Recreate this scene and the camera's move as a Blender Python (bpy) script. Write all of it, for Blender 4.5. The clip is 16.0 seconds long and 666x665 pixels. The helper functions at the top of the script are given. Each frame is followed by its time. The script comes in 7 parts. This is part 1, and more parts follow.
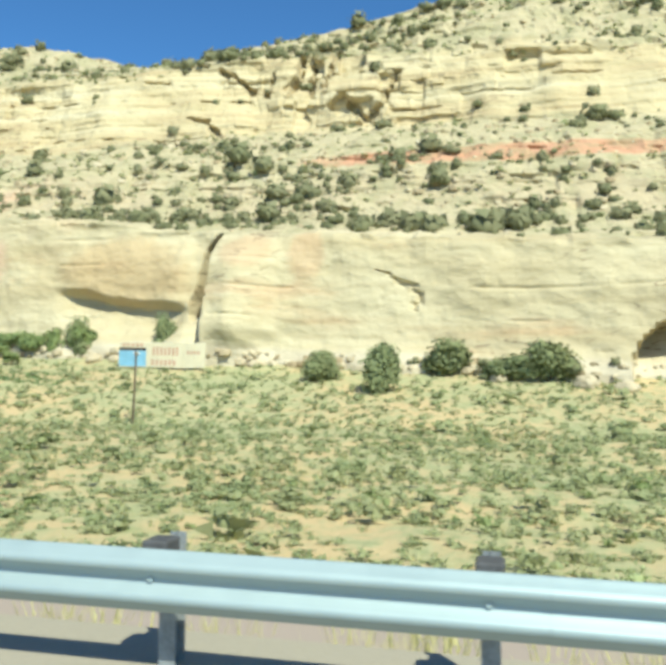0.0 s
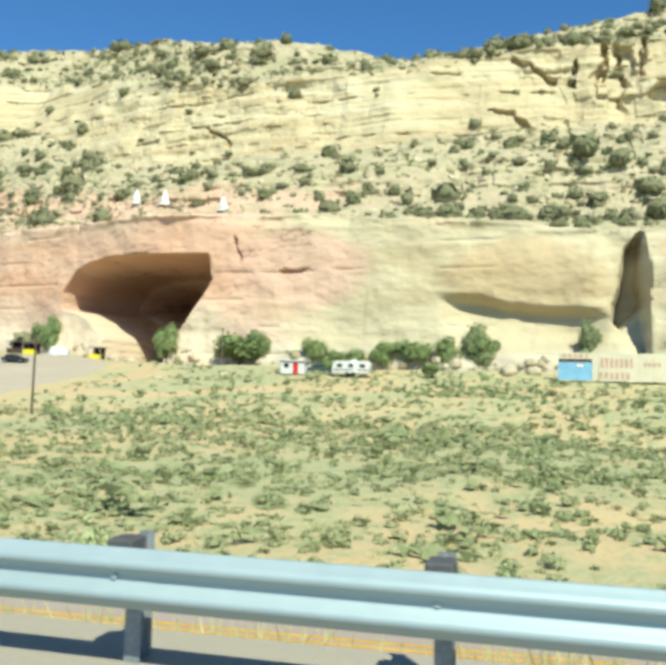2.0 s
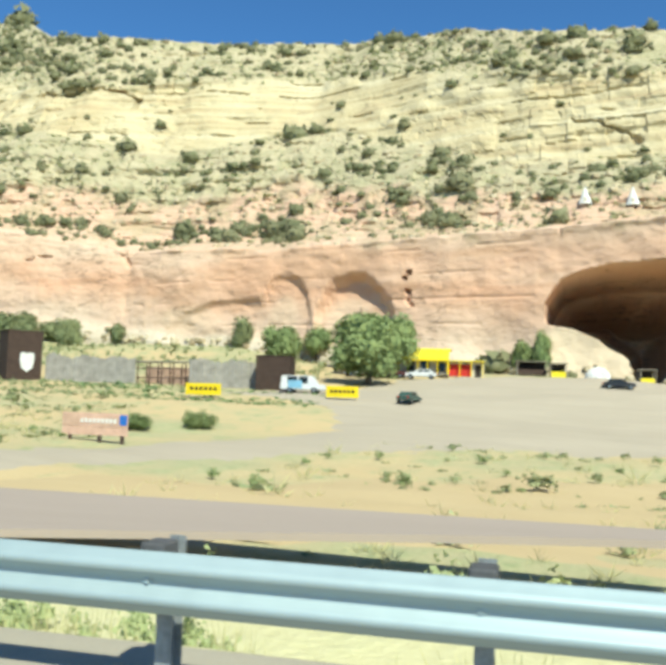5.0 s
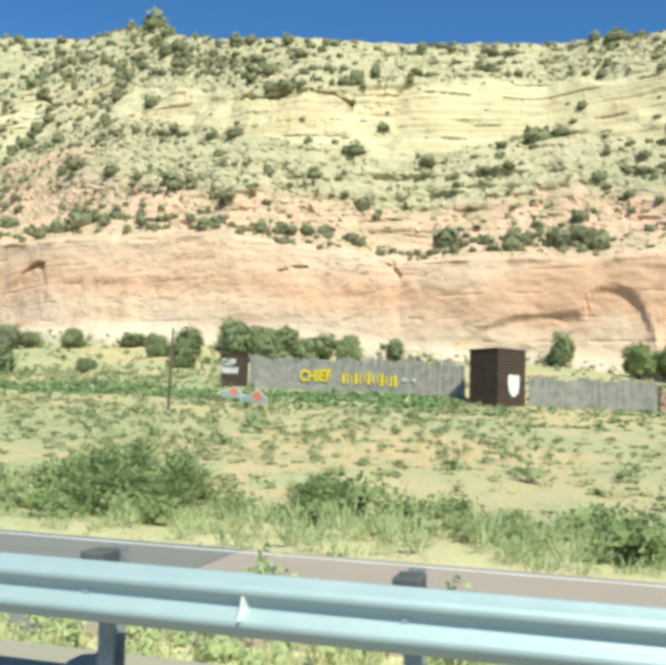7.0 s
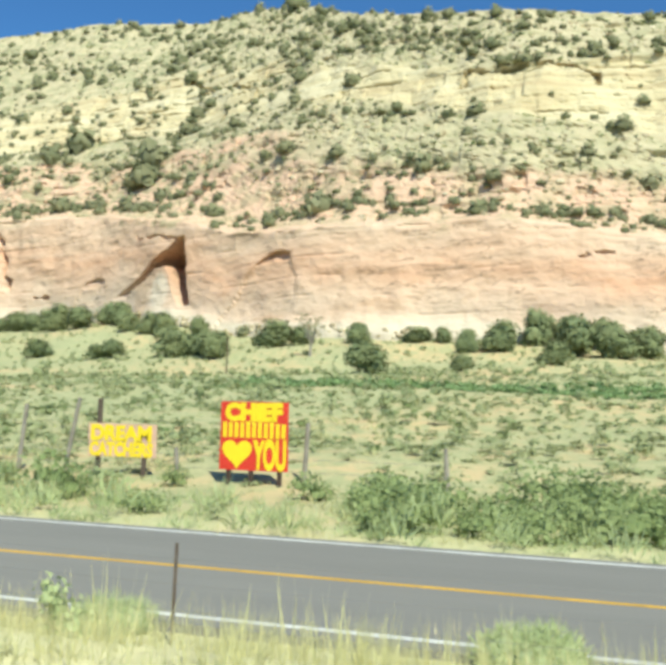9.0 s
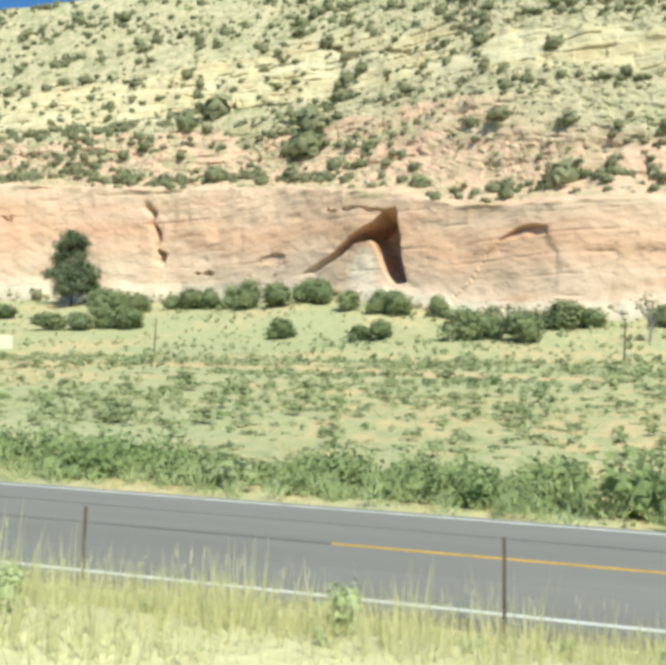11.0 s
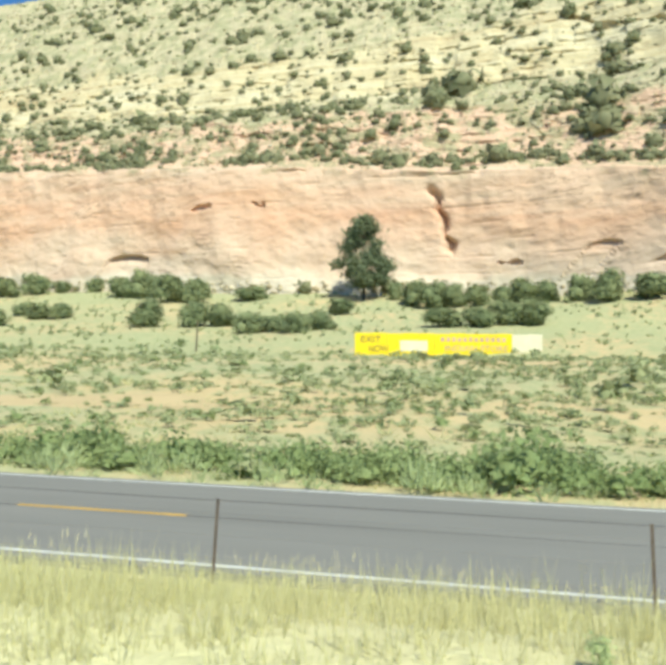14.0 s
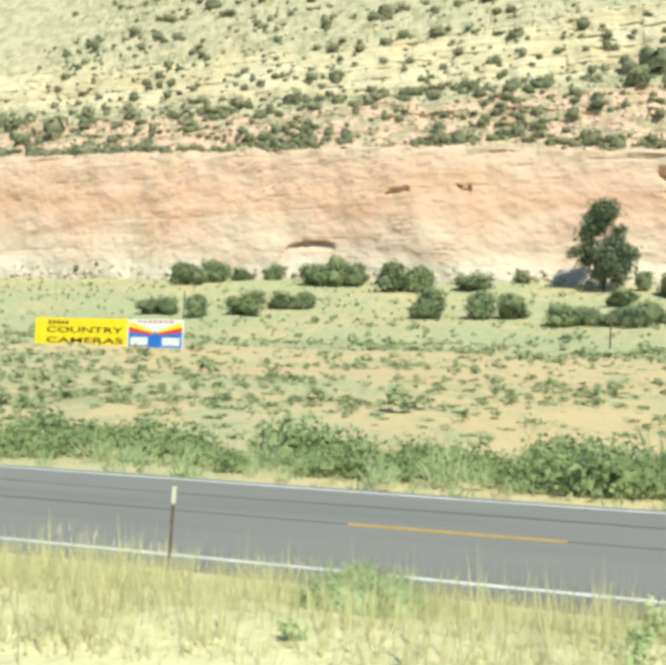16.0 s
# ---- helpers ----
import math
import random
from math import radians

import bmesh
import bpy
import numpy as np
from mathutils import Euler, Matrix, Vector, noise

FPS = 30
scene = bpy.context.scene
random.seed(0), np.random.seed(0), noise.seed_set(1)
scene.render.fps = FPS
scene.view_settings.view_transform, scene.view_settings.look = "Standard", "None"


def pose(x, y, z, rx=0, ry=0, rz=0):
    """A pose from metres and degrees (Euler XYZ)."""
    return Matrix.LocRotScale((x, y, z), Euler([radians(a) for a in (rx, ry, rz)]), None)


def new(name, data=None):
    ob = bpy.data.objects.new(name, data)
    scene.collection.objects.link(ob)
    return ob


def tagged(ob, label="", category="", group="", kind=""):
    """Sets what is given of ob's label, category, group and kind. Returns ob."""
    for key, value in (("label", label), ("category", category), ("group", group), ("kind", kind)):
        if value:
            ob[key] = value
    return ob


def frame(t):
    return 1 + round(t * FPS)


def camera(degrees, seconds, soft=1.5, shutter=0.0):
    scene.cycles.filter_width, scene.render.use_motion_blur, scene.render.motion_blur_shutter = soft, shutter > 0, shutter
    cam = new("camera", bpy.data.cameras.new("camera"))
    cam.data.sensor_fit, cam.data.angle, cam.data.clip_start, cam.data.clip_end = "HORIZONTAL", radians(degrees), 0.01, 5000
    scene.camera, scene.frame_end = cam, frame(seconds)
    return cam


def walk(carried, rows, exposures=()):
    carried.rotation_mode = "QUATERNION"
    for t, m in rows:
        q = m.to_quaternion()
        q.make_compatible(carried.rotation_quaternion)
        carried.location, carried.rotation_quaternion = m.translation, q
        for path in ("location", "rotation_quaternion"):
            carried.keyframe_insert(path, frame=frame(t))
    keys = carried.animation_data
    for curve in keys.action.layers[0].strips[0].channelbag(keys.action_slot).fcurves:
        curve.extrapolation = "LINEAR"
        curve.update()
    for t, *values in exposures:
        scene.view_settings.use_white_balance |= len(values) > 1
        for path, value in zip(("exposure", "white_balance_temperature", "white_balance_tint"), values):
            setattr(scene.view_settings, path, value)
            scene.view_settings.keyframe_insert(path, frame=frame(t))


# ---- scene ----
cam = camera(42.8, 16.0, soft=4.6, shutter=0.015)
PATH = [
    (0.0, pose(-0.00, 0.0, 1.65, 93.37, -1.26, 12.38)),
    (0.5, pose(-15.75, 0.0, 1.65, 93.36, -1.48, 12.71)),
    (1.0, pose(-31.50, 0.0, 1.65, 93.85, -1.45, 13.19)),
    (1.5, pose(-47.25, 0.0, 1.65, 93.89, -1.71, 14.00)),
    (2.0, pose(-63.00, 0.0, 1.65, 93.71, -1.35, 14.73)),
    (2.5, pose(-78.75, 0.0, 1.65, 93.78, -1.15, 15.40)),
    (3.0, pose(-94.50, 0.0, 1.65, 94.07, -1.20, 15.98)),
    (3.5, pose(-110.25, 0.0, 1.65, 94.34, -1.50, 15.93)),
    (6.0, pose(-189.00, 0.0, 1.65, 95.04, -1.75, 13.65)),
    (6.5, pose(-204.75, 0.0, 1.65, 95.47, -1.95, 14.35)),
    (7.0, pose(-220.50, 0.0, 1.65, 95.53, -1.90, 15.05)),
    (7.5, pose(-236.25, 0.0, 1.65, 95.62, -1.70, 15.69)),
    (8.0, pose(-252.00, 0.0, 1.65, 95.54, -1.30, 16.31)),
    (8.5, pose(-267.75, 0.0, 1.65, 95.30, -1.30, 16.55)),
    (9.0, pose(-283.50, 0.0, 1.65, 95.00, -1.40, 16.28)),
    (9.5, pose(-299.25, 0.0, 1.65, 94.48, -1.60, 15.88)),
    (10.0, pose(-315.00, 0.0, 1.65, 93.66, -1.75, 15.70)),
    (12.5, pose(-393.75, 0.0, 1.65, 93.71, -1.70, 14.82)),
    (13.0, pose(-409.50, 0.0, 1.65, 93.59, -1.55, 14.66)),
    (13.5, pose(-425.25, 0.0, 1.65, 93.41, -1.25, 14.76)),
    (14.0, pose(-441.00, 0.0, 1.65, 93.08, -1.40, 14.85)),
    (14.5, pose(-456.75, 0.0, 1.65, 93.33, -1.50, 15.00)),
    (15.0, pose(-472.50, 0.0, 1.65, 93.22, -1.65, 14.88)),
    (15.5, pose(-488.25, 0.0, 1.65, 92.80, -1.75, 14.88)),
    (16.0, pose(-504.00, 0.0, 1.65, 92.31, -1.85, 14.92)),
]
walk(cam, PATH, exposures=((0.0, 0.47, 6500, -5), (16.0, 0.47, 6500, -5)))

# ---- light: high late-morning sun behind the road, clear blue sky ----
SUN_DIR = Vector((-0.38, 0.55, -0.745)).normalized()
sun = new("sun", bpy.data.lights.new("sun", "SUN"))
sun.data.energy, sun.data.angle, sun.data.color = 5.0, radians(0.53), (1.0, 0.96, 0.86)
sun.rotation_mode = "QUATERNION"
sun.rotation_quaternion = SUN_DIR.to_track_quat("-Z", "Y")
world = bpy.data.worlds.new("sky")
scene.world = world
world.use_nodes = True
_nt = world.node_tree
_sky = _nt.nodes.new("ShaderNodeTexSky")
_sky.sky_type, _sky.sun_disc = "NISHITA", False
_sky.sun_elevation = math.asin(-SUN_DIR.z)
_sky.sun_rotation = math.atan2(-SUN_DIR.x, -SUN_DIR.y)
_sky.altitude, _sky.dust_density, _sky.ozone_density = 1900, 0.0, 5.0
_bg = _nt.nodes["Background"]
_bg.inputs["Strength"].default_value = 0.078
_tint = _nt.nodes.new("ShaderNodeMix")
_tint.data_type, _tint.blend_type = "RGBA", "MULTIPLY"
_tint.inputs[0].default_value = 1.0
_tint.inputs[7].default_value = (0.84, 1.24, 1.56, 1)
_nt.links.new(_sky.outputs["Color"], _tint.inputs[6])
_nt.links.new(_tint.outputs[2], _bg.inputs["Color"])

# ---- small tools ----
RNG = np.random.default_rng(7)


def hash3(ix, iy, iz, seed):
    h = (ix * 374761393 + iy * 668265263 + iz * 2147483647 + seed * 1274126177) & 0xFFFFFFFF
    h = ((h ^ (h >> 13)) * 1274126177) & 0xFFFFFFFF
    h = ((h ^ (h >> 16)) * 2246822519) & 0xFFFFFFFF
    return ((h ^ (h >> 15)) & 0xFFFFFF) / float(0xFFFFFF)


def vnoise(x, y, z, seed=0):
    """Smooth value noise in -1..1 over arrays."""
    x, y, z = np.broadcast_arrays(np.asarray(x, float), np.asarray(y, float), np.asarray(z, float))
    ix, iy, iz = (np.floor(a).astype(np.int64) for a in (x, y, z))
    fx, fy, fz = x - ix, y - iy, z - iz
    fx, fy, fz = (a * a * (3 - 2 * a) for a in (fx, fy, fz))
    out = 0
    for dx in (0, 1):
        for dy in (0, 1):
            for dz in (0, 1):
                w = (fx if dx else 1 - fx) * (fy if dy else 1 - fy) * (fz if dz else 1 - fz)
                out = out + w * hash3(ix + dx, iy + dy, iz + dz, seed)
    return out * 2 - 1


def fbm(x, y, z, octaves=4, seed=0):
    out, amp = 0, 0.5
    for k in range(octaves):
        out = out + amp * vnoise(x, y, z, seed + k)
        x, y, z, amp = 1.62 * x + 1.1 * y - 0.5 * z, 1.62 * y - 1.1 * x + 0.4 * z, 1.9 * z + 0.5 * x - 0.3 * y, amp * 0.5
    return out


def smooth(a, b, x):
    t = np.clip((x - a) / (b - a), 0, 1)
    return t * t * (3 - 2 * t)


def material(name, rough=0.9, metal=0.0):
    m = bpy.data.materials.new(name)
    m.use_nodes = True
    b = m.node_tree.nodes["Principled BSDF"]
    b.inputs["Roughness"].default_value, b.inputs["Metallic"].default_value = rough, metal
    b.inputs["Specular IOR Level"].default_value = 0.25
    return m


class N:
    """Short-hand for a material's nodes."""

    def __init__(self, m):
        self.t = m.node_tree
        self.b = self.t.nodes["Principled BSDF"]
        self.pos = self.t.nodes.new("ShaderNodeNewGeometry").outputs["Position"]

    def link(self, a, b):
        self.t.links.new(a, b)

    def scaled(self, sx, sy, sz, src=None):
        n = self.t.nodes.new("ShaderNodeVectorMath")
        n.operation = "MULTIPLY"
        self.link(src or self.pos, n.inputs[0])
        n.inputs[1].default_value = (sx, sy, sz)
        return n.outputs[0]

    def noise(self, scale, detail=4, rough=0.55, vec=None):
        n = self.t.nodes.new("ShaderNodeTexNoise")
        n.inputs["Scale"].default_value, n.inputs["Detail"].default_value, n.inputs["Roughness"].default_value = scale, detail, rough
        self.link(vec or self.pos, n.inputs["Vector"])
        return n.outputs["Fac"]

    def ramp(self, fac, stops):
        n = self.t.nodes.new("ShaderNodeValToRGB")
        e = n.color_ramp.elements
        e[0].position, e[0].color = stops[0][0], (*stops[0][1], 1)
        e[1].position, e[1].color = stops[-1][0], (*stops[-1][1], 1)
        for p, c in stops[1:-1]:
            k = e.new(p)
            k.color = (*c, 1)
        self.link(fac, n.inputs[0])
        return n.outputs[0]

    def steps(self, fac, a, b):
        n = self.t.nodes.new("ShaderNodeMapRange")
        n.inputs["From Min"].default_value, n.inputs["From Max"].default_value = a, b
        n.interpolation_type = "SMOOTHSTEP"
        self.link(fac, n.inputs["Value"])
        return n.outputs[0]

    def mix(self, fac, a, b, mode="MIX"):
        n = self.t.nodes.new("ShaderNodeMix")
        n.data_type, n.blend_type = "RGBA", mode
        for sock, val in ((n.inputs[0], fac), (n.inputs[6], a), (n.inputs[7], b)):
            if isinstance(val, bpy.types.NodeSocket):
                self.link(val, sock)
            elif isinstance(val, tuple):
                sock.default_value = (*val, 1)
            else:
                sock.default_value = val
        return n.outputs[2]

    def math(self, op, a, b):
        n = self.t.nodes.new("ShaderNodeMath")
        n.operation = op
        for sock, val in ((n.inputs[0], a), (n.inputs[1], b)):
            if isinstance(val, bpy.types.NodeSocket):
                self.link(val, sock)
            else:
                sock.default_value = val
        return n.outputs[0]

    def axis(self, k):
        n = self.t.nodes.new("ShaderNodeSeparateXYZ")
        self.link(self.pos, n.inputs[0])
        return n.outputs[k]

    def attr(self, name):
        n = self.t.nodes.new("ShaderNodeAttribute")
        n.attribute_name = name
        return n.outputs["Fac"]

    def color(self, c):
        self.link(c, self.b.inputs["Base Color"])

    def bump(self, h, strength=0.5, dist=0.1):
        n = self.t.nodes.new("ShaderNodeBump")
        n.inputs["Strength"].default_value, n.inputs["Distance"].default_value = strength, dist
        self.link(h, n.inputs["Height"])
        self.link(n.outputs[0], self.b.inputs["Normal"])

    def random(self):
        return self.t.nodes.new("ShaderNodeObjectInfo").outputs["Random"]

    def island(self):
        n = self.t.nodes.new("ShaderNodeNewGeometry")
        return n.outputs["Random Per Island"]


def plain(name, col, rough=0.6, metal=0.0, spread=0.12, grain=3.0):
    """A painted or bare surface with slight dirt at two scales."""
    m = material(name, rough, metal)
    n = N(m)
    dark = tuple(c * (1 - spread) for c in col)
    lite = tuple(min(1, c * (1 + spread * 0.6)) for c in col)
    f = n.math("ADD", n.math("MULTIPLY", n.noise(grain, 3), 0.6), n.math("MULTIPLY", n.noise(grain * 9, 3), 0.4))
    n.color(n.mix(n.steps(f, 0.3, 0.7), dark, lite))
    return m


def mesh_from(name, verts, faces, mat=None, shade=False):
    me = bpy.data.meshes.new(name)
    verts = np.asarray(verts, np.float32)
    faces = np.asarray(faces, np.int32)
    me.vertices.add(len(verts))
    me.vertices.foreach_set("co", verts.ravel())
    k = faces.shape[1]
    me.loops.add(faces.size)
    me.loops.foreach_set("vertex_index", faces.ravel())
    me.polygons.add(len(faces))
    me.polygons.foreach_set("loop_start", np.arange(0, faces.size, k, dtype=np.int32))
    me.update(calc_edges=True)
    me.validate()
    me.polygons.foreach_set("use_smooth", np.full(len(me.polygons), bool(shade)))
    if mat:
        me.materials.append(mat)
    return me


def bm_mesh(name, bm, mat):
    me = bpy.data.meshes.new(name)
    bm.to_mesh(me)
    bm.free()
    if mat:
        me.materials.append(mat)
    return me


def part(name, bm, mat, parent, label=""):
    """Link a bmesh as one mesh object under a thing or under a part."""
    ob = new(name, bm_mesh(name, bm, mat))
    ob.parent = parent
    if label:
        ob["label"] = label
    return ob


def empty(name, m, label, category, group="", kind=""):
    ob = new(name)
    ob.matrix_basis = m
    return tagged(ob, label, category, group, kind)


def box(bm, sx, sy, sz, cx=0, cy=0, cz=0, bevel=0.0, m=None):
    """A bevelled box of that size round that centre."""
    r = bmesh.ops.create_cube(bm, size=1.0)
    vs = r["verts"]
    for v in vs:
        v.co = Vector((v.co.x * sx + cx, v.co.y * sy + cy, v.co.z * sz + cz))
    if m is not None:
        bmesh.ops.transform(bm, matrix=m, verts=vs)
    if bevel:
        es = {e for v in vs for e in v.link_edges}
        bmesh.ops.bevel(bm, geom=list(es), offset=bevel, segments=1, affect="EDGES")
    return bm


def boxed(sx, sy, sz, cx=0, cy=0, cz=0, bevel=0.01):
    return box(bmesh.new(), sx, sy, sz, cx, cy, cz, bevel)


def rod(bm, a, b, r1, r2=None, seg=8):
    """A tapered round bar from a to b."""
    a, b = Vector(a), Vector(b)
    r2 = r1 if r2 is None else r2
    q = (b - a).to_track_quat("Z", "Y").to_matrix().to_4x4()
    m = Matrix.Translation((a + b) / 2) @ q
    bmesh.ops.create_cone(bm, cap_ends=True, segments=seg, radius1=r1, radius2=r2, depth=(b - a).length, matrix=m)
    return bm


def rodded(a, b, r1, r2=None, seg=8):
    return rod(bmesh.new(), a, b, r1, r2, seg)


def prism(pts, depth, axis="y", off=0.0):
    """A flat outline of (a, b) points in the x-z plane, given depth along y."""
    bm = bmesh.new()
    f = [bm.verts.new((p[0], off, p[1])) for p in pts]
    g = [bm.verts.new((p[0], off + depth, p[1])) for p in pts]
    bm.faces.new(f)
    bm.faces.new(g[::-1])
    k = len(pts)
    for i in range(k):
        bm.faces.new((f[(i + 1) % k], f[i], g[i], g[(i + 1) % k]))
    bmesh.ops.recalc_face_normals(bm, faces=bm.faces)
    return bm

# ---- lie of the land: a few lines that run along the road ----
def along(xs, ys):
    xs, ys = np.array(xs, float)[::-1], np.array(ys, float)[::-1]
    return lambda x: np.interp(x, xs, ys)


XS = (60, 0, -50, -100, -140, -165, -190, -225, -255, -300, -350, -372, -390, -430, -480, -540, -600, -800)
foot_y = along((60, 0, -50, -100, -140, -165, -190, -225, -255, -300, -330, -350, -372, -390, -410, -430, -450, -480, -540, -600, -800), (120, 127, 134, 139, 142, 150, 157, 171, 180, 180, 182, 187, 198, 208, 221, 232, 239, 242, 246, 258, 300))
foot_z = along(XS, (3, 3.2, 4.5, 5, 5.8, 6.6, 8, 12, 14, 16, 18, 19, 23, 26, 26, 27, 29, 34))
wall_z = along(XS, (23, 24, 27, 31.5, 33, 33, 33, 34.5, 35.5, 43, 44, 46, 52, 60, 63, 68, 72, 85))
cap_y0 = along(XS, (175, 180, 187, 181, 184, 190, 205, 228, 216, 212, 238, 250, 265, 287, 292, 296, 305, 350))
cap_z0 = along(XS, (56, 58, 60, 55, 54, 56, 66, 79, 68, 76, 93, 98, 102, 104, 104, 103, 104, 120))
cap_y1 = along(XS, (186, 191, 198, 192, 199, 205, 222, 246, 236, 226, 252, 265, 284, 313, 320, 322, 330, 380))
cap_z1 = along(XS, (74, 78, 82, 78, 79, 82, 92, 101, 98, 94, 110, 117, 128, 141, 136, 132, 132, 150))
rim_y = along(XS, (215, 215, 205, 212, 216, 222, 245, 268, 262, 256, 280, 300, 330, 375, 400, 400, 410, 450))
rim_z = along(XS, (114, 106, 90, 87, 97, 101, 113, 121, 121, 124, 139, 152, 170, 195, 205, 210, 215, 230))
low_z = along(XS, (-3.9, -3.8, -3.7, -3.2, -2.6, -2.0, -1.4, -1.0, -0.9, -0.95, -0.95, -0.95, -0.95, -0.95, -0.95, -0.95, -1, -1))
mid_z = along(XS, (-3.9, -3.8, -3.6, -2.8, -2.2, -1.5, -0.6, 0.0, 0.5, 1.0, 1.0, 1.0, 1.0, 1.0, 0.8, 0.8, 0.8, 0.8))
far_z = along(XS, (-3.2, -3.2, -3.2, -2.0, -0.6, 0.4, 1.4, 2.3, 2.6, 3.6, 3.5, 3.5, 3.5, 3.5, 3.2, 3.0, 3.0, 3.0))
end_z = along(XS, (2, 2.2, 2.8, 4, 5.0, 5.2, 5.2, 6, 6.5, 6.6, 6.2, 5.8, 5.5, 5.2, 5.2, 5.6, 5.6, 5.6))
rise_y = along((60, -140, -255, -300, -350, -390, -430, -800), (128, 134, 152, 148, 150, 166, 170, 170))
rise_z = along((60, -140, -255, -300, -350, -390, -430, -800), (3, 5.6, 10, 9, 9.5, 10.8, 11.2, 11.5))
verge_z = along((60, -160, -215, -800), (-1.7, -1.4, -0.80, -0.80))
ROAD_Z = -0.80
ROAD_X = (60, -190, -235, -285, -315, -395, -425, -457, -505, -600, -1500)
road_near = along(ROAD_X, (8.6, 8.6, 8.8, 9.2, 9.3, 10.4, 10.8, 10.1, 10.0, 10.4, 10.4))
road_far = along(ROAD_X, (13.7, 13.8, 14.4, 14.9, 15.7, 17.8, 18.3, 17.5, 16.4, 17.0, 17.0))


def field_z(x, y):
    """Height of the meadow between the highway and the foot of the cliff."""
    x, y = np.broadcast_arrays(np.asarray(x, float), np.asarray(y, float))
    knots_y = [np.full_like(x, k) for k in (-60, 4.0, 5.9)] + [road_near(x) - 1.6, road_near(x) - 0.5, road_far(x) + 0.5, road_far(x) + 1.6] + [np.full_like(x, k) for k in (25, 60, 90, 125)] + [rise_y(x), foot_y(x)]
    bed_z = np.where(x < -170, -0.92, 0.6 * verge_z(x) + 0.4 * low_z(x))
    knots_z = [0 * x, 0 * x - 0.03, 0 * x - 0.10, verge_z(x) + 0.06, np.where(x < -170, -0.92, verge_z(x) - 0.3), bed_z, np.where(x < -170, -0.86, 0.2 * verge_z(x) + 0.8 * low_z(x)), low_z(x), mid_z(x), far_z(x), end_z(x), rise_z(x), foot_z(x)]
    z = np.zeros_like(x)
    for k in range(len(knots_y) - 1):
        a, b = knots_y[k], knots_y[k + 1]
        t = np.clip((y - a) / (b - a), 0, 1)
        z = np.where(y >= a, knots_z[k] + (knots_z[k + 1] - knots_z[k]) * t, z)
    rough = smooth(18, 30, y)
    z = z + rough * (0.55 * fbm(x / 14, y / 9, 0, 3, 11) + 0.22 * fbm(x / 3.1, y / 2.4, 0, 2, 17))
    z = z + smooth(110, 150, y) * 1.3 * fbm(x / 22, y / 18, 0, 3, 23)
    z = z + smooth(5.2, 6.5, y) * (1 - smooth(9, 10, y)) * 0.10 * fbm(x / 1.7, y / 1.1, 0, 3, 29)
    return z


# ---- hollows in the lower wall: centre x, foot z, half width, height, depth, lean ----
HOLLOWS = (
    (-225.0, 8.0, 21.0, 15.5, 1.1, 0.5),
    (-211.5, 9.0, 7.0, 20.0, 1.7, 0.0),
    (-195.5, 8.5, 9.5, 19.0, 3.4, -0.1),
    (-358.0, 20.0, 10.5, 18.5, 0.9, 0.1),
    (-356.0, 36.3, 5.0, 3.0, 3.2, 0.8),
    (-581.0, 37.5, 9.0, 3.6, 3.5, 0.6),
    (-430.0, 37.5, 4.0, 2.0, 2.0, 0.8),
    (25.0, -2.0, 10.5, 14.5, 10.0, 0.0),
)


# outlines of the big cave and of the slanting alcove
CAVE = ((-158.5, 15.8), (-158.6, 19.7), (-156, 23.9), (-153, 25.2), (-148, 26.4), (-132.6, 25.8), (-124.4, 25.4), (-123.4, 20.6), (-125, 17.6), (-129.3, 11.2), (-133.0, 3), (-136, 1), (-144, 1), (-146, 9.5), (-149.7, 13), (-154.1, 15))
SPLIT = ((-50.6, 27.4), (-50.0, 27), (-50.3, 22.6), (-50.9, 18.5), (-49.7, 15.5), (-51.8, 13), (-53.9, 11.4), (-55.0, 12.6), (-55.0, 15.2), (-54.0, 18), (-53.3, 24))
under_z = along((-40, -57, -70, -78, -82, -90), (13.7, 13.9, 14.9, 16.6, 17, 17.4))
ALCOVE = ((-418.5, 33.0), (-408.8, 37.8), (-402.4, 42.3), (-396, 45.2), (-393, 48), (-389.5, 48.2), (-387.7, 37.5), (-385.6, 28), (-388.8, 27.6), (-392.2, 31.7), (-394.3, 36.4), (-397, 40.2), (-401.5, 40.0), (-406, 36.9), (-410.5, 34.4), (-414, 32.6))



def inside(x, z, outline):
    """Signed distance from an outline, positive within it."""
    far = np.full_like(x, 1e9)
    odd = np.zeros(x.shape, bool)
    for (x0, z0), (x1, z1) in zip(outline, outline[1:] + outline[:1]):
        dx, dz = x1 - x0, z1 - z0
        t = np.clip(((x - x0) * dx + (z - z0) * dz) / (dx * dx + dz * dz), 0, 1)
        far = np.minimum(far, np.hypot(x - x0 - t * dx, z - z0 - t * dz))
        odd ^= ((z0 > z) != (z1 > z)) & (x < x0 + (z - z0) / (dz if dz else 1e-9) * dx)
    return np.where(odd, far, -far)


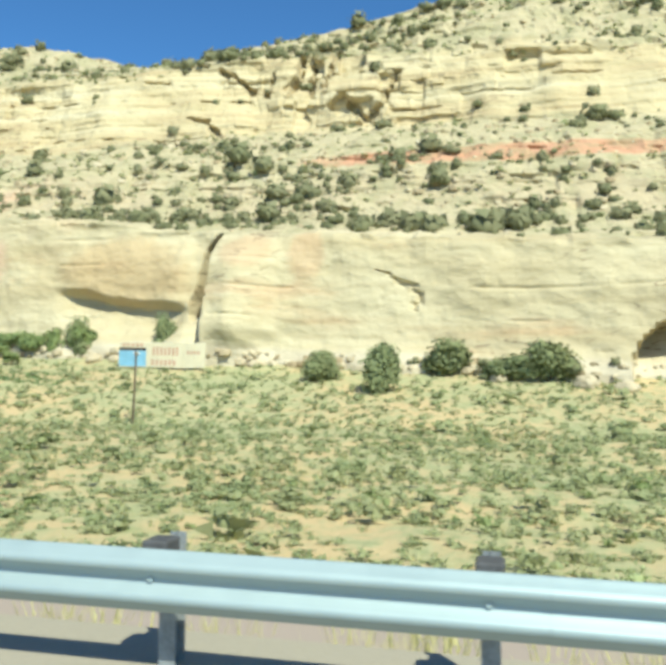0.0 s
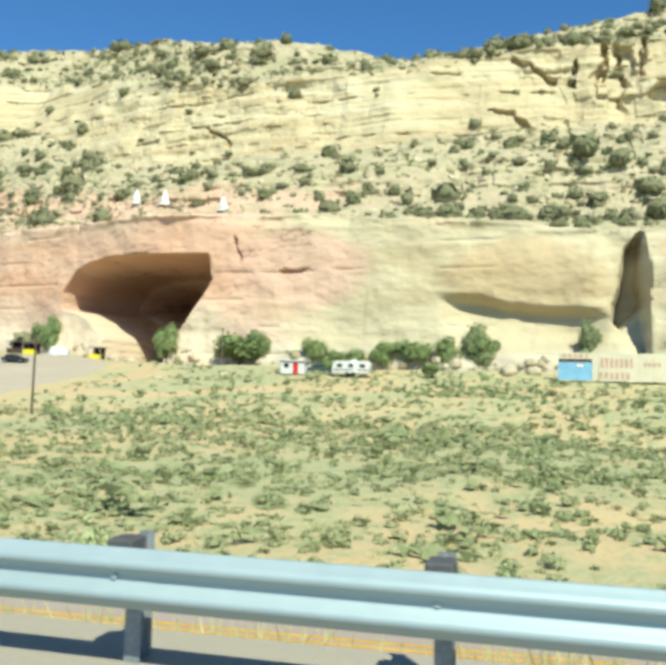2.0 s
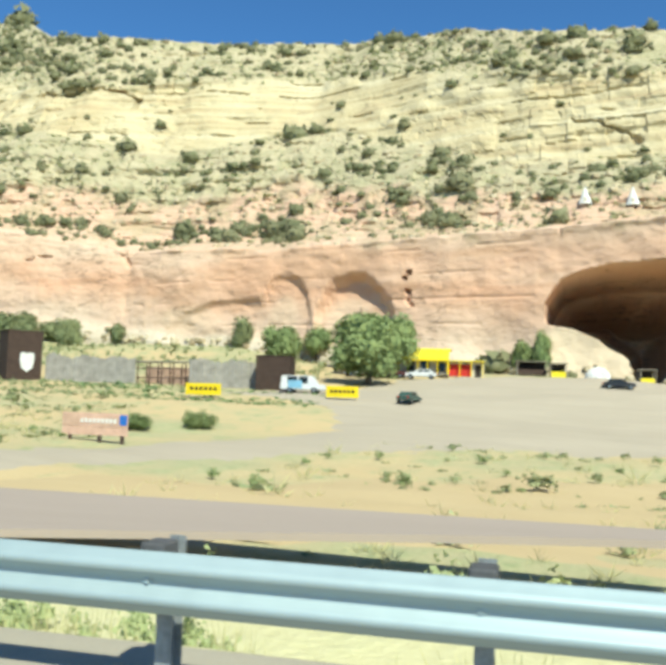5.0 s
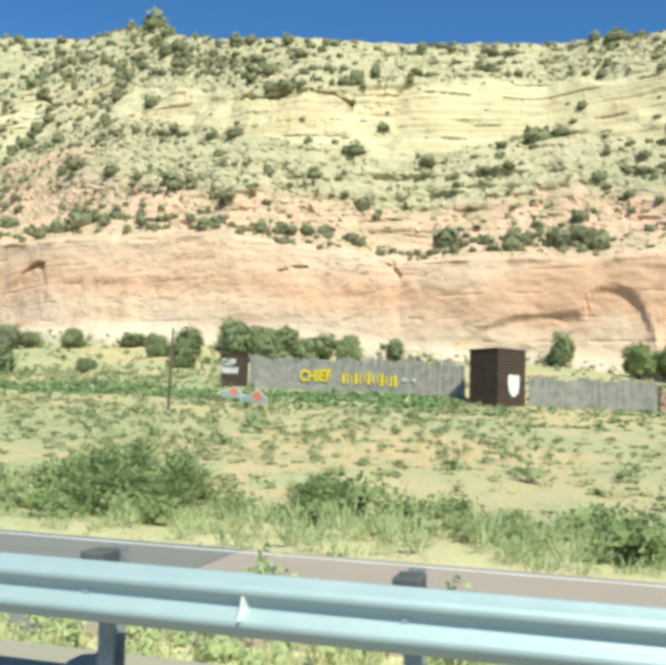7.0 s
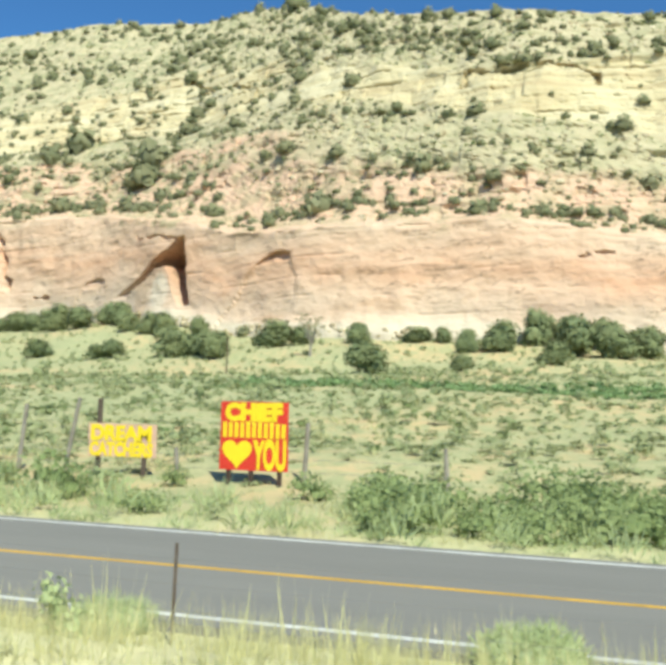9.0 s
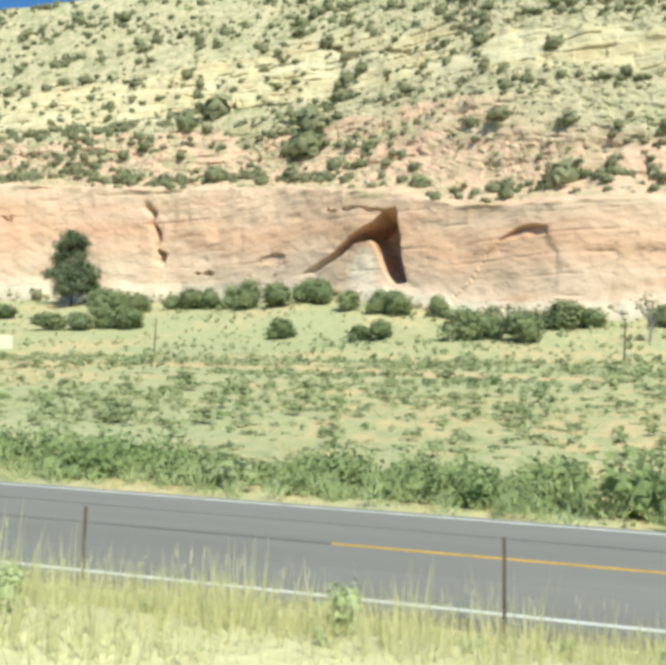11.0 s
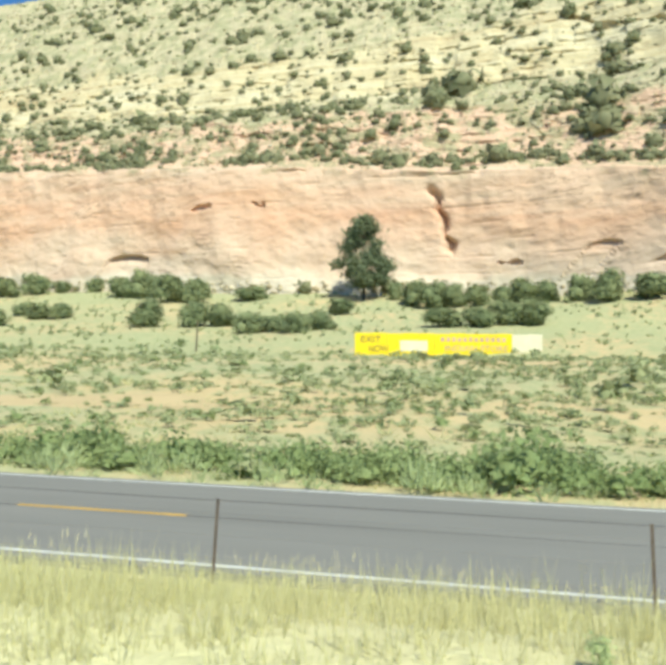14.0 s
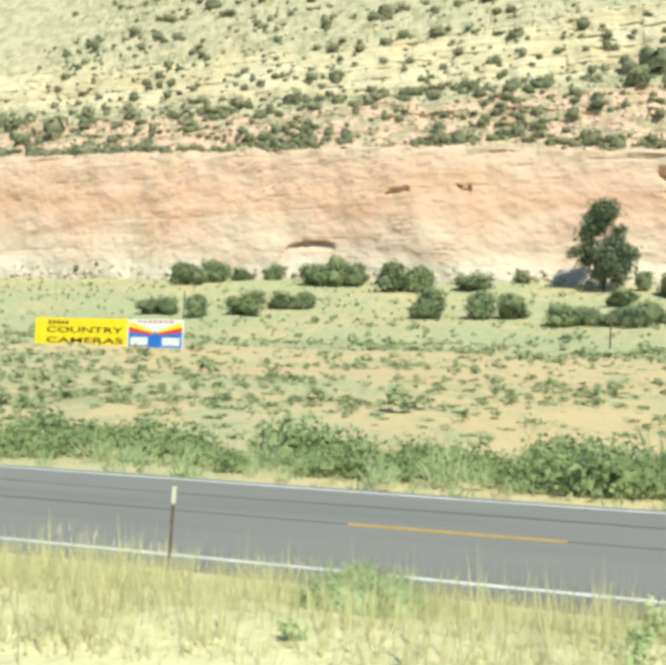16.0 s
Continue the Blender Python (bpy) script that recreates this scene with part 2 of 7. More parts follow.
def hollow(x, z):
    """How far the wall is worn back there, in metres."""
    out = np.zeros_like(x)
    wob = 1.5 * fbm(x / 5, z / 5, 3, 4, 41)
    for cx, z0, hw, h, d, lean in HOLLOWS:
        u = (x - cx - lean * (z - z0 - h / 2) + wob) / hw
        w = (z - z0 + 0.6 * wob) / h
        edge = 1 - np.abs(u) ** 2.6 - np.clip(w, 0, 2) ** 2.4 + 0.05 * vnoise(x / 2.2, 0, z / 2.2, 43)
        out = np.maximum(out, d * (0.2 + 0.8 * np.clip(w, 0, 1) ** 1.3) * smooth(0.0, 0.16 if d > 6 else 0.3, edge))
    a = inside(x + 0.6 * wob, z + 0.5 * wob, CAVE)
    out = np.maximum(out, 30 * smooth(0, 1.6, a) + 30 * smooth(1.5, 9, a))
    a = inside(x + 0.35 * wob, z + 0.35 * wob, ALCOVE)
    out = np.maximum(out, (9 * smooth(-0.2, 0.8, a) + 7 * smooth(0.5, 2.5, a)) * (0.2 + 0.8 * smooth(-413, -398, x)))
    # pale mound that leans on the cave's side, and the buttress across from it
    out = out - 7 * smooth(14.5, 5, z) * np.exp(-((x + 152) / 8.5) ** 2) - 6 * smooth(17, 4, z) * np.exp(-((x + 124) / 5.0) ** 2)
    # the tall dark split, the rock nose beside it, and the bulge with its undercut
    a = inside(x + 0.35 * wob, z + 0.35 * wob, SPLIT)
    out = np.maximum(out, 5.5 * smooth(-0.1, 0.8, a))
    nose = smooth(-50.9, -49.9, x + 0.3 * wob) * (1 - smooth(-46.5, -38, x))
    out = out - 6.5 * nose * (0.45 + 0.55 * smooth(4, 11, z)) * (1 - smooth(20, 28, z)) - 1.2 * np.exp(-((x + 40) / 5) ** 2) * smooth(5, 11, z) * (1 - smooth(22, 27, z))
    out = out - 6.0 * smooth(13, 6, z + 0.6 * wob) * np.exp(-((x + 54) / 3.4) ** 2)
    line = under_z(x) + 0.35 * wob
    span = smooth(-84, -77, x) * (1 - smooth(-58, -54.5, x))
    out = out - span * 1.5 * smooth(line - 0.3, line + 1.2, z) * (1 - smooth(22, 27, z)) + span * 1.3 * smooth(line + 0.3, line - 0.8, z) * smooth(line - 6.5, line - 1, z)
    out = out - span * 2.0 * smooth(line - 3.0, line - 8, z)
    c = x + 474 + 0.35 * (z - 48) + 1.1 * wob + 0.9 * vnoise(x / 40, 0, z / 2.6, 46)
    out = out + 3.4 * np.exp(-(c / (0.85 + 0.45 * vnoise(0 * x, 0, z / 2.2, 47))) ** 2) * smooth(37, 40, z) * (1 - smooth(56, 60, z))
    return out


# clefts and weathered slots: depth, half width, then a line of x and z
GOUGES = (
    (2.4, 0.8, (-153, 67.3, -147.5, 65.8, -143.6, 63.4, -139.5, 59.2)),
    (3.4, 0.8, (-59.8, 70, -59.3, 76.5)),
    (3.4, 1.0, (-54.8, 69.5, -53.2, 75, -52.6, 80.5)),
    (3.0, 0.8, (-49.2, 69.6, -50.2, 79.5)),
    (3.6, 0.9, (-45.6, 72, -44.2, 83)),
    (3.0, 1.3, (-39.4, 67.4, -35.4, 60.6, -31.2, 66, -28.6, 74)),
    (2.8, 1.0, (-73.5, 78, -69, 76.2, -64.5, 71.8)),
    (2.6, 0.9, (-78.3, 64, -73, 62.4, -69.4, 59.1)),
    (3.0, 0.9, (-315, 90.5, -313.8, 96, -304, 93.6, -296.6, 95, -286.8, 94, -279.3, 91, -279.5, 87)),
)
WALL_GOUGES = (
    (2.4, 1.0, (-439, 134, -427, 126.4, -411, 122.6, -401, 117.6)),
    (2.6, 0.9, (-406, 107, -408.4, 100.5)),
    (0.9, 0.4, (-22.9, 20.1, -18.7, 17.6, -15.9, 16.5, -15.8, 13.8)),
    (1.1, 0.5, (-257.8, 35.6, -255.7, 32.2)),
    (1.2, 0.5, (-284, 34.4, -281, 35.4, -278, 35.4)),
    (1.5, 0.5, (-411, 50.2, -400.5, 49.7, -393.2, 48)),
    (2.6, 0.6, (-184.4, 26.8, -183.5, 20.3)),
    (1.2, 0.5, (-110, 22.3, -104.5, 22.0)),
    (1.0, 0.5, (-119.5, 27.5, -117.8, 23.6)),
    (2.2, 0.8, (-458, 35.0, -452, 35.3)),
    (1.6, 0.9, (-534, 55.5, -530, 55.0)),
    (1.4, 1.4, (-556, 55.0, -549, 55.4)),
)


def gouge(x, z):
    """How deep the clefts cut there, in metres."""
    out = np.zeros_like(x)
    for depth, half, line in GOUGES + WALL_GOUGES:
        px, pz = line[0::2], line[1::2]
        on = (x > min(px) - 4) & (x < max(px) + 4) & (z > min(pz) - 4) & (z < max(pz) + 4)
        if not on.any():
            continue
        u, w = x[on], z[on]
        u, w = u + 1.1 * fbm(u / 1.9, 0, w / 1.9, 3, 141), w + 1.0 * fbm(u / 2.3, 1, w / 1.7, 3, 142)
        far = np.full_like(u, 1e9)
        for x0, z0, x1, z1 in zip(px, pz, px[1:], pz[1:]):
            t = np.clip(((u - x0) * (x1 - x0) + (w - z0) * (z1 - z0)) / ((x1 - x0) ** 2 + (z1 - z0) ** 2), 0, 1)
            far = np.minimum(far, np.hypot(u - x0 - t * (x1 - x0), w - z0 - t * (z1 - z0)))
        wide = half * (0.5 + 0.6 * vnoise(u / 2.2, 2, w / 2.2, 143))
        out[on] = np.maximum(out[on], depth * (1 - smooth(np.maximum(wide, 0.05) * 0.7, np.maximum(wide, 0.05) * 1.35 + 0.1, far)))
    return out


def ledges(x, z, pitch, seed):
    """Thin weathered seams between the beds, broken here and there."""
    v = z / pitch + 0.35 * fbm(x / 38, 0, z / 60, 2, seed)
    row = np.floor(v)
    f = v - row - 0.5
    open_here = smooth(0.12, 0.45, vnoise(x / 11, row * 3.7, 0, seed + 3) + 0.5 * vnoise(x / 3.1, row * 2.3, 5, seed + 4))
    return np.exp(-(f * pitch / 0.28) ** 2) * open_here


def cliff_surface(x, s):
    """The hillside at x; s: 0..1 wall, 1..2 bench and slope, 2..3 upper cliff, 3..4 top slope, 4..5 plateau."""
    fy, fz, wz = foot_y(x), foot_z(x), wall_z(x)
    ky = [fy, fy + 3.5, cap_y0(x), cap_y1(x), rim_y(x), rim_y(x) + 260]
    kz = [fz, wz, cap_z0(x), cap_z1(x), rim_z(x), rim_z(x) + 12]
    y, z = np.zeros_like(x), np.zeros_like(x)
    for k in range(5):
        t = np.clip(s - k, 0, 1)
        if k == 1:
            tz = t
            ty = t + 0.10 * np.sin(t * math.pi * 2) * (1 - t)
            ty = np.clip(ty + 0.08 * smooth(0, 0.12, t) * (1 - t), 0, 1)
        else:
            ty, tz = t, t
        on = s >= k
        y = np.where(on, ky[k] + (ky[k + 1] - ky[k]) * ty, y)
        z = np.where(on, kz[k] + (kz[k + 1] - kz[k]) * tz, z)
    wall = (1 - smooth(0.93, 1.04, s))
    cap = smooth(1.95, 2.05, s) * (1 - smooth(2.9, 3.05, s))
    slope = (1 - wall) * (1 - cap) * (1 - smooth(4.0, 4.3, s))
    # large swells, then beds that stand out or weather back
    y = y + (1 - smooth(4, 4.5, s)) * (3.0 * fbm(x / 34, z / 40, 0, 3, 51) * smooth(0.0, 0.25, s) + 0.9 * fbm(x / 7, z / 9, 1, 4, 55))
    zz = z + 1.6 * fbm(x / 45, 0, 0, 2, 61)
    beds = vnoise(x / 34, 0, zz / 2.1, 63) + 0.6 * vnoise(x / 13, 0, zz / 0.8, 64)
    row = np.floor(zz / 2.3).astype(np.int64)
    cell = np.floor(x / 3.4 + hash3(row, row * 0, row * 0, 5) * 7 + 0.3 * vnoise(x / 5, 0, zz / 3, 6)).astype(np.int64)
    cut = hash3(cell, row, row * 0, 9)
    row2 = np.floor((zz + 0.7) / 5.2).astype(np.int64)
    cell2 = np.floor(x / 8.3 + hash3(row2, row2 * 0, row2 * 0, 7) * 9).astype(np.int64)
    cut2 = hash3(cell2, row2, row2 * 0, 12)
    y = y + wall * (0.12 * vnoise(x / 40, 0, zz / 3.4, 63) + 0.55 * fbm(x / 12, 0, zz / 6, 4, 58) + 0.22 * ledges(x, zz, 4.9, 151) + 0.30 * fbm(x / 3.1, 0, zz / 1.7, 3, 59))
    broken = 0.25 + smooth(0.0, 0.4, vnoise(x / 17, 0, z / 12, 69))
    y = y + cap * (0.45 * beds + 1.0 * vnoise(x / 7, 0, z / 22, 72) + 1.5 * fbm(x / 6, 0, zz / 5, 4, 68) + (0.5 * cut + 1.2 * cut2) * broken + 1.3 * ledges(x, zz, 5.6, 155))
    y = y + slope * (0.75 * beds + 1.1 * cut * (cut2 > 0.55) + 1.3 * fbm(x / 5.5, y / 6, z / 4, 4, 70) + 0.7 * ledges(x, zz, 4.6, 159))
    z = z + slope * (0.6 * fbm(x / 4.0, y / 4.0, 2, 4, 75) + 0.22 * np.round(vnoise(x / 2.2, y / 2.6, z / 2, 77) * 1.6) / 1.6)
    y = y + wall * hollow(x, z) + (1 - smooth(3.1, 3.3, s)) * gouge(x, z)
    # broken columns under the rim beside the first skyline
    tower = np.exp(-((x + 42) / 14) ** 2) * smooth(2.0, 2.3, s) * (1 - smooth(3.0, 3.2, s))
    y = y - tower * 2.2 + tower * 3.0 * smooth(0.15, 0.35, vnoise(x / 3.2 + 0.4 * vnoise(x / 9, 0, z / 3, 83), 0, z / 5.5, 81))
    # talus at the foot
    y = y - (1 - smooth(0.0, 0.22, s)) * (1.5 + 2.0 * fbm(x / 9, 0, 0, 3, 85))
    return y, z


def grid(xs, rows_y, rows_z, name, mat, bed=None):
    """One sheet over columns xs and rows of y and z."""
    r, c = rows_y.shape
    co = np.stack([np.broadcast_to(xs, (r, c)), rows_y, rows_z], -1).reshape(-1, 3)
    i = np.arange((r - 1) * c).reshape(r - 1, c)[:, :-1].ravel()
    f = np.stack([i, i + c, i + c + 1, i + 1], -1)
    me = mesh_from(name, co, f, mat, bed is None)
    if bed is not None:
        a = me.attributes.new("bed", "FLOAT", "POINT")
        a.data.foreach_set("value", np.broadcast_to(bed, (r, c)).astype(np.float32).ravel())
    return new(name, me)


# ---- rock and soil ----
def soil_material():
    m = material("meadow_soil", 0.95)
    n = N(m)
    big = n.noise(0.05, 5, 0.6, n.scaled(0.78, 0.624, 0.78))
    mid = n.noise(0.7, 5, 0.65, n.scaled(0.78, 0.468, 0.78))
    fine = n.noise(5, 4)
    sand = n.mix(fine, (0.44, 0.325, 0.165), (0.57, 0.445, 0.255))
    dry = n.mix(fine, (0.328, 0.296, 0.156), (0.452, 0.413, 0.25))
    tufts = n.steps(n.noise(1.6, 4, 0.65, n.scaled(1.0, 0.6, 1.0)), 0.42, 0.62)
    green = n.mix(tufts, n.mix(fine, (0.32, 0.315, 0.165), (0.43, 0.415, 0.235)), n.mix(fine, (0.22, 0.25, 0.12), (0.33, 0.365, 0.19)))
    lush = n.math("ADD", n.math("MULTIPLY", n.steps(n.axis(0), -125, -95), 0.6), n.math("MULTIPLY", n.steps(n.axis(0), -225, -250), n.math("SUBTRACT", 1.0, n.math("MULTIPLY", n.steps(n.axis(0), -375, -410), 0.6))))
    far_green = n.math("MULTIPLY", n.steps(n.axis(0), -225, -250), n.steps(n.axis(1), 86, 104))
    c = n.mix(n.steps(big, 0.42, 0.64), sand, dry)
    c = n.mix(n.math("MULTIPLY", n.steps(n.math("ADD", n.math("MULTIPLY", mid, 0.65), n.math("ADD", n.math("MULTIPLY", big, 0.35), n.math("SUBTRACT", n.math("MULTIPLY", n.math("MAXIMUM", lush, far_green), 0.10), 0.05))), 0.44, 0.57), 0.85), c, green)
    verge = n.math("SUBTRACT", 1.0, n.steps(n.axis(1), 10.5, 22.0))
    straw = n.mix(fine, (0.53, 0.485, 0.255), (0.66, 0.61, 0.37))
    c = n.mix(n.math("MULTIPLY", verge, 0.85), c, straw)
    n.color(c)
    n.bump(n.math("ADD", mid, n.math("MULTIPLY", fine, 0.3)), 0.6, 0.3)
    return m


def rock_material():
    m = material("sandstone", 0.92)
    n = N(m)
    bed = n.attr("bed")
    warp = n.noise(0.03, 3)
    lay = n.noise(1.0, 5, 0.6, n.scaled(0.00936, 0.00936, 0.429))
    fine = n.noise(0.9, 6, 0.62, n.scaled(0.6, 0.6, 1.0))
    big = n.noise(0.045, 4, 0.55, n.scaled(1, 1, 1.4))
    jit = n.math("ADD", bed, n.math("MULTIPLY", n.math("SUBTRACT", big, 0.5), 0.55))
    soft = n.math("ADD", n.math("MULTIPLY", lay, 0.45), n.math("MULTIPLY", n.noise(0.16, 4, 0.5, n.scaled(0.25, 0.25, 1.0)), 0.55))
    cream = n.mix(n.steps(soft, 0.3, 0.7), (0.43, 0.35, 0.21), (0.555, 0.487, 0.33))
    pink = n.ramp(soft, [(0.28, (0.49, 0.275, 0.18)), (0.5, (0.59, 0.40, 0.285)), (0.70, (0.63, 0.495, 0.375))])
    along_x = n.math("ADD", n.axis(0), n.math("MULTIPLY", n.math("SUBTRACT", warp, 0.5), 90))
    red_side = n.steps(along_x, -92, -122)
    level = n.math("ADD", n.math("ADD", bed, n.math("MULTIPLY", n.math("SUBTRACT", big, 0.5), 0.7)), n.math("MULTIPLY", n.math("SUBTRACT", lay, 0.5), 0.35))
    banded = n.ramp(level, [(0.05, (0.60, 0.50, 0.385)), (0.25, (0.61, 0.455, 0.335)), (0.45, (0.60, 0.39, 0.27)), (0.60, (0.55, 0.30, 0.18)), (0.74, (0.59, 0.37, 0.25)), (1.0, (0.60, 0.43, 0.31))])
    pink = n.mix(0.6, pink, banded)
    wall = n.mix(red_side, cream, pink)
    stain = n.math("MULTIPLY", n.steps(n.noise(0.09, 5, 0.6, n.scaled(0.30, 0.30, 1.5)), 0.55, 0.72), 0.5)
    wall = n.mix(stain, wall, (0.44, 0.245, 0.13))
    pale = n.math("SUBTRACT", 1.0, n.steps(n.math("ADD", bed, n.math("MULTIPLY", n.math("SUBTRACT", big, 0.5), 0.2)), 0.10, 0.17))
    wall = n.mix(n.math("MULTIPLY", pale, 0.7), wall, (0.54, 0.475, 0.365))
    # worn faces and slumped ground, and sunlit faces in the alcove, tinted in patches
    x, z = n.axis(0), n.axis(2)
    tints = (
        (-68.5, 20.5, 12.5, 6.5, (0.43, 0.30, 0.16), 0.6),
        (-44.0, 23.0, 4.5, 3.5, (0.46, 0.30, 0.18), 0.5),
        (-34.5, 21.5, 3.5, 5.5, (0.46, 0.29, 0.17), 0.5),
        (-152.0, 10.5, 11.0, 7.0, (0.62, 0.49, 0.34), 0.95),
        (-125.0, 8.0, 5.5, 9.0, (0.58, 0.49, 0.35), 0.85),
        (-107.0, 22.0, 14.0, 7.0, (0.56, 0.36, 0.27), 0.8),
        (-236.0, 18.5, 8.5, 4.5, (0.64, 0.47, 0.33), 0.6),
        (-211.5, 18.0, 4.2, 5.5, (0.64, 0.47, 0.33), 0.6),
        (-197.0, 17.5, 7.0, 5.0, (0.64, 0.47, 0.33), 0.6),
        (-208.0, 30.0, 26.0, 4.0, (0.54, 0.31, 0.19), 0.6),
        # alcove's pale slab and left face: sunlight put into the colour
        (-398.0, 32.0, 4.2, 7.0, (0.66, 0.54, 0.42), 0.8),
        (-406.5, 30.0, 3.0, 6.0, (0.58, 0.40, 0.27), 0.7),
    )
    for cx, cz, rx, rz, tint, k in tints:
        u = n.math("MULTIPLY", n.math("SUBTRACT", x, cx), 1 / rx)
        w = n.math("MULTIPLY", n.math("SUBTRACT", z, cz), 1 / rz)
        q = n.math("ADD", n.math("ADD", n.math("MULTIPLY", u, u), n.math("MULTIPLY", w, w)), n.math("MULTIPLY", n.math("ADD", n.math("MULTIPLY", n.math("SUBTRACT", fine, 0.5), 0.7), n.math("MULTIPLY", n.math("SUBTRACT", big, 0.5), 2.2)), 1.0))
        wall = n.mix(n.math("MULTIPLY", n.math("SUBTRACT", 1.0, n.steps(q, 0.45, 1.25)), k), wall, tint)
    soil = n.mix(fine, (0.33, 0.275, 0.165), (0.52, 0.45, 0.30))
    redsoil = n.mix(fine, (0.39, 0.226, 0.156), (0.53, 0.374, 0.281))
    band = n.math("MULTIPLY", n.steps(jit, 1.18, 1.28), n.math("SUBTRACT", 1.0, n.steps(jit, 1.42, 1.55)))
    soil = n.mix(n.math("MULTIPLY", band, n.math("ADD", 0.12, n.math("MULTIPLY", red_side, 0.6))), soil, redsoil)
    u = n.math("MULTIPLY", n.math("ADD", x, 2.0), 1 / 42.0)
    w = n.math("MULTIPLY", n.math("SUBTRACT", z, 46.6), 1 / 2.6)
    lens = n.math("ADD", n.math("ADD", n.math("MULTIPLY", u, u), n.math("MULTIPLY", w, w)), n.math("MULTIPLY", n.math("SUBTRACT", fine, 0.5), 1.4))
    soil = n.mix(n.math("MULTIPLY", n.math("SUBTRACT", 1.0, n.steps(lens, 0.7, 1.2)), 0.8), soil, (0.50, 0.25, 0.155))
    upper = n.math("MULTIPLY", n.math("MULTIPLY", n.steps(jit, 1.50, 1.56), n.math("SUBTRACT", 1.0, n.steps(jit, 1.68, 1.76))), n.steps(x, -340, -385))
    soil = n.mix(n.math("MULTIPLY", upper, 0.7), soil, (0.58, 0.35, 0.25))
    ledge = n.math("MULTIPLY", red_side, n.math("SUBTRACT", 1.0, n.steps(n.math("SUBTRACT", jit, n.math("MULTIPLY", n.steps(x, -420, -480), 0.15)), 1.34, 1.56)))
    soil = n.mix(n.math("MULTIPLY", ledge, 0.9), soil, n.mix(0.45, pink, (0.56, 0.34, 0.23)))
    green = n.steps(n.noise(0.16, 5, 0.6), 0.44, 0.60)
    soil = n.mix(n.math("MULTIPLY", green, n.math("ADD", 0.45, n.math("MULTIPLY", n.steps(x, -370, -430), 0.30))), soil, (0.27, 0.265, 0.145))
    cap = n.ramp(n.math("ADD", n.math("MULTIPLY", lay, 0.6), n.math("MULTIPLY", big, 0.4)), [(0.35, (0.40, 0.305, 0.175)), (0.5, (0.49, 0.41, 0.25)), (0.65, (0.545, 0.48, 0.33))])
    c = n.mix(n.steps(jit, 0.96, 1.06), wall, soil)
    c = n.mix(n.steps(jit, 1.93, 2.05), c, cap)
    c = n.mix(n.steps(jit, 2.92, 3.06), c, soil)
    c = n.mix(n.math("MULTIPLY", n.steps(fine, 0.62, 0.78), 0.35), c, (0.265, 0.187, 0.109))
    # thin dark joints, mostly level
    j = n.noise(0.16, 3, 0.5, n.scaled(0.55, 0.55, 3.0))
    joint = n.math("SUBTRACT", 1.0, n.steps(n.math("ABSOLUTE", n.math("SUBTRACT", j, 0.5), 0.0), 0.004, 0.014))
    joint = n.math("MULTIPLY", joint, n.steps(n.noise(0.04, 3), 0.54, 0.62))
    c = n.mix(n.math("MULTIPLY", joint, 0.7), c, (0.156, 0.101, 0.0624))
    # dark water streaks
    st = n.steps(n.noise(0.35, 3, 0.5, n.scaled(0.78, 0.78, 0.0546)), 0.60, 0.74)
    c = n.mix(n.math("MULTIPLY", n.math("MULTIPLY", st, n.steps(n.noise(0.03, 2), 0.48, 0.62)), 0.22), c, (0.257, 0.156, 0.0936))
    n.color(c)
    n.bump(n.math("ADD", n.math("MULTIPLY", fine, 0.8), n.math("MULTIPLY", lay, 0.15)), 0.5, 0.6)
    return m


M_SOIL, M_ROCK = soil_material(), rock_material()
XC = np.concatenate([np.linspace(3500, 100, 12), np.arange(90, -36, -0.85), np.arange(-36, -86, -0.4), np.arange(-86, -116, -0.78), np.arange(-116, -166, -0.36), np.arange(-166, -382, -0.78), np.arange(-382, -420, -0.45), np.arange(-420, -800, -0.85), np.linspace(-830, -4000, 12)])


def build_land():
    ys = np.concatenate([[-3500, -600, -60, 4.0], np.linspace(4.9, 25, 28), np.linspace(25, 60, 26)[1:], np.linspace(60, 125, 40)[1:]])
    xg = XC[::2]
    x = xg[None, :]
    ry = np.broadcast_to(ys[:, None], (len(ys), len(xg)))
    tail = np.linspace(0, 1, 22)[1:, None]
    y0, _ = cliff_surface(xg, np.zeros_like(xg))
    ry = np.concatenate([ry, 125 + (y0[None, :] + 1.5 - 125) * tail])
    rz = field_z(np.broadcast_to(x, ry.shape), np.where(ry < -60, -60, ry))
    ground = grid(xg, ry, rz, "ground", M_SOIL)
    tagged(ground, "sandy meadow with dry grass and green patches below the cliff", "ground", kind="structure")
    s = np.concatenate([np.linspace(0, 1, 92), np.linspace(1, 2, 58)[1:], np.linspace(2, 3, 56)[1:], np.linspace(3, 4, 28)[1:], [4.1, 4.4, 5]])
    ss = np.broadcast_to(s[:, None], (len(s), len(XC)))
    xx = np.broadcast_to(XC[None, :], ss.shape)
    cy, cz = cliff_surface(xx, ss)
    cz = cz - (1 - smooth(0, 0.02, ss)) * 1.2
    cliff = grid(XC, cy, cz, "cliff", M_ROCK, ss)
    tagged(cliff, "banded cream and pink sandstone cliff with ledges and caves", "cliff", kind="structure")


build_land()

# ---- highway edge and frontage road ----
def asphalt_material(name, a, b):
    m = material(name, 0.88)
    n = N(m)
    f = n.noise(30, 3)
    g = n.noise(0.35, 4, 0.6, n.scaled(0.25, 1.6, 1))
    c = n.mix(n.math("ADD", n.math("MULTIPLY", f, 0.35), n.math("MULTIPLY", g, 0.65)), a, b)
    n.color(c)
    n.bump(f, 0.4, 0.02)
    return m


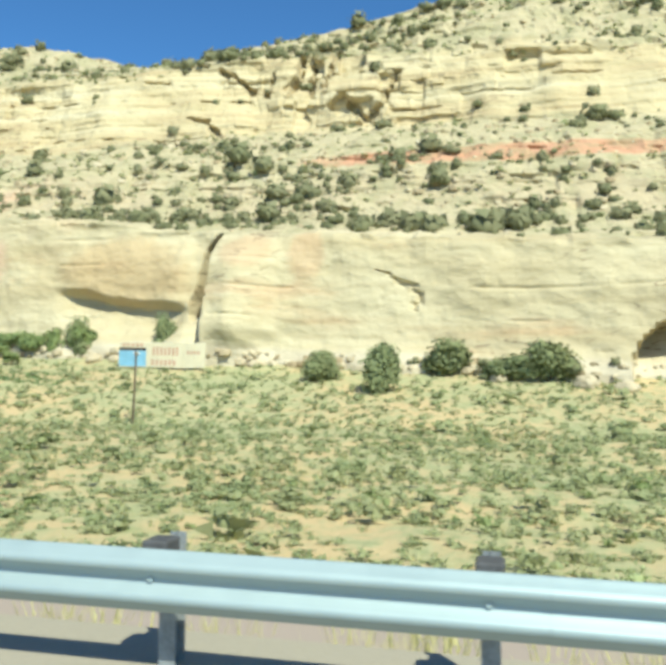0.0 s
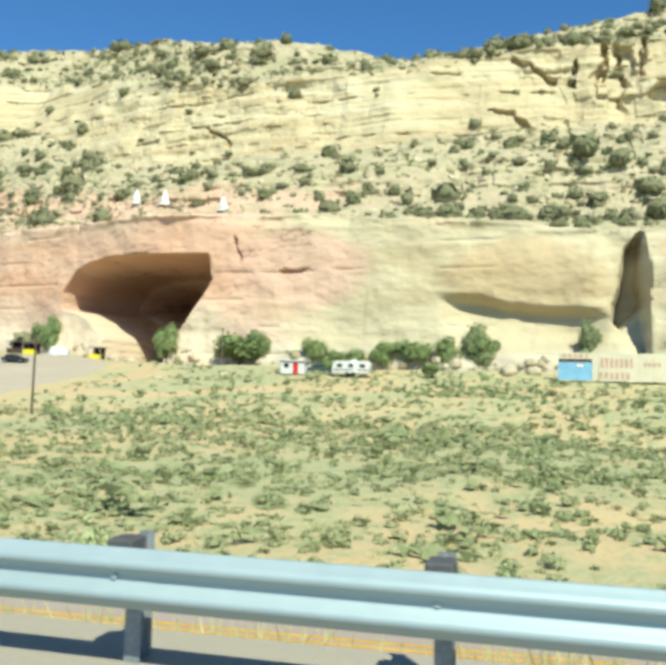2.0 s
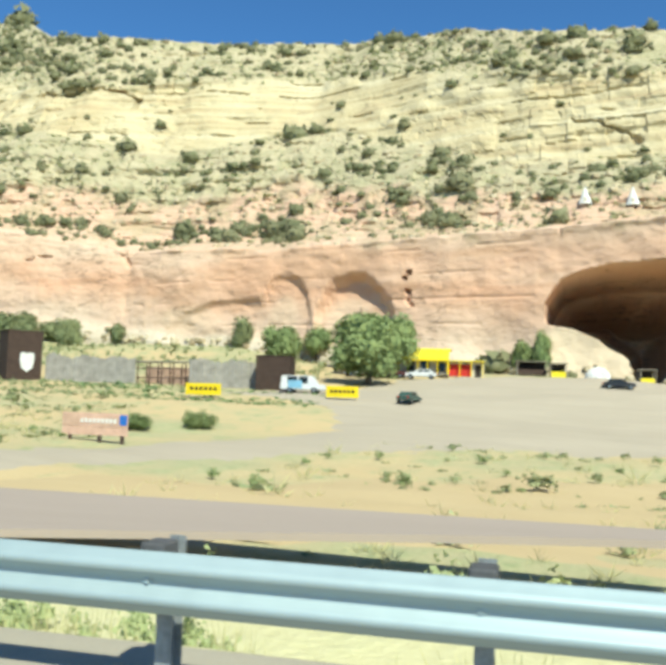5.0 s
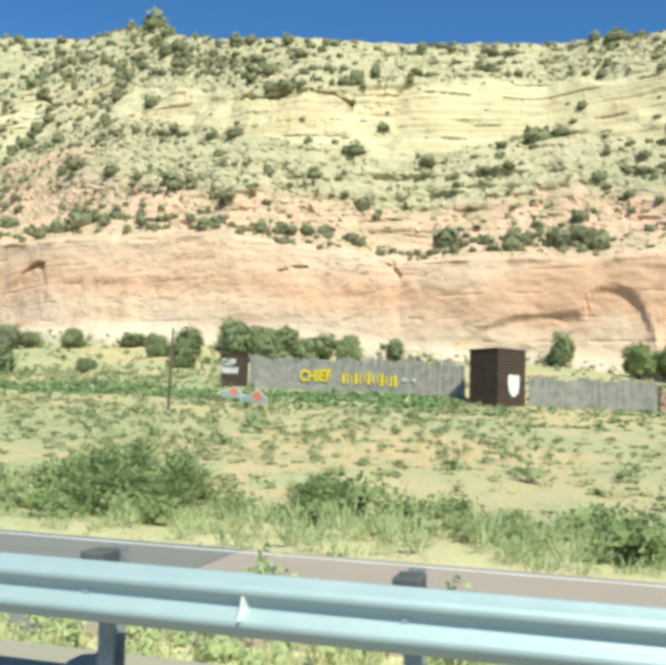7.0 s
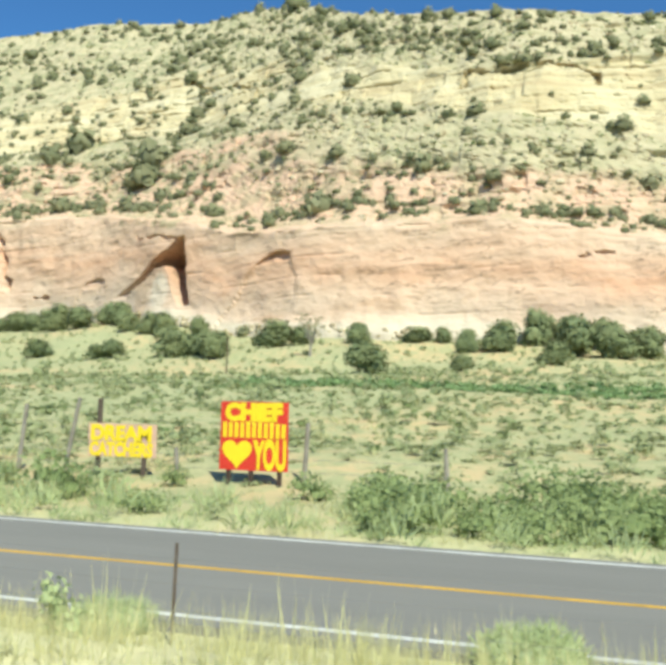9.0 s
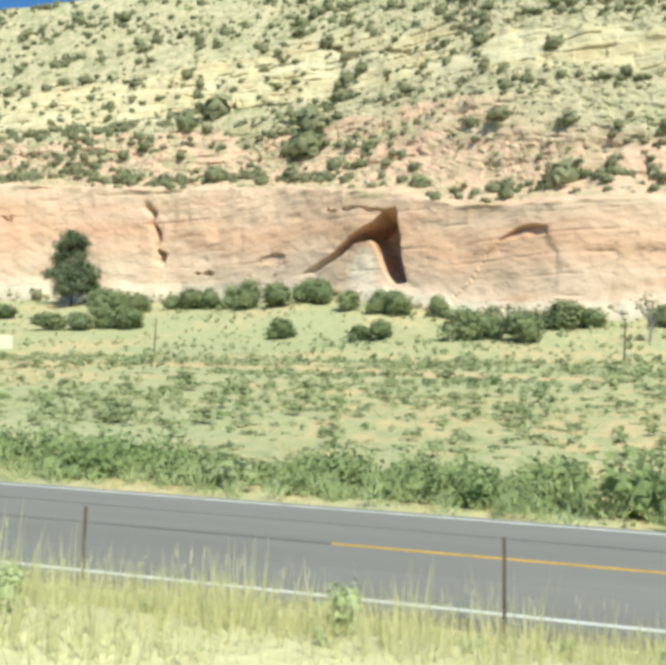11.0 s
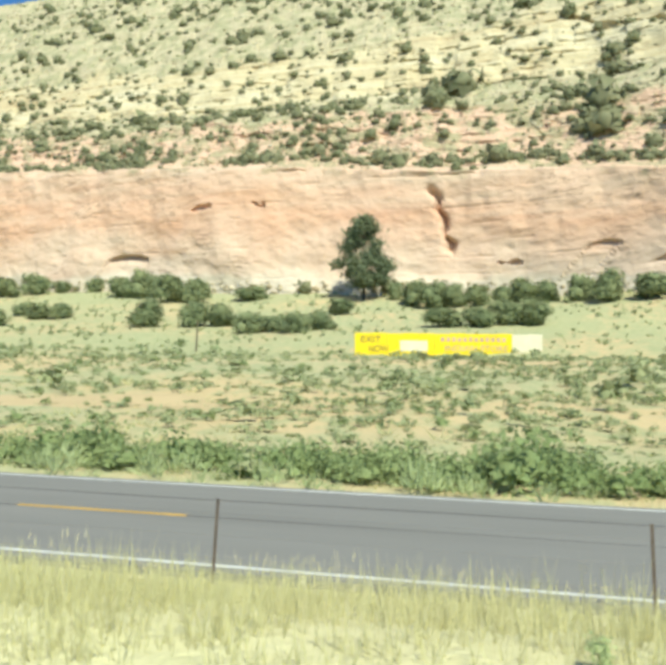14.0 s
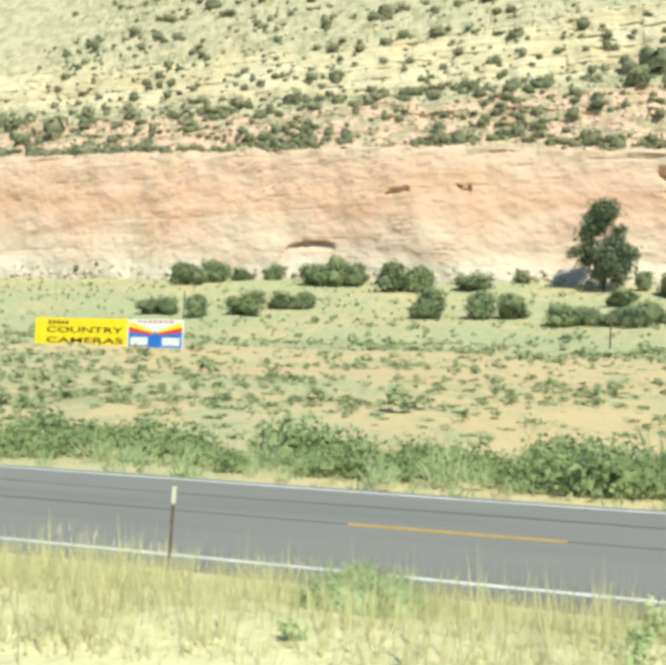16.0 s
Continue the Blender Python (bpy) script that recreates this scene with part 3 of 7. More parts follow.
M_ASPHALT = asphalt_material("asphalt", (0.125, 0.118, 0.109), (0.265, 0.252, 0.232))
M_HIGHWAY = asphalt_material("worn_shoulder", (0.27, 0.24, 0.185), (0.42, 0.375, 0.295))
M_WHITE = plain("white_line_paint", (0.585, 0.577, 0.546), 0.7, spread=0.25, grain=2)
M_YELLOW = plain("yellow_line_paint", (0.562, 0.328, 0.039), 0.7, spread=0.25, grain=2)


def ribbon(name, xs, y0, y1, z, mat, thick=0.05):
    """A flat strip with thickness along the columns xs."""
    xs, y0, y1, z = np.broadcast_arrays(np.asarray(xs, float), y0, y1, z)
    k = len(xs)
    rows = [np.stack([xs, y0, z - thick], -1), np.stack([xs, y0, z], -1), np.stack([xs, y1, z], -1), np.stack([xs, y1, z - thick], -1)]
    co = np.concatenate(rows)
    f = []
    for r in range(3):
        i = np.arange(k - 1) + r * k
        f.append(np.stack([i, i + k, i + k + 1, i + 1], -1))
    return new(name, mesh_from(name, co, np.concatenate(f)[:, ::-1], mat))


edge = np.where(np.linspace(600, -1400, 200) > -262, 5.3, 3.6)
tagged(ribbon("highway", np.linspace(600, -1400, 200), -30.0, edge, 0.02, M_HIGHWAY, 0.12), "pale worn asphalt shoulder of a highway", "road", kind="structure")
M_RED_ASPHALT = asphalt_material("red_cinder_asphalt", (0.29, 0.235, 0.195), (0.40, 0.325, 0.275))
_x = np.linspace(-226, -1400, 200)
tagged(ribbon("frontage_road", _x, road_near(_x) - 0.35, road_far(_x) + 0.35, ROAD_Z, M_ASPHALT, 0.15), "grey two-lane asphalt frontage road", "road", kind="structure")
_x = np.linspace(-150, -225.98, 40)
tagged(ribbon("frontage_road_red", _x, np.maximum(road_near(_x) - 0.35, 11.0 - 2.2 * smooth(-214, -225.98, _x)) + 7.2 * smooth(-178, -150, _x), road_far(_x) + 0.35 + 5 * smooth(-186, -178, _x), ROAD_Z + 0.003, M_RED_ASPHALT, 0.15), "worn reddish asphalt at the end of the frontage road", "road", kind="structure")
LOW_Z = -1.95
_x = np.linspace(70, -149.9, 60)
_n = road_near(_x) + 0.15 + 1.6 * smooth(-75, -30, _x)
tagged(ribbon("frontage_road_low", _x, _n, _n + 5.4, LOW_Z, M_RED_ASPHALT, 0.9), "worn brownish asphalt road below the guardrail", "road", kind="structure")
tagged(ribbon("low_edge_line", _x, _n + 0.30, _n + 0.42, LOW_Z + 0.006, M_WHITE, 0.005), "white edge line painted on the lower road", "road marking", kind="structure")
for off in (2.85, 3.10):
    tagged(ribbon("low_centre_line", _x, _n + off, _n + off + 0.11, LOW_Z + 0.006, M_YELLOW, 0.005), "solid yellow centre line on the lower road", "road marking", kind="structure")
LZ = ROAD_Z + 0.006
_x = np.linspace(-205, -1400, 200)
tagged(ribbon("far_edge_line", _x, road_far(_x) - 0.06, road_far(_x) + 0.06, LZ, M_WHITE, 0.005), "white edge line painted on the road", "road marking", kind="structure")
_x = np.linspace(-228, -1400, 200)
tagged(ribbon("near_edge_line", _x, road_near(_x) - 0.06, road_near(_x) + 0.06, LZ, M_WHITE, 0.005), "white edge line painted on the road", "road marking", kind="structure")


def mid_road(x, f=0.47):
    return road_near(x) + f * (road_far(x) - road_near(x))


_x = np.linspace(-236, -350, 60)
tagged(ribbon("no_passing_line", _x, mid_road(_x) - 0.06, mid_road(_x) + 0.06, LZ, M_YELLOW, 0.005), "solid yellow centre line on the road", "road marking", kind="structure")
for k in range(26):
    _x = -371.3 - 11.32 * k + np.linspace(3.3, 0, 6)
    tagged(ribbon("centre_dash", _x, mid_road(_x) - 0.06, mid_road(_x) + 0.06, LZ, M_YELLOW, 0.005), "yellow dash painted on the frontage road", "road marking", "centre dashes", "structure")


def tar_material():
    m = material("crack_sealer", 0.6)
    n = N(m)
    n.color(n.mix(n.noise(12, 3), (0.0351, 0.0328, 0.0312), (0.0663, 0.0624, 0.0585)))
    return m


M_TAR = tar_material()
for k, (f, w, wave) in enumerate(((0.74, 0.028, 0.35), (0.468, 0.022, 0.03))):
    _x = np.linspace(-300, -620, 240)
    _y = mid_road(_x, f) + wave * fbm(_x / 9, f, 0, 4, 90 + k)
    tagged(ribbon("wheel_track_seal", _x, _y - w * (0.4 + smooth(-0.3, 0.3, fbm(_x / 12, 0, 0, 2, 95 + k))), _y + w * (0.4 + smooth(-0.3, 0.3, fbm(_x / 7, 1, 0, 2, 97 + k))), LZ - 0.002, M_TAR, 0.004), "dark sealed joint along the road", "crack", "road cracks", "structure")

# ---- parking ground before the cave, and its way down to the road ----
def patch(name, outline, mat, step=1.2, lift=0.12, ragged=1.2):
    """Ground cover within an outline, laid on the meadow."""
    ox, oy = np.array(outline).T
    gx, gy = np.arange(ox.min() - 2, ox.max() + 2, step), np.arange(oy.min() - 2, oy.max() + 2, step)
    X, Y = np.meshgrid(gx, gy)
    d = inside(X.ravel(), Y.ravel(), tuple(outline)).reshape(X.shape) + ragged * fbm(X / 5, Y / 5, 0, 3, 8)
    Z = field_z(X, Y) + np.minimum(lift, d * 0.05)
    r, c = X.shape
    i = (np.arange(r - 1)[:, None] * c + np.arange(c - 1)[None, :]).ravel()
    f = np.stack([i, i + 1, i + c + 1, i + c], -1)
    keep = (d.ravel()[f] > -1.6).all(1)
    return new(name, mesh_from(name, np.stack([X, Y, Z], -1).reshape(-1, 3), f[keep], mat, True))


M_GRAVEL = asphalt_material("pale_gravel", (0.33, 0.28, 0.21), (0.46, 0.39, 0.30))
M_DIRT = asphalt_material("bare_dirt", (0.40, 0.295, 0.155), (0.54, 0.42, 0.245))
tagged(patch("parking_lot", ((-196, 99), (-182, 112), (-178, 127), (-160, 134), (-144, 136), (-134, 126), (-130, 110), (-131, 99), (-138, 77), (-146, 66), (-160, 61), (-172, 50), (-176, 40), (-180, 19), (-184, 18.5), (-183, 32), (-180, 52), (-174, 68), (-180, 88)), M_GRAVEL), "pale gravel parking lot with a worn way down to the road", "parking lot", kind="structure")
tagged(patch("dirt_track", ((-136, 96), (-124, 97), (-112, 99), (-104, 107), (-90, 112), (-60, 114), (-60, 116.5), (-92, 115), (-106, 110), (-114, 102), (-124, 100.5), (-121, 112), (-124, 124), (-127, 123), (-125, 111), (-127, 100)), M_DIRT, 0.9, 0.12, 0.5), "bare dirt track through the sagebrush", "dirt track", kind="structure")
tagged(patch("sandy_clearing", ((-112, 46), (-118, 52), (-136, 54), (-156, 46), (-170, 34), (-178, 24), (-172, 20), (-150, 24), (-130, 27), (-114, 27), (-100, 34)), M_DIRT, 1.2, 0.10, 5.0), "bare sandy ground with dry grass", "bare ground", kind="structure")
tagged(patch("field_track", ((-340, 82), (-380, 86), (-420, 92), (-470, 94), (-520, 92), (-580, 90), (-580, 95), (-520, 97), (-470, 99), (-420, 97), (-380, 91), (-340, 86)), M_DIRT, 1.2, 0.12, 1.5), "sandy track across the meadow", "dirt track", kind="structure")

tagged(patch("sandy_strip", ((-446, 42), (-458, 46.5), (-474, 47), (-486, 43), (-480, 39), (-462, 38.5)), M_DIRT, 1.0, 0.10, 3.0), "bare sandy strip in the meadow", "bare ground", kind="structure")
tagged(patch("sandy_rise", ((-494, 66), (-510, 70), (-532, 70), (-548, 64), (-534, 58), (-508, 57)), M_DIRT, 1.2, 0.10, 4.0), "bare sandy strip across the far meadow", "bare ground", kind="structure")

# ---- plants ----
def leaf_material(name, dark, lite, scale=1.0, dry=None, thin_part=0.30):
    """Foliage: each spray its own tone, and a slow drift from bush to bush."""
    m = material(name, 0.8)
    n = N(m)
    mean = tuple(0.5 * (a + b) for a, b in zip(dark, lite))
    c = n.mix(n.island(), dark, lite)
    c = n.mix(0.45, c, mean)
    drift = n.steps(n.noise(0.35 * scale, 3, 0.6, n.scaled(0.78, 0.78, 0.312)), 0.36, 0.64)
    c = n.mix(n.math("MULTIPLY", drift, 0.55), c, dry or tuple(v * k for v, k in zip(lite, (1.1, 1.0, 0.95))))
    # dark specks paint the shade of gaps between leaves into the colour
    speck = n.noise(7 * scale, 3, 0.6)
    c = n.mix(n.math("MULTIPLY", n.steps(speck, 0.52, 0.70), 0.28), c, tuple(0.62 * v for v in dark))
    n.color(c)
    n.bump(speck, 0.5, 0.12)
    n.b.inputs["Specular IOR Level"].default_value = 0.12
    # light passes through thin leaves
    thin = m.node_tree.nodes.new("ShaderNodeBsdfTranslucent")
    both = m.node_tree.nodes.new("ShaderNodeMixShader")
    both.inputs[0].default_value = thin_part
    n.link(c, thin.inputs["Color"])
    n.link(n.b.outputs[0], both.inputs[1])
    n.link(thin.outputs[0], both.inputs[2])
    n.link(both.outputs[0], m.node_tree.nodes["Material Output"].inputs["Surface"])
    return m


M_JUNIPER = leaf_material("juniper_leaves", (0.165, 0.20, 0.10), (0.29, 0.33, 0.17))
M_SLOPE = leaf_material("hill_scrub_leaves", (0.15, 0.16, 0.085), (0.27, 0.275, 0.15), 0.6, (0.32, 0.30, 0.18), 0.25)
M_COTTON = leaf_material("cottonwood_leaves", (0.138, 0.194, 0.0813), (0.312, 0.388, 0.169))
M_SAGE = leaf_material("sagebrush_leaves", (0.265, 0.305, 0.155), (0.41, 0.455, 0.24), 0.9, (0.46, 0.45, 0.255), 0.42)
M_BRUSH = leaf_material("green_brush_leaves", (0.175, 0.23, 0.09), (0.345, 0.415, 0.185), 1.0, (0.38, 0.42, 0.20), 0.42)
M_RABBIT = leaf_material("rabbitbrush_leaves", (0.34, 0.40, 0.18), (0.55, 0.61, 0.33), 1.0, (0.56, 0.60, 0.34), 0.4)
M_GRASS = leaf_material("dry_grass", (0.55, 0.51, 0.25), (0.74, 0.695, 0.43), 1.0, (0.64, 0.62, 0.33), 0.5)
M_BARK = plain("bark", (0.125, 0.0936, 0.0624), 0.9, spread=0.4, grain=2)
M_GREYWOOD = plain("weathered_wood", (0.257, 0.226, 0.187), 0.9, spread=0.35, grain=2)


M_LUSH = leaf_material("lush_grass_leaves", (0.156, 0.24, 0.102), (0.264, 0.372, 0.168))
M_STALK = leaf_material("seed_stalks", (0.572, 0.517, 0.297), (0.748, 0.693, 0.462))


def unit(v):
    return v / (np.linalg.norm(v, axis=1)[:, None] + 1e-9)


def leaves(rng, centers, size, outward=None, spread=0.6):
    """Small leaf clusters, one triangle each, facing roughly outward or turned at random."""
    k = len(centers)
    nrm = unit(rng.normal(size=(k, 3)))
    if outward is not None:
        nrm = unit(outward + spread * nrm)
    u = unit(np.cross(nrm, rng.normal(size=(k, 3))))
    w = np.cross(nrm, u)
    s = (size * rng.uniform(0.6, 1.5, k))[:, None]
    co = np.stack([centers - u * s - w * s * 0.45, centers + u * s - w * s * 0.45, centers + w * s], 1)
    return co.reshape(-1, 3), np.arange(k * 3).reshape(k, 3)


def sprays(rng, roots, heading, length, width, spread=0.35):
    """Slim twigs that point outward from their roots."""
    k = len(roots)
    d = unit(heading + spread * rng.normal(size=(k, 3)))
    u = unit(np.cross(d, rng.normal(size=(k, 3)) + [0, 2.0, 0]))
    ln = (length * rng.uniform(0.6, 1.4, k))[:, None]
    w = width * rng.uniform(0.7, 1.3, k)[:, None]
    co = np.stack([roots - u * w, roots + u * w, roots + d * ln], 1)
    return co.reshape(-1, 3), np.arange(k * 3).reshape(k, 3)


def ball(rng, c, r, n=2, rough=0.22):
    """A lumpy lobe round c, open below."""
    g = np.linspace(-1, 1, n + 1)
    vs, fs, key = [], [], {}
    for ax, sg in ((0, 1), (0, -1), (1, 1), (1, -1), (2, 1)):
        for i in range(n):
            for j in range(n):
                q = []
                for a, b in ((i, j), (i + 1, j), (i + 1, j + 1), (i, j + 1)):
                    p = [0, 0, 0]
                    p[ax], p[(ax + 1) % 3], p[(ax + 2) % 3] = sg, g[a] * sg, g[b]
                    k = tuple(np.round(p, 3))
                    if k not in key:
                        d = np.array(p, float) / np.linalg.norm(p)
                        key[k] = len(vs)
                        vs.append(np.array(c) + d * r * (1 + rough * rng.uniform(-1, 1)))
                    q.append(key[k])
                fs += [q[:3], [q[0], q[2], q[3]]]
    v = np.array(vs)
    v[:, 2] = np.maximum(v[:, 2], -0.05)
    return v, np.array(fs)


def dome(rng, c, r, rough=0.3):
    """A cheap rounded heap: a tip, a waist and a foot of six points each."""
    a = np.arange(6) * math.pi / 3 + rng.uniform(0, 1)
    k = 1 + rough * rng.uniform(-1, 1, 13)
    ring = np.stack([np.cos(a), np.sin(a), 0 * a], -1)
    v = np.concatenate([[[0, 0, 1.0]], ring * 0.82 + [0, 0, 0.55], ring - [0, 0, 0.25]]) * k[:, None] * r + c
    v[:, 2] = np.maximum(v[:, 2], -0.05)
    f = []
    for i in range(6):
        j = (i + 1) % 6
        f += [[0, 1 + i, 1 + j], [1 + i, 7 + i, 7 + j], [1 + i, 7 + j, 1 + j]]
    return v, np.array(f)


def merged(bits):
    vs, fs, k = [], [], 0
    for v, f in bits:
        vs.append(v)
        fs.append(f + k)
        k += len(v)
    return np.concatenate(vs), np.concatenate(fs)


def bush(rng, n, size, lobes=3, up=0.55, spread=0.62, fine=2, low=0.0, core=0.72, r0=0.17, r1=0.30):
    """A crown about 1 wide and 1 tall on z = 0: lumpy lobes with leaf sprays on their skins."""
    cs = np.stack([rng.uniform(-0.5, 0.5, lobes) * spread, rng.uniform(-0.5, 0.5, lobes) * spread, rng.uniform(0.22, 0.80, lobes)], -1)
    cs[0, :2] *= 0.3
    rs = rng.uniform(r0, r1, lobes)
    cs[:, :2] *= (1 - up * np.clip(cs[:, 2] - 0.45, 0, 1))[:, None]
    bits = [ball(rng, c, r * core, fine) for c, r in zip(cs, rs)] if core else []
    pick = rng.integers(0, lobes, n)
    d = rng.normal(size=(n, 3))
    d /= np.linalg.norm(d, axis=1)[:, None]
    p = cs[pick] + d * (rs[pick] * rng.uniform(0.72, 1.18, n))[:, None]
    p[:, 2] = np.clip(p[:, 2], 0.0, 1.08)
    bits.append(leaves(rng, p, size, d + [0, -0.2, 0.35]))
    v, f = merged(bits)
    v[:, 2] = low + v[:, 2] * (1 - low)
    return v, f


def mound(rng, n, length, width, lobes=1, core=0.75, fine=2):
    """A low rounded bush on the ground: a lumpy heart and slim twigs that stand out of it."""
    bits, cs, rs = [], [], []
    for k in range(lobes):
        c = np.array([rng.uniform(-0.28, 0.28), rng.uniform(-0.28, 0.28), 0.10]) * (1 if lobes > 1 else 0.2)
        r = rng.uniform(0.30, 0.42) if lobes > 1 else 0.44
        if core:
            bits.append(ball(rng, c, r * core, fine, 0.35))
        cs.append(c)
        rs.append(r)
    cs, rs = np.array(cs), np.array(rs)
    pick = rng.integers(0, lobes, n)
    d = rng.normal(size=(n, 3))
    d[:, 2] = np.abs(d[:, 2])
    d = unit(d)
    p = cs[pick] + d * (rs[pick] * rng.uniform(0.35, 0.9, n))[:, None]
    bits.append(sprays(rng, p, d + [0, 0, 0.5], length, width))
    v, f = merged(bits)
    v[:, 2] *= 1.6
    return v, f


def low_bush(rng, n, size, lobes, core=0.60, turn=0.6, lift=0.35):
    """A low bush: a few small lobes close to the ground, covered with leaf clusters."""
    a = rng.uniform(0, 6.28, lobes)
    r = rng.uniform(0.05, 0.30, lobes)
    cs = np.stack([r * np.cos(a), r * np.sin(a), rng.uniform(0.10, 0.42, lobes)], -1)
    rs = rng.uniform(0.20, 0.32, lobes)
    bits = [dome(rng, c, q * core) for c, q in zip(cs, rs)]
    pick = rng.integers(0, lobes, n)
    d = unit(rng.normal(size=(n, 3)) + [0, -0.1, lift])
    p = cs[pick] + d * (rs[pick] * rng.uniform(0.55, 1.2, n))[:, None]
    p[:, 2] = np.maximum(p[:, 2], 0.02)
    bits.append(leaves(rng, p, size, d, turn))
    v, f = merged(bits)
    v[:, 2] *= 1.35
    return v, f


def scatter(name, rng, spots, template, mat, label, category, shade=True):
    """One object of kind stuff: the template (verts, faces) at each spot (x, y, z, sx, sz)."""
    tv, tf = template
    k, m = len(spots), len(tv)
    a = rng.uniform(0, 2 * math.pi, k)
    c, s = np.cos(a)[:, None], np.sin(a)[:, None]
    sx, sz = spots[:, 3:4], spots[:, 4:5]
    x = (tv[None, :, 0] * c - tv[None, :, 1] * s) * sx + spots[:, 0:1]
    y = (tv[None, :, 0] * s + tv[None, :, 1] * c) * sx + spots[:, 1:2]
    z = tv[None, :, 2] * sz + spots[:, 2:3]
    co = np.stack([x, y, z], -1).reshape(-1, 3)
    f = (tf[None] + (np.arange(k) * m)[:, None, None]).reshape(-1, tf.shape[1])
    return tagged(new(name, mesh_from(name, co, f, mat, shade)), label, category, kind="stuff")


def field_spots(rng, n, x0, x1, y0, y1, size, mask=None, tall=0.8, vary=0.32):
    x, y = rng.uniform(x1, x0, n), rng.uniform(y0, y1, n)
    if mask is not None:
        k = mask(x, y) > rng.uniform(0, 1, n)
        x, y = x[k], y[k]
    s = size * rng.lognormal(0, vary, len(x))
    return np.stack([x, y, field_z(x, y) - 0.05, s, s * tall * rng.uniform(0.7, 1.2, len(x))], -1)


def off_lots(x, y):
    lot = (x < -128) & (x > -196) & (y > 60) & (y < 136)
    clear = (x < -100) & (x > -180) & (y > 18) & (y < 54)
    way = (x < -172) & (x > -186) & (y < 62)
    return np.where(lot | way, 0.0, np.where(clear, 0.25, 1.0))


def build_meadow():
    rng = np.random.default_rng(21)
    small = low_bush(rng, 34, 0.085, 2, 0.45, 0.8, 0.5)
    tiny = low_bush(rng, 14, 0.14, 1, 0.60, 0.8, 0.5)
    speck = leaves(rng, np.abs(rng.normal(0, 0.22, (11, 3))) * [1, 1, 0.9] * rng.choice([-1, 1], (11, 3)) * [1, 1, 0] + [0, 0, 0.2], 0.17, unit(rng.normal(size=(11, 3)) + [0, -0.3, 0.5]))
    dense = low_bush(rng, 48, 0.06, 3, 0.42, 1.0, 0.5)

    def patchy(x, y):
        g = fbm(x / 26, y / 13, 0, 3, 101) + 0.5 * fbm(x / 6, y / 5, 0, 2, 103)
        return np.clip(np.where(x > -110, 0.85, np.where(x > -232, 0.36, 0.52)) + 1.7 * g, 0.03, 1) * off_lots(x, y)

    scatter("sagebrush", rng, field_spots(rng, 9500, 45, -640, 34, 76, 0.95, patchy, 0.48, 0.45), small, M_SAGE, "low grey-green sagebrush dotted over the meadow", "sagebrush")
    scatter("far_sagebrush", rng, field_spots(rng, 13500, 45, -660, 74, 130, 1.05, patchy, 0.48, 0.45), tiny, M_SAGE, "low grey-green sagebrush across the far meadow", "sagebrush")
    scatter("low_sagebrush", rng, field_spots(rng, 7500, 40, -112, 20, 95, 0.75, lambda x, y: np.clip(0.75 + 1.5 * fbm(x / 9, y / 6, 0, 3, 105), 0.1, 1), 0.50, 0.4), tiny, M_SAGE, "low sagebrush filling the meadow", "sagebrush")
    scatter("near_sagebrush", rng, field_spots(rng, 5600, 40, -590, 17.0, 40, 0.9, lambda x, y: patchy(x, y) * (y > road_far(x) + 1.4), 0.50, 0.4), dense, M_SAGE, "grey-green sagebrush and weeds on sandy soil", "sagebrush")

    def thin(x, y):
        return np.clip(0.6 + 1.8 * fbm(x / 7, y / 5, 0, 3, 106), 0.05, 1) * off_lots(x, y) * np.where(x > -112, 1.0, 0.7)

    scatter("small_weeds", rng, field_spots(rng, 52000, 45, -660, 19, 128, 0.62, lambda x, y: thin(x, y) * (y > road_far(x) + 1.6), 0.6, 0.4), speck, M_SAGE, "small grey-green weeds covering the meadow", "weeds")

    # greener strips through the bare ground by the gravel lot
    def strip(x, y):
        d = np.abs(y - (44.5 - 0.42 * (x + 128) * (x < -100)) + 3.0 * fbm(x / 8, 0, 0, 2, 108))
        return np.clip(1.25 - d / 5.0, 0, 1)

    scatter("green_strip", rng, field_spots(rng, 900, -96, -134, 26, 58, 0.95, strip, 0.6, 0.4), dense, M_BRUSH, "strip of green weeds across bare sandy ground", "weeds")

    def greener(x, y):
        return np.clip(0.25 + 2.2 * fbm(x / 30, y / 12, 0, 3, 107), 0, 1) * off_lots(x, y)

    scatter("green_weeds", rng, field_spots(rng, 6000, 60, -700, 30, 125, 0.9, greener, 0.5), small, M_BRUSH, "bright green weeds in patches over the meadow", "weeds")

    tuft = mound(rng, 14, 0.6, 0.03, 1, 0)
    scatter("meadow_grass", rng, field_spots(rng, 9000, 40, -600, 17, 62, 0.6, lambda x, y: np.clip(0.6 + 1.2 * fbm(x / 12, y / 9, 0, 3, 117), 0, 1) * (off_lots(x, y) > 0) * (y > road_far(x) + 1.5), 0.5), tuft, M_GRASS, "tufts of dry straw-coloured grass in the meadow", "grass")

    scatter("lush_grass", rng, np.concatenate([field_spots(rng, 2700, -232, -325, 91, 105, 1.1, lambda x, y: np.clip(0.7 + 1.2 * fbm(x / 12, y / 5, 0, 2, 119), 0, 1), 0.5), field_spots(rng, 420, -64, -82, 108, 119, 0.8, None, 0.3), field_spots(rng, 1300, -182, -240, 84, 101, 0.8, lambda x, y: np.clip(0.7 + 1.4 * fbm(x / 10, y / 4, 0, 2, 118), 0, 1), 0.3)]), tiny, M_LUSH, "strip of dark green growth across the meadow", "grass")

    def foot(x, y):
        return np.clip(0.5 + 1.2 * fbm(x / 18, y / 12, 0, 2, 109), 0.1, 1)

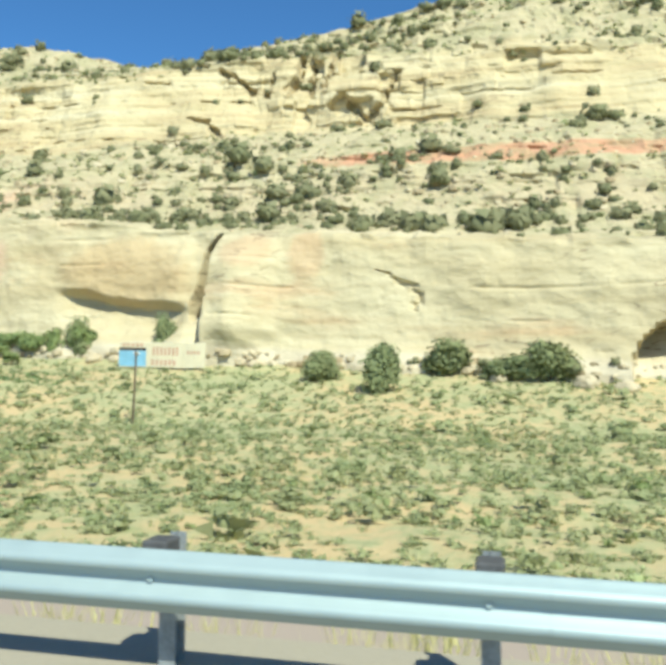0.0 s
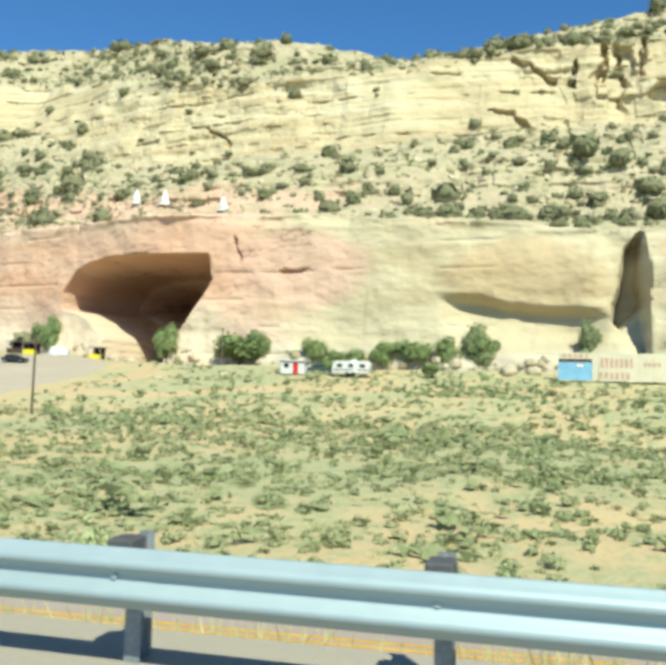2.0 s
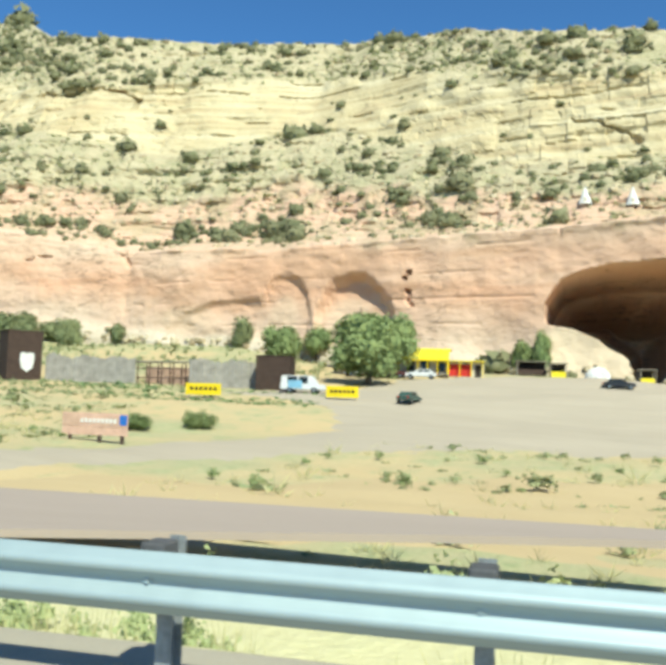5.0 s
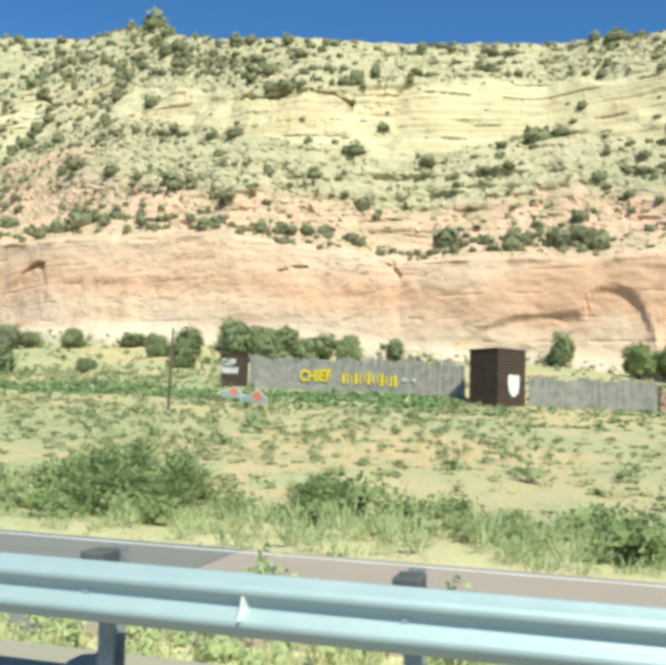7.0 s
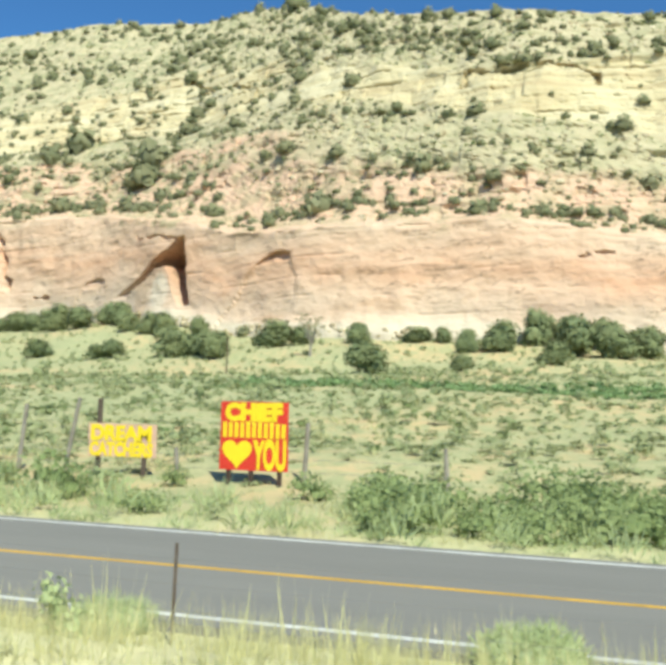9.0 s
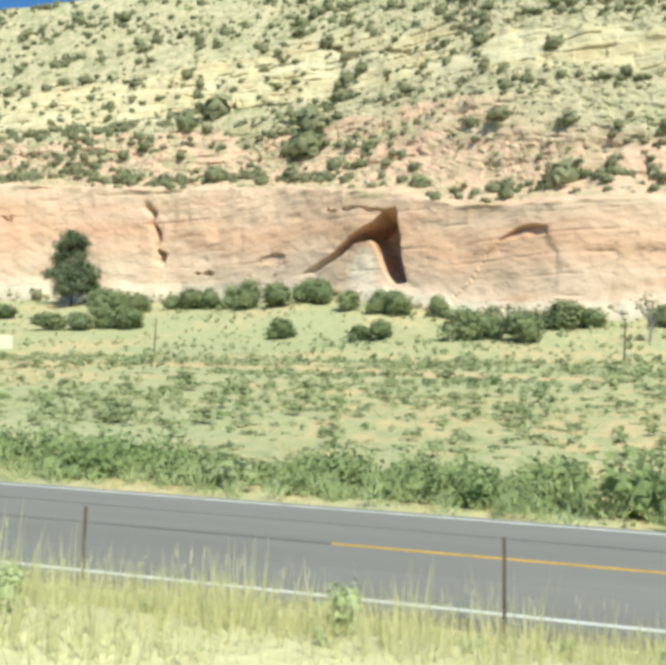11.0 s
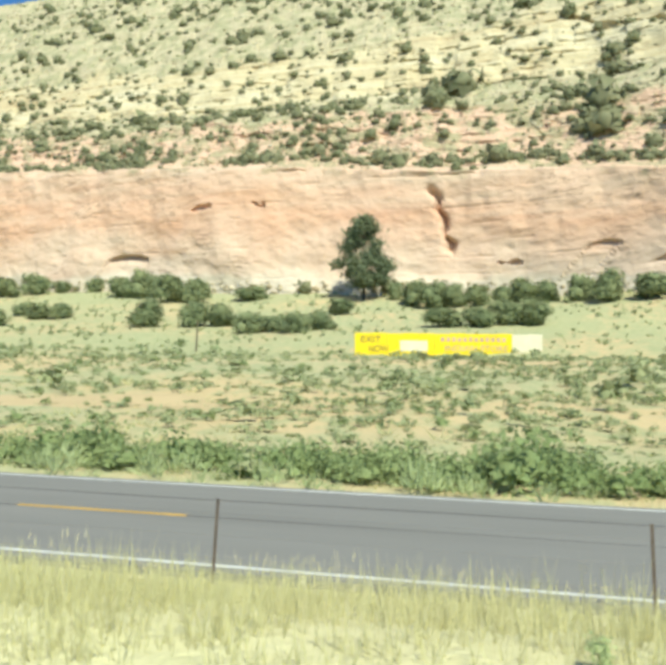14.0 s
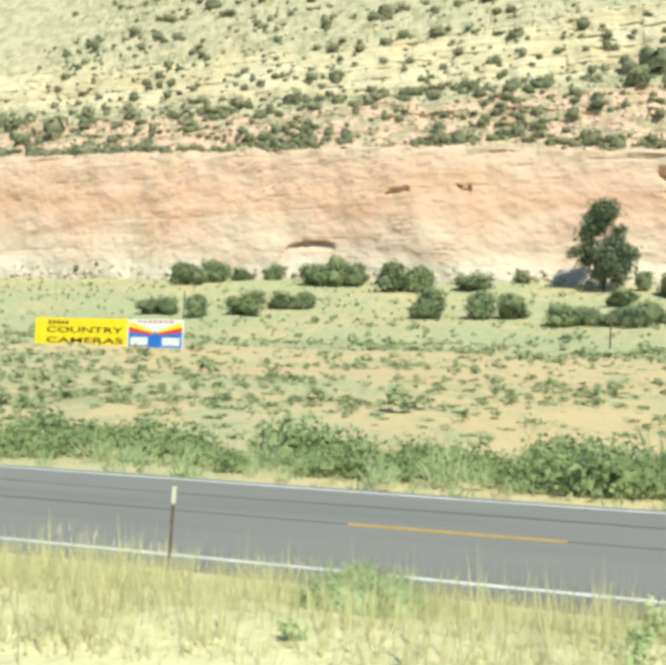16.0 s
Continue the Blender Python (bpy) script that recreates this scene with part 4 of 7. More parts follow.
    n = 3600
    x = rng.uniform(-740, -190, n)
    y = 120 + (foot_y(x) - 122) * rng.uniform(0, 1, n)
    s = 1.15 * rng.lognormal(0, 0.4, n)
    scatter("foot_sagebrush", rng, np.stack([x, y, field_z(x, y) - 0.1, s, s * 0.6], -1), tiny, M_SAGE, "sagebrush on the rise below the cliff", "sagebrush")

    def signs_clear(x, y):
        near = np.zeros_like(x)
        for a, b in ((-308, -289), (-437, -424), (-342, -333)):
            near = np.maximum(near, (x > a) & (x < b) & (y < 28.5))
        return 1 - 0.93 * near

    # the thick green belt along the far side of the frontage road
    brush = low_bush(rng, 300, 0.030, 6, 0.36, 1.3, 0.35)

    def belt(x, y):
        return np.clip(1.3 + 1.9 * fbm(x / 9, y / 6, 0, 3, 111), 0, 1) * np.where(x > -262, 0.30, 1.0) * (y > road_far(x) + 2.0) * signs_clear(x, y)

    scatter("roadside_brush", rng, field_spots(rng, 2700, -205, -560, 16.6, 24.5, 1.75, belt, 0.60, 0.28), brush, M_BRUSH, "thick green brush along the road", "brush")
    scatter("roadside_weeds", rng, field_spots(rng, 4200, -205, -620, 14.8, 20.6, 0.55, lambda x, y: (y > road_far(x) + 0.5) * 1.0, 1.0), mound(rng, 44, 0.30, 0.022, 2, 0), M_RABBIT, "pale green weeds at the road's edge", "weeds")
    scatter("bank_weeds", rng, field_spots(rng, 900, -160, -262, 7.4, 10.6, 0.62, lambda x, y: np.clip(0.75 + 1.5 * fbm(x / 5, y / 3, 0, 2, 115), 0, 1), 0.95), low_bush(rng, 160, 0.036, 3, 0.5, 0.8), M_RABBIT, "pale green weeds between guardrail and road", "weeds")
    scatter("bank_brush", rng, field_spots(rng, 380, 30, -200, 14.8, 24, 0.95, lambda x, y: np.clip(0.35 + 1.7 * fbm(x / 8, y / 5, 0, 2, 113), 0, 1) * ((x > -165) | (y > road_far(x) + 0.8)), 0.8), dense, M_RABBIT, "pale green brush on the bank behind the guardrail", "brush")


def build_verge():
    """Tall dry grass between highway and frontage road."""
    rng = np.random.default_rng(31)
    k = 20
    b = rng.normal(0, 0.34, (k, 2))
    lean = b * 0.35 + rng.normal(0, 0.10, (k, 2))
    h = rng.uniform(0.45, 1.0, k)
    w = rng.uniform(0.010, 0.018, k)
    ang = rng.uniform(0, math.pi, k)
    dx, dy = np.cos(ang) * w, np.sin(ang) * w
    z0 = np.zeros(k)
    t = b + lean
    co = np.stack([np.stack([b[:, 0] - dx, b[:, 1] - dy, z0], -1), np.stack([b[:, 0] + dx, b[:, 1] + dy, z0], -1), np.stack([t[:, 0], t[:, 1], h], -1)], 1).reshape(-1, 3)
    blades = (co, np.arange(k * 3).reshape(k, 3))

    def clumps(x, y):
        return np.clip(0.8 + 1.1 * fbm(x / 3.5, y / 1.6, 0, 3, 121), 0.45, 1) * np.where(y > road_near(x) - 0.5, 0.0, 1)

    def far_side(x, y):
        return (y > road_far(x) + 0.35) * 1.0

    scatter("dry_grass", rng, field_spots(rng, 21000, -252, -535, 4.4, 9.9, 0.40, clumps, 1.0, 0.2), blades, M_GRASS, "tall dry yellow grass on the verge", "grass")
    scatter("bank_grass", rng, field_spots(rng, 5600, 25, -262, 5.7, 8.3, 0.36, clumps, 0.8), blades, M_GRASS, "dry grass behind the guardrail", "grass")
    scatter("far_verge_grass", rng, field_spots(rng, 4200, -190, -600, 14.6, 20, 0.40, far_side, 0.7), blades, M_GRASS, "dry grass at the road's far edge", "grass")
    # taller stalks with pale heads
    n = 7
    r = rng.normal(0, 0.16, (n, 2))
    tip = np.stack([r[:, 0] * 1.7, r[:, 1] * 1.7, rng.uniform(0.75, 1.0, n)], -1)
    foot = np.stack([r[:, 0], r[:, 1], np.zeros(n)], -1)
    off = np.array([0.004, 0, 0])
    head = np.array([0.008, 0, 0])
    stalk = np.concatenate([np.stack([foot - off, foot + off, tip], 1), np.stack([tip - head - [0, 0, 0.08], tip + head - [0, 0, 0.05], tip + [0, 0, 0.11]], 1)]).reshape(-1, 3)
    scatter("grass_stalks", rng, field_spots(rng, 2400, -252, -535, 5.2, 9.6, 0.5, clumps, 0.95, 0.14), (stalk, np.arange(n * 6).reshape(-1, 3)), M_STALK, "tall pale seed stalks above the dry grass", "grass")
    weeds = low_bush(rng, 170, 0.036, 4, 0.5, 0.8)
    scatter("verge_weeds", rng, field_spots(rng, 900, -252, -545, 5.2, 9.4, 0.34, lambda x, y: np.clip(0.3 + 1.9 * fbm(x / 6, y / 2, 0, 2, 127), 0, 1), 0.9), weeds, M_RABBIT, "pale green weeds among dry grass", "weeds")


def build_hill_scrub():
    """Juniper and scrub on the slopes above the wall."""
    rng = np.random.default_rng(41)
    d = unit(rng.normal(size=(26, 3)) + [0, 0, 0.4])
    tv = merged([ball(rng, (0, 0, 0.30), 0.34, 2, 0.4), leaves(rng, np.array([0.06, 0, 0.33]) + d * rng.uniform(0.3, 0.52, (26, 1)), 0.16, d)])
    xs, ss = [], []
    for lo, hi, n, gain in ((1.02, 1.30, 1500, 0.75), (1.10, 1.20, 1500, 1.25), (1.30, 2.0, 3300, 0.8), (2.0, 3.0, 600, 0.4), (3.0, 4.05, 4300, 0.9), (0.02, 0.12, 200, 0.6)):
        x, s = rng.uniform(-770, 80, n), rng.uniform(lo, hi, n)
        d = np.clip((0.38 + 2.1 * fbm(x / 20, s * 9, 0, 3, 131)) * gain, 0.03, 1)
        keep = (d > rng.uniform(0, 1, n)) & ~((x > -158) & (x < -126) & (s > 1.0) & (s < 1.5) & (rng.uniform(0, 1, n) < 0.75))
        xs.append(x[keep])
        ss.append(s[keep])
    for lo, hi, n in ((1.4, 2.0, 260), (2.0, 4.0, 700)):
        xs.append(rng.uniform(-740, -370, n))
        ss.append(rng.uniform(lo, hi, n))
    x, s = np.concatenate(xs), np.concatenate(ss)
    y, z = cliff_surface(x, s)
    r = np.where(x < -380, 2.4, 2.0) * rng.lognormal(0, 0.5, len(x))
    scatter("hillside_scrub", rng, np.stack([x, y - 0.1 * r, z - 0.22 * r, r, r * rng.uniform(0.55, 1.0, len(x))], -1), tv, M_SLOPE, "dark green juniper and scrub scattered on the rocky slopes", "scrub")
    n = 15000
    x, s = rng.uniform(-760, 80, n), np.concatenate([rng.uniform(1.05, 2.05, n // 2), rng.uniform(2.9, 4.0, n - n // 2)])
    k = np.clip(0.5 + 1.6 * fbm(x / 17, s * 8, 3, 3, 133), 0.05, 1) > rng.uniform(0, 1, n)
    x, s = x[k], s[k]
    y, z = cliff_surface(x, s)
    r = 1.1 * rng.lognormal(0, 0.35, len(x))
    d = unit(rng.normal(size=(11, 3)) + [0, -0.3, 0.6])
    tuft = leaves(rng, d * [0.35, 0.35, 0.25] + [0, 0, 0.2], 0.22, d)
    scatter("slope_weeds", rng, np.stack([x, y - 0.1, z - 0.1, r, r * 0.7], -1), tuft, M_SAGE, "grey-green weeds and grass on the rocky slopes", "weeds")
    # loose rocks on the slopes
    bm = bmesh.new()
    bmesh.ops.create_icosphere(bm, subdivisions=1, radius=0.5)
    v = np.array([q.co[:] for q in bm.verts]) * (1 + 0.35 * rng.uniform(-1, 1, (len(bm.verts), 1)))
    f = np.array([[q.index for q in p.verts] for p in bm.faces])
    bm.free()
    n = 5200
    x, s = rng.uniform(-770, 80, n), np.concatenate([rng.uniform(1.02, 2.0, n // 2), rng.uniform(3.0, 4.0, n // 4), rng.uniform(0.0, 0.10, n - n // 2 - n // 4)])
    y, z = cliff_surface(x, s)
    r = np.minimum(0.75 * rng.lognormal(0, 0.45, n), 1.7)
    scatter("fallen_rocks", rng, np.stack([x, y, z, r * 1.2, r], -1), (v, f), M_STONE, "broken sandstone blocks on the slopes", "rocks", False)


def stone_material():
    m = material("loose_sandstone", 0.95)
    n = N(m)
    n.color(n.mix(n.island(), (0.328, 0.257, 0.156), (0.562, 0.484, 0.343)))
    return m


M_STONE = stone_material()
build_meadow()
build_verge()
build_hill_scrub()


def crown_mesh(name, seed, n, size, mat, lobes=8, up=0.55, spread=0.62, low=0.0, r0=0.17, r1=0.30):
    rng = np.random.default_rng(seed)
    co, f = bush(rng, n, size, lobes, up, spread, 2, low, 0.72, r0, r1)
    return mesh_from(name, co, f, mat, True)


def plume_mesh(name, seed):
    """A feathery crown of fine upright twigs."""
    rng = np.random.default_rng(seed)
    co, f = mound(rng, 3200, 0.085, 0.006, 11, 0.66)
    return mesh_from(name, co * [1.0, 1.0, 1.0], f, M_RABBIT, True)


def feather_crown(name, seed):
    """A tall shrub: upright boughs, each wrapped in fine sprays, ragged at the top."""
    rng = np.random.default_rng(seed)
    bits, pts, way = [], [], []
    for k in range(26):
        a, r = rng.uniform(0, 6.28), 0.46 * math.sqrt(rng.uniform(0, 1))
        h = (0.98 - 1.5 * r * r) * rng.uniform(0.55, 1.0)
        tip = np.array([r * math.cos(a), r * math.sin(a), h])
        q = rng.uniform(0.12, 1.0, (300, 1))
        side = rng.normal(0, 1, (300, 3)) * (0.085 - 0.045 * q)
        pts.append(tip * [1, 1, 0] * (0.45 + 0.55 * q) + [0, 0, 1] * (tip[2] * q) + side)
        way.append(unit(side) * 0.7 + unit(tip[None])[0] * [0.6, 0.6, 0.9])
        bits.append(ball(rng, tip * [0.72, 0.72, 0.52], 0.105, 2, 0.35))
    bits.append(sprays(rng, np.maximum(np.concatenate(pts), [-1, -1, 0.0]), np.concatenate(way), 0.075, 0.0095))
    co, f = merged(bits)
    return mesh_from(name, co, f, M_BRUSH, True)


def trunk_mesh(name, seed, reach=0.6, limbs=5, r=0.05, mat=None):
    rng = np.random.default_rng(seed)
    bm = bmesh.new()
    bend = Vector((rng.uniform(-0.05, 0.05), rng.uniform(-0.05, 0.05), reach * 0.6))
    rod(bm, (0, 0, -0.08), bend, r, r * 0.7, 7)
    rod(bm, bend, (bend.x * 1.5, bend.y * 1.5, reach), r * 0.7, r * 0.3, 6)
    for k in range(limbs):
        a = k * 2.4 + rng.uniform(0, 1)
        z = reach * rng.uniform(0.35, 0.8)
        e = (0.3 * math.cos(a), 0.3 * math.sin(a), z + 0.18)
        rod(bm, (bend.x * z, bend.y * z, z * 0.9), e, r * 0.5, r * 0.15, 5)
    return bm_mesh(name, bm, mat or M_BARK)


KINDS = {}
for k in range(4):
    KINDS["juniper", k] = (trunk_mesh("trunk", 300 + k, 0.5), crown_mesh("crown", 310 + k, 2400, 0.042, M_JUNIPER, 8 + k, 0.6, 0.52, 0.0, 0.24, 0.36))
    KINDS["cottonwood", k] = (trunk_mesh("trunk", 320 + k, 0.65), crown_mesh("crown", 330 + k, 2800, 0.038, M_COTTON, 11, 0.45, 0.70, 0.12))
    KINDS["shrub", k] = (trunk_mesh("trunk", 340 + k, 0.4, 7, 0.02), feather_crown("crown", 350 + k))
    KINDS["rabbitbrush", k] = (trunk_mesh("trunk", 360 + k, 0.4, 7, 0.02), plume_mesh("crown", 370 + k))
LABELS = {
    "juniper": ("juniper_tree", "dark green rounded juniper tree below the cliff", "tree"),
    "cottonwood": ("cottonwood_tree", "leafy green cottonwood tree on sandy ground", "tree"),
    "shrub": ("shrub", "big green leafy shrub beside the road", "shrub"),
    "rabbitbrush": ("rabbitbrush", "pale green feathery rabbitbrush in the grass", "shrub"),
}


def plant(kind, x, y, tall, wide, k, sink=0.0):
    name, label, category = LABELS[kind]
    z = float(field_z(x, y)) - 0.04 - sink
    root = empty(name, Matrix.LocRotScale((x, y, z), Euler((0, 0, k * 1.9 + x)), (wide * 1.15, wide * 1.15, tall)), label, category, name + "s")
    tm, cm = KINDS[kind, k % 4]
    for nm, me in (("trunk", tm), ("crown", cm)):
        ob = new(nm, me)
        ob.parent = root
    return root


# trees along the foot of the cliff: x, y, height, width
for k, (x, y, tall, wide) in enumerate((
    (-75.3, 135.2, 6.8, 4.4),
    (-58.3, 133.5, 7.7, 3.2),
    (-28.2, 120.2, 4.9, 4.9),
    (-17.7, 112.8, 6.5, 5.1),
    (-10.4, 127.0, 5.0, 6.9),
    (-1.4, 125.8, 3.3, 6.8),
    (4.2, 125.2, 6.3, 6.7),
    (-285.5, 161.8, 7.7, 7.2),
    (-278.3, 160.5, 6.2, 7.1),
    (-271.5, 165.2, 5.0, 4.5),
    (-263.7, 171.8, 6.9, 4.6),
    (-255.5, 178.5, 4.9, 3.8),
    (-220.7, 168.0, 6.2, 4.7),
    (-364.6, 159.9, 5.9, 7.0),
    (-360.5, 161.5, 4.8, 5.0),
    (-353.6, 155.7, 5.2, 7.4),
    (-347.1, 172.2, 5.6, 8.0),
    (-342.0, 174.5, 4.0, 5.0),
    (-328.4, 171.0, 4.9, 5.2),
    (-315.7, 127.5, 4.8, 5.6),
)):
    plant("juniper", x, y, tall, wide, k)
for k, (x, y, tall, wide) in enumerate((
    (-317.0, 178.0, 3.2, 6.2),
    (-311.5, 177.2, 3.4, 3.1),
    (-305.2, 167.0, 5.4, 3.8),
    (-301.6, 132.5, 2.6, 3.3),
    (-298.3, 168.2, 5.8, 7.0),
    (-292.0, 177.8, 7.0, 6.1),
    (-284.9, 177.5, 7.0, 6.6),
    (-279.8, 178.2, 6.2, 6.0),
    (-287.6, 143.2, 3.8, 4.9),
    (-271.5, 178.2, 5.1, 5.9),
    (-404.8, 169.9, 4.9, 5.4),
    (-396.9, 197.7, 4.7, 6.2),
    (-388.9, 193.5, 5.2, 5.2),
    (-384.6, 192.5, 5.7, 5.8),
    (-386.9, 166.5, 3.5, 4.8),
    (-382.8, 165.5, 3.8, 4.8),
    (-375.2, 192.8, 4.9, 4.6),
    (-413.8, 214.6, 6.0, 6.0),
    (-409.4, 213.6, 7.4, 7.0),
    (-421.1, 209.8, 6.2, 8.0),
    (-429.1, 213.1, 7.4, 7.6),
    (-435.6, 221.0, 6.2, 7.0),
)):
    plant("juniper", x, y, tall, wide, k)
for k, (x, y, tall, wide) in enumerate((
    (-444.5, 222.0, 5.3, 6.4),
    (-449.9, 222.5, 6.0, 7.2),
    (-455.1, 221.0, 4.8, 6.2),
    (-461.1, 212.0, 5.3, 5.4),
    (-466.2, 212.0, 5.8, 5.6),
    (-471.6, 212.5, 6.8, 6.4),
    (-477.8, 218.8, 7.6, 6.6),
    (-483.5, 226.3, 4.9, 4.5),
    (-446.4, 179.5, 5.4, 7.4),
    (-451.4, 179.5, 4.9, 6.6),
    (-457.0, 175.8, 4.7, 6.2),
    (-464.2, 175.2, 3.9, 6.8),
    (-491.2, 194.2, 3.6, 6.8),
    (-490.6, 158.5, 3.9, 4.5),
    (-495.8, 163.0, 2.5, 3.8),
    (-493.2, 165.2, 3.3, 4.6),
    (-488.0, 165.1, 3.9, 5.4),
    (-503.6, 168.5, 4.3, 5.8),
    (-499.8, 169.5, 4.0, 5.2),
    (-519.2, 174.8, 5.6, 6.6),
    (-513.9, 175.2, 4.8, 6.6),
)):
    plant("juniper", x, y, tall, wide, k)
for k, (x, y, tall, wide) in enumerate((
    (-529.6, 172.5, 5.9, 7.0),
    (-527.2, 230.0, 4.2, 7.6),
    (-546.3, 217.3, 8.4, 8.8),
    (-539.3, 219.5, 6.8, 8.0),
    (-561.6, 240.4, 6.4, 6.4),
    (-568.2, 243.0, 8.4, 7.2),
    (-574.6, 242.0, 7.4, 8.6),
    (-590.9, 254.8, 4.6, 7.2),
    (-602.7, 252.1, 4.0, 5.8),
    (-608.0, 245.0, 6.8, 7.4),
    (-612.6, 233.7, 7.4, 8.0),
    (-560.6, 186.4, 3.8, 5.6),
    (-566.0, 185.0, 3.9, 5.8),
    (-575.6, 192.3, 3.4, 4.8),
    (-570.9, 173.4, 4.5, 7.0),
    (-580.1, 170.6, 5.0, 5.4),
    (-589.9, 176.0, 3.8, 5.6),
    (-594.9, 177.0, 3.5, 5.4),
)):
    plant("juniper", x, y, tall, wide, k)
for k, (x, y, tall, wide) in enumerate((
    (-116.2, 138.8, 5.8, 7.6),
    (-106.1, 138.0, 3.1, 2.2),
    (-102.8, 137.8, 5.4, 3.7),
    (-99.6, 137.5, 3.7, 2.9),
    (-96.1, 137.2, 3.9, 4.3),
    (-90.7, 136.8, 4.7, 4.7),
    (-85.6, 136.2, 5.0, 5.3),
    (-79.3, 135.5, 5.5, 3.8),
    (-74.2, 135.0, 5.8, 4.1),
    (-80.7, 123.8, 2.2, 2.6),
    (-199.4, 128.0, 7.4, 5.2),
    (-182.1, 115.8, 9.9, 9.2),
    (-186.9, 130.0, 8.8, 4.4),
    (-190.5, 155.8, 7.5, 4.3),
    (-162.4, 147.8, 6.0, 3.1),
    (-158.9, 146.8, 7.7, 3.1),
    (-131.0, 140.0, 7.5, 3.5),
    (-116.2, 138.8, 5.2, 4.7),
    (-113.3, 138.5, 6.3, 4.0),
    (-207.7, 159.2, 6.4, 5.6),
)):
    plant("cottonwood", x, y, tall, wide, k)
for k, (x, y, tall, wide) in enumerate((
    (-202.3, 160.5, 7.3, 5.6),
    (-187.8, 137.8, 9.7, 8.7),
    (-180.7, 129.0, 9.8, 6.2),
)):
    plant("cottonwood", x, y, tall, wide, k)
for k, (x, y, tall, wide) in enumerate(((-198.3, 18.8, 2.3, 3.7), (-200.5, 18.7, 2.0, 3.3), (-202.4, 18.5, 1.3, 2.0), (-205.1, 19.0, 0.8, 1.8), (-190.6, 20.5, 1.4, 2.2), (-192.8, 22.3, 1.1, 1.8), (-230.8, 19.6, 1.9, 3.4), (-243.3, 19.4, 3.1, 4.2), (-238.4, 19.6, 3.0, 3.4), (-233.4, 21.2, 1.5, 2.6), (-250.7, 19.4, 3.5, 2.9), (-253.0, 19.2, 2.7, 2.8), (-255.6, 19.4, 2.0, 2.8), (-248.0, 19.6, 0.9, 1.5), (-125.0, 23.5, 1.7, 3.3), (-123.0, 31.5, 1.0, 1.3), (-113.1, 28.0, 1.2, 1.4), (-127.5, 35.0, 1.0, 1.6), (-226.5, 22.0, 1.2, 2.0), (-181.2, 21.3, 0.9, 1.2), (-178.6, 21.0, 0.8, 1.4), (-184.0, 62.0, 1.6, 2.6), (-188.0, 58.0, 1.3, 3.4))):
    plant("shrub", x, y, tall, wide, k)
for k, (x, y, tall, wide) in enumerate((
    (-320.2, 8.6, 0.75, 1.1), (-317.2, 8.2, 0.7, 0.7), (-313.8, 8.4, 0.9, 1.2), (-309.0, 8.9, 0.8, 1.0), (-303.6, 7.8, 0.9, 1.1), (-299.3, 7.6, 0.95, 1.15),
    (-292.0, 8.6, 0.95, 1.2), (-294.2, 8.4, 0.55, 1.0), (-288.6, 8.7, 0.6, 0.8), (-284.0, 8.6, 0.7, 1.0),
    (-277.9, 8.9, 1.35, 1.55), (-277.2, 8.6, 1.1, 1.4), (-275.5, 8.8, 0.95, 0.9), (-272.8, 8.8, 1.05, 1.4), (-271.0, 8.8, 1.0, 1.25), (-270.0, 8.7, 1.05, 1.2),
    (-268.7, 8.8, 0.8, 0.8), (-267.3, 8.8, 1.2, 1.15), (-266.2, 8.6, 0.8, 1.2), (-264.3, 8.7, 0.85, 1.1), (-262.4, 8.7, 0.95, 1.15), (-261.3, 8.6, 1.05, 0.9),
    (-259.0, 9.0, 0.8, 1.2), (-257.2, 9.4, 1.0, 1.3), (-256.2, 9.9, 1.5, 1.6), (-254.6, 9.2, 1.6, 1.4),
    (-402.6, 8.6, 0.75, 0.55), (-456.9, 7.3, 0.8, 1.15), (-459.2, 6.8, 0.45, 0.6), (-505.6, 7.0, 0.6, 0.9), (-390.8, 6.6, 0.6, 0.9), (-473.0, 7.0, 0.5, 0.9), (-501.5, 7.2, 0.45, 1.1),
    (-237.6, 18.6, 1.2, 2.0), (-199.5, 16.2, 0.7, 1.2), (-197.0, 17.0, 0.6, 1.2),
    (-195.8, 8.4, 1.6, 0.95), (-195.1, 8.4, 1.85, 1.4), (-194.4, 8.2, 1.85, 1.2), (-193.4, 8.5, 1.8, 1.4), (-192.3, 8.2, 1.5, 1.3), (-244.5, 8.6, 1.55, 1.3),
    (-85.1, 11.0, 1.75, 1.4), (-78.7, 12.0, 2.2, 2.3),
)):
    plant("rabbitbrush", x, y, tall, wide, k)

# low dark junipers added to stand in for the shade under the arts billboard
for k, (x, y, tall, wide) in enumerate(((-433.2, 30.6, 1.15, 2.6), (-430.6, 30.9, 1.2, 2.4), (-428.2, 30.6, 1.0, 2.2))):
    plant("juniper", x, y, tall, wide, k)

# tall pine and the half-bare snag
M_PINE = leaf_material("pine_needles", (0.095, 0.125, 0.07), (0.20, 0.235, 0.135))


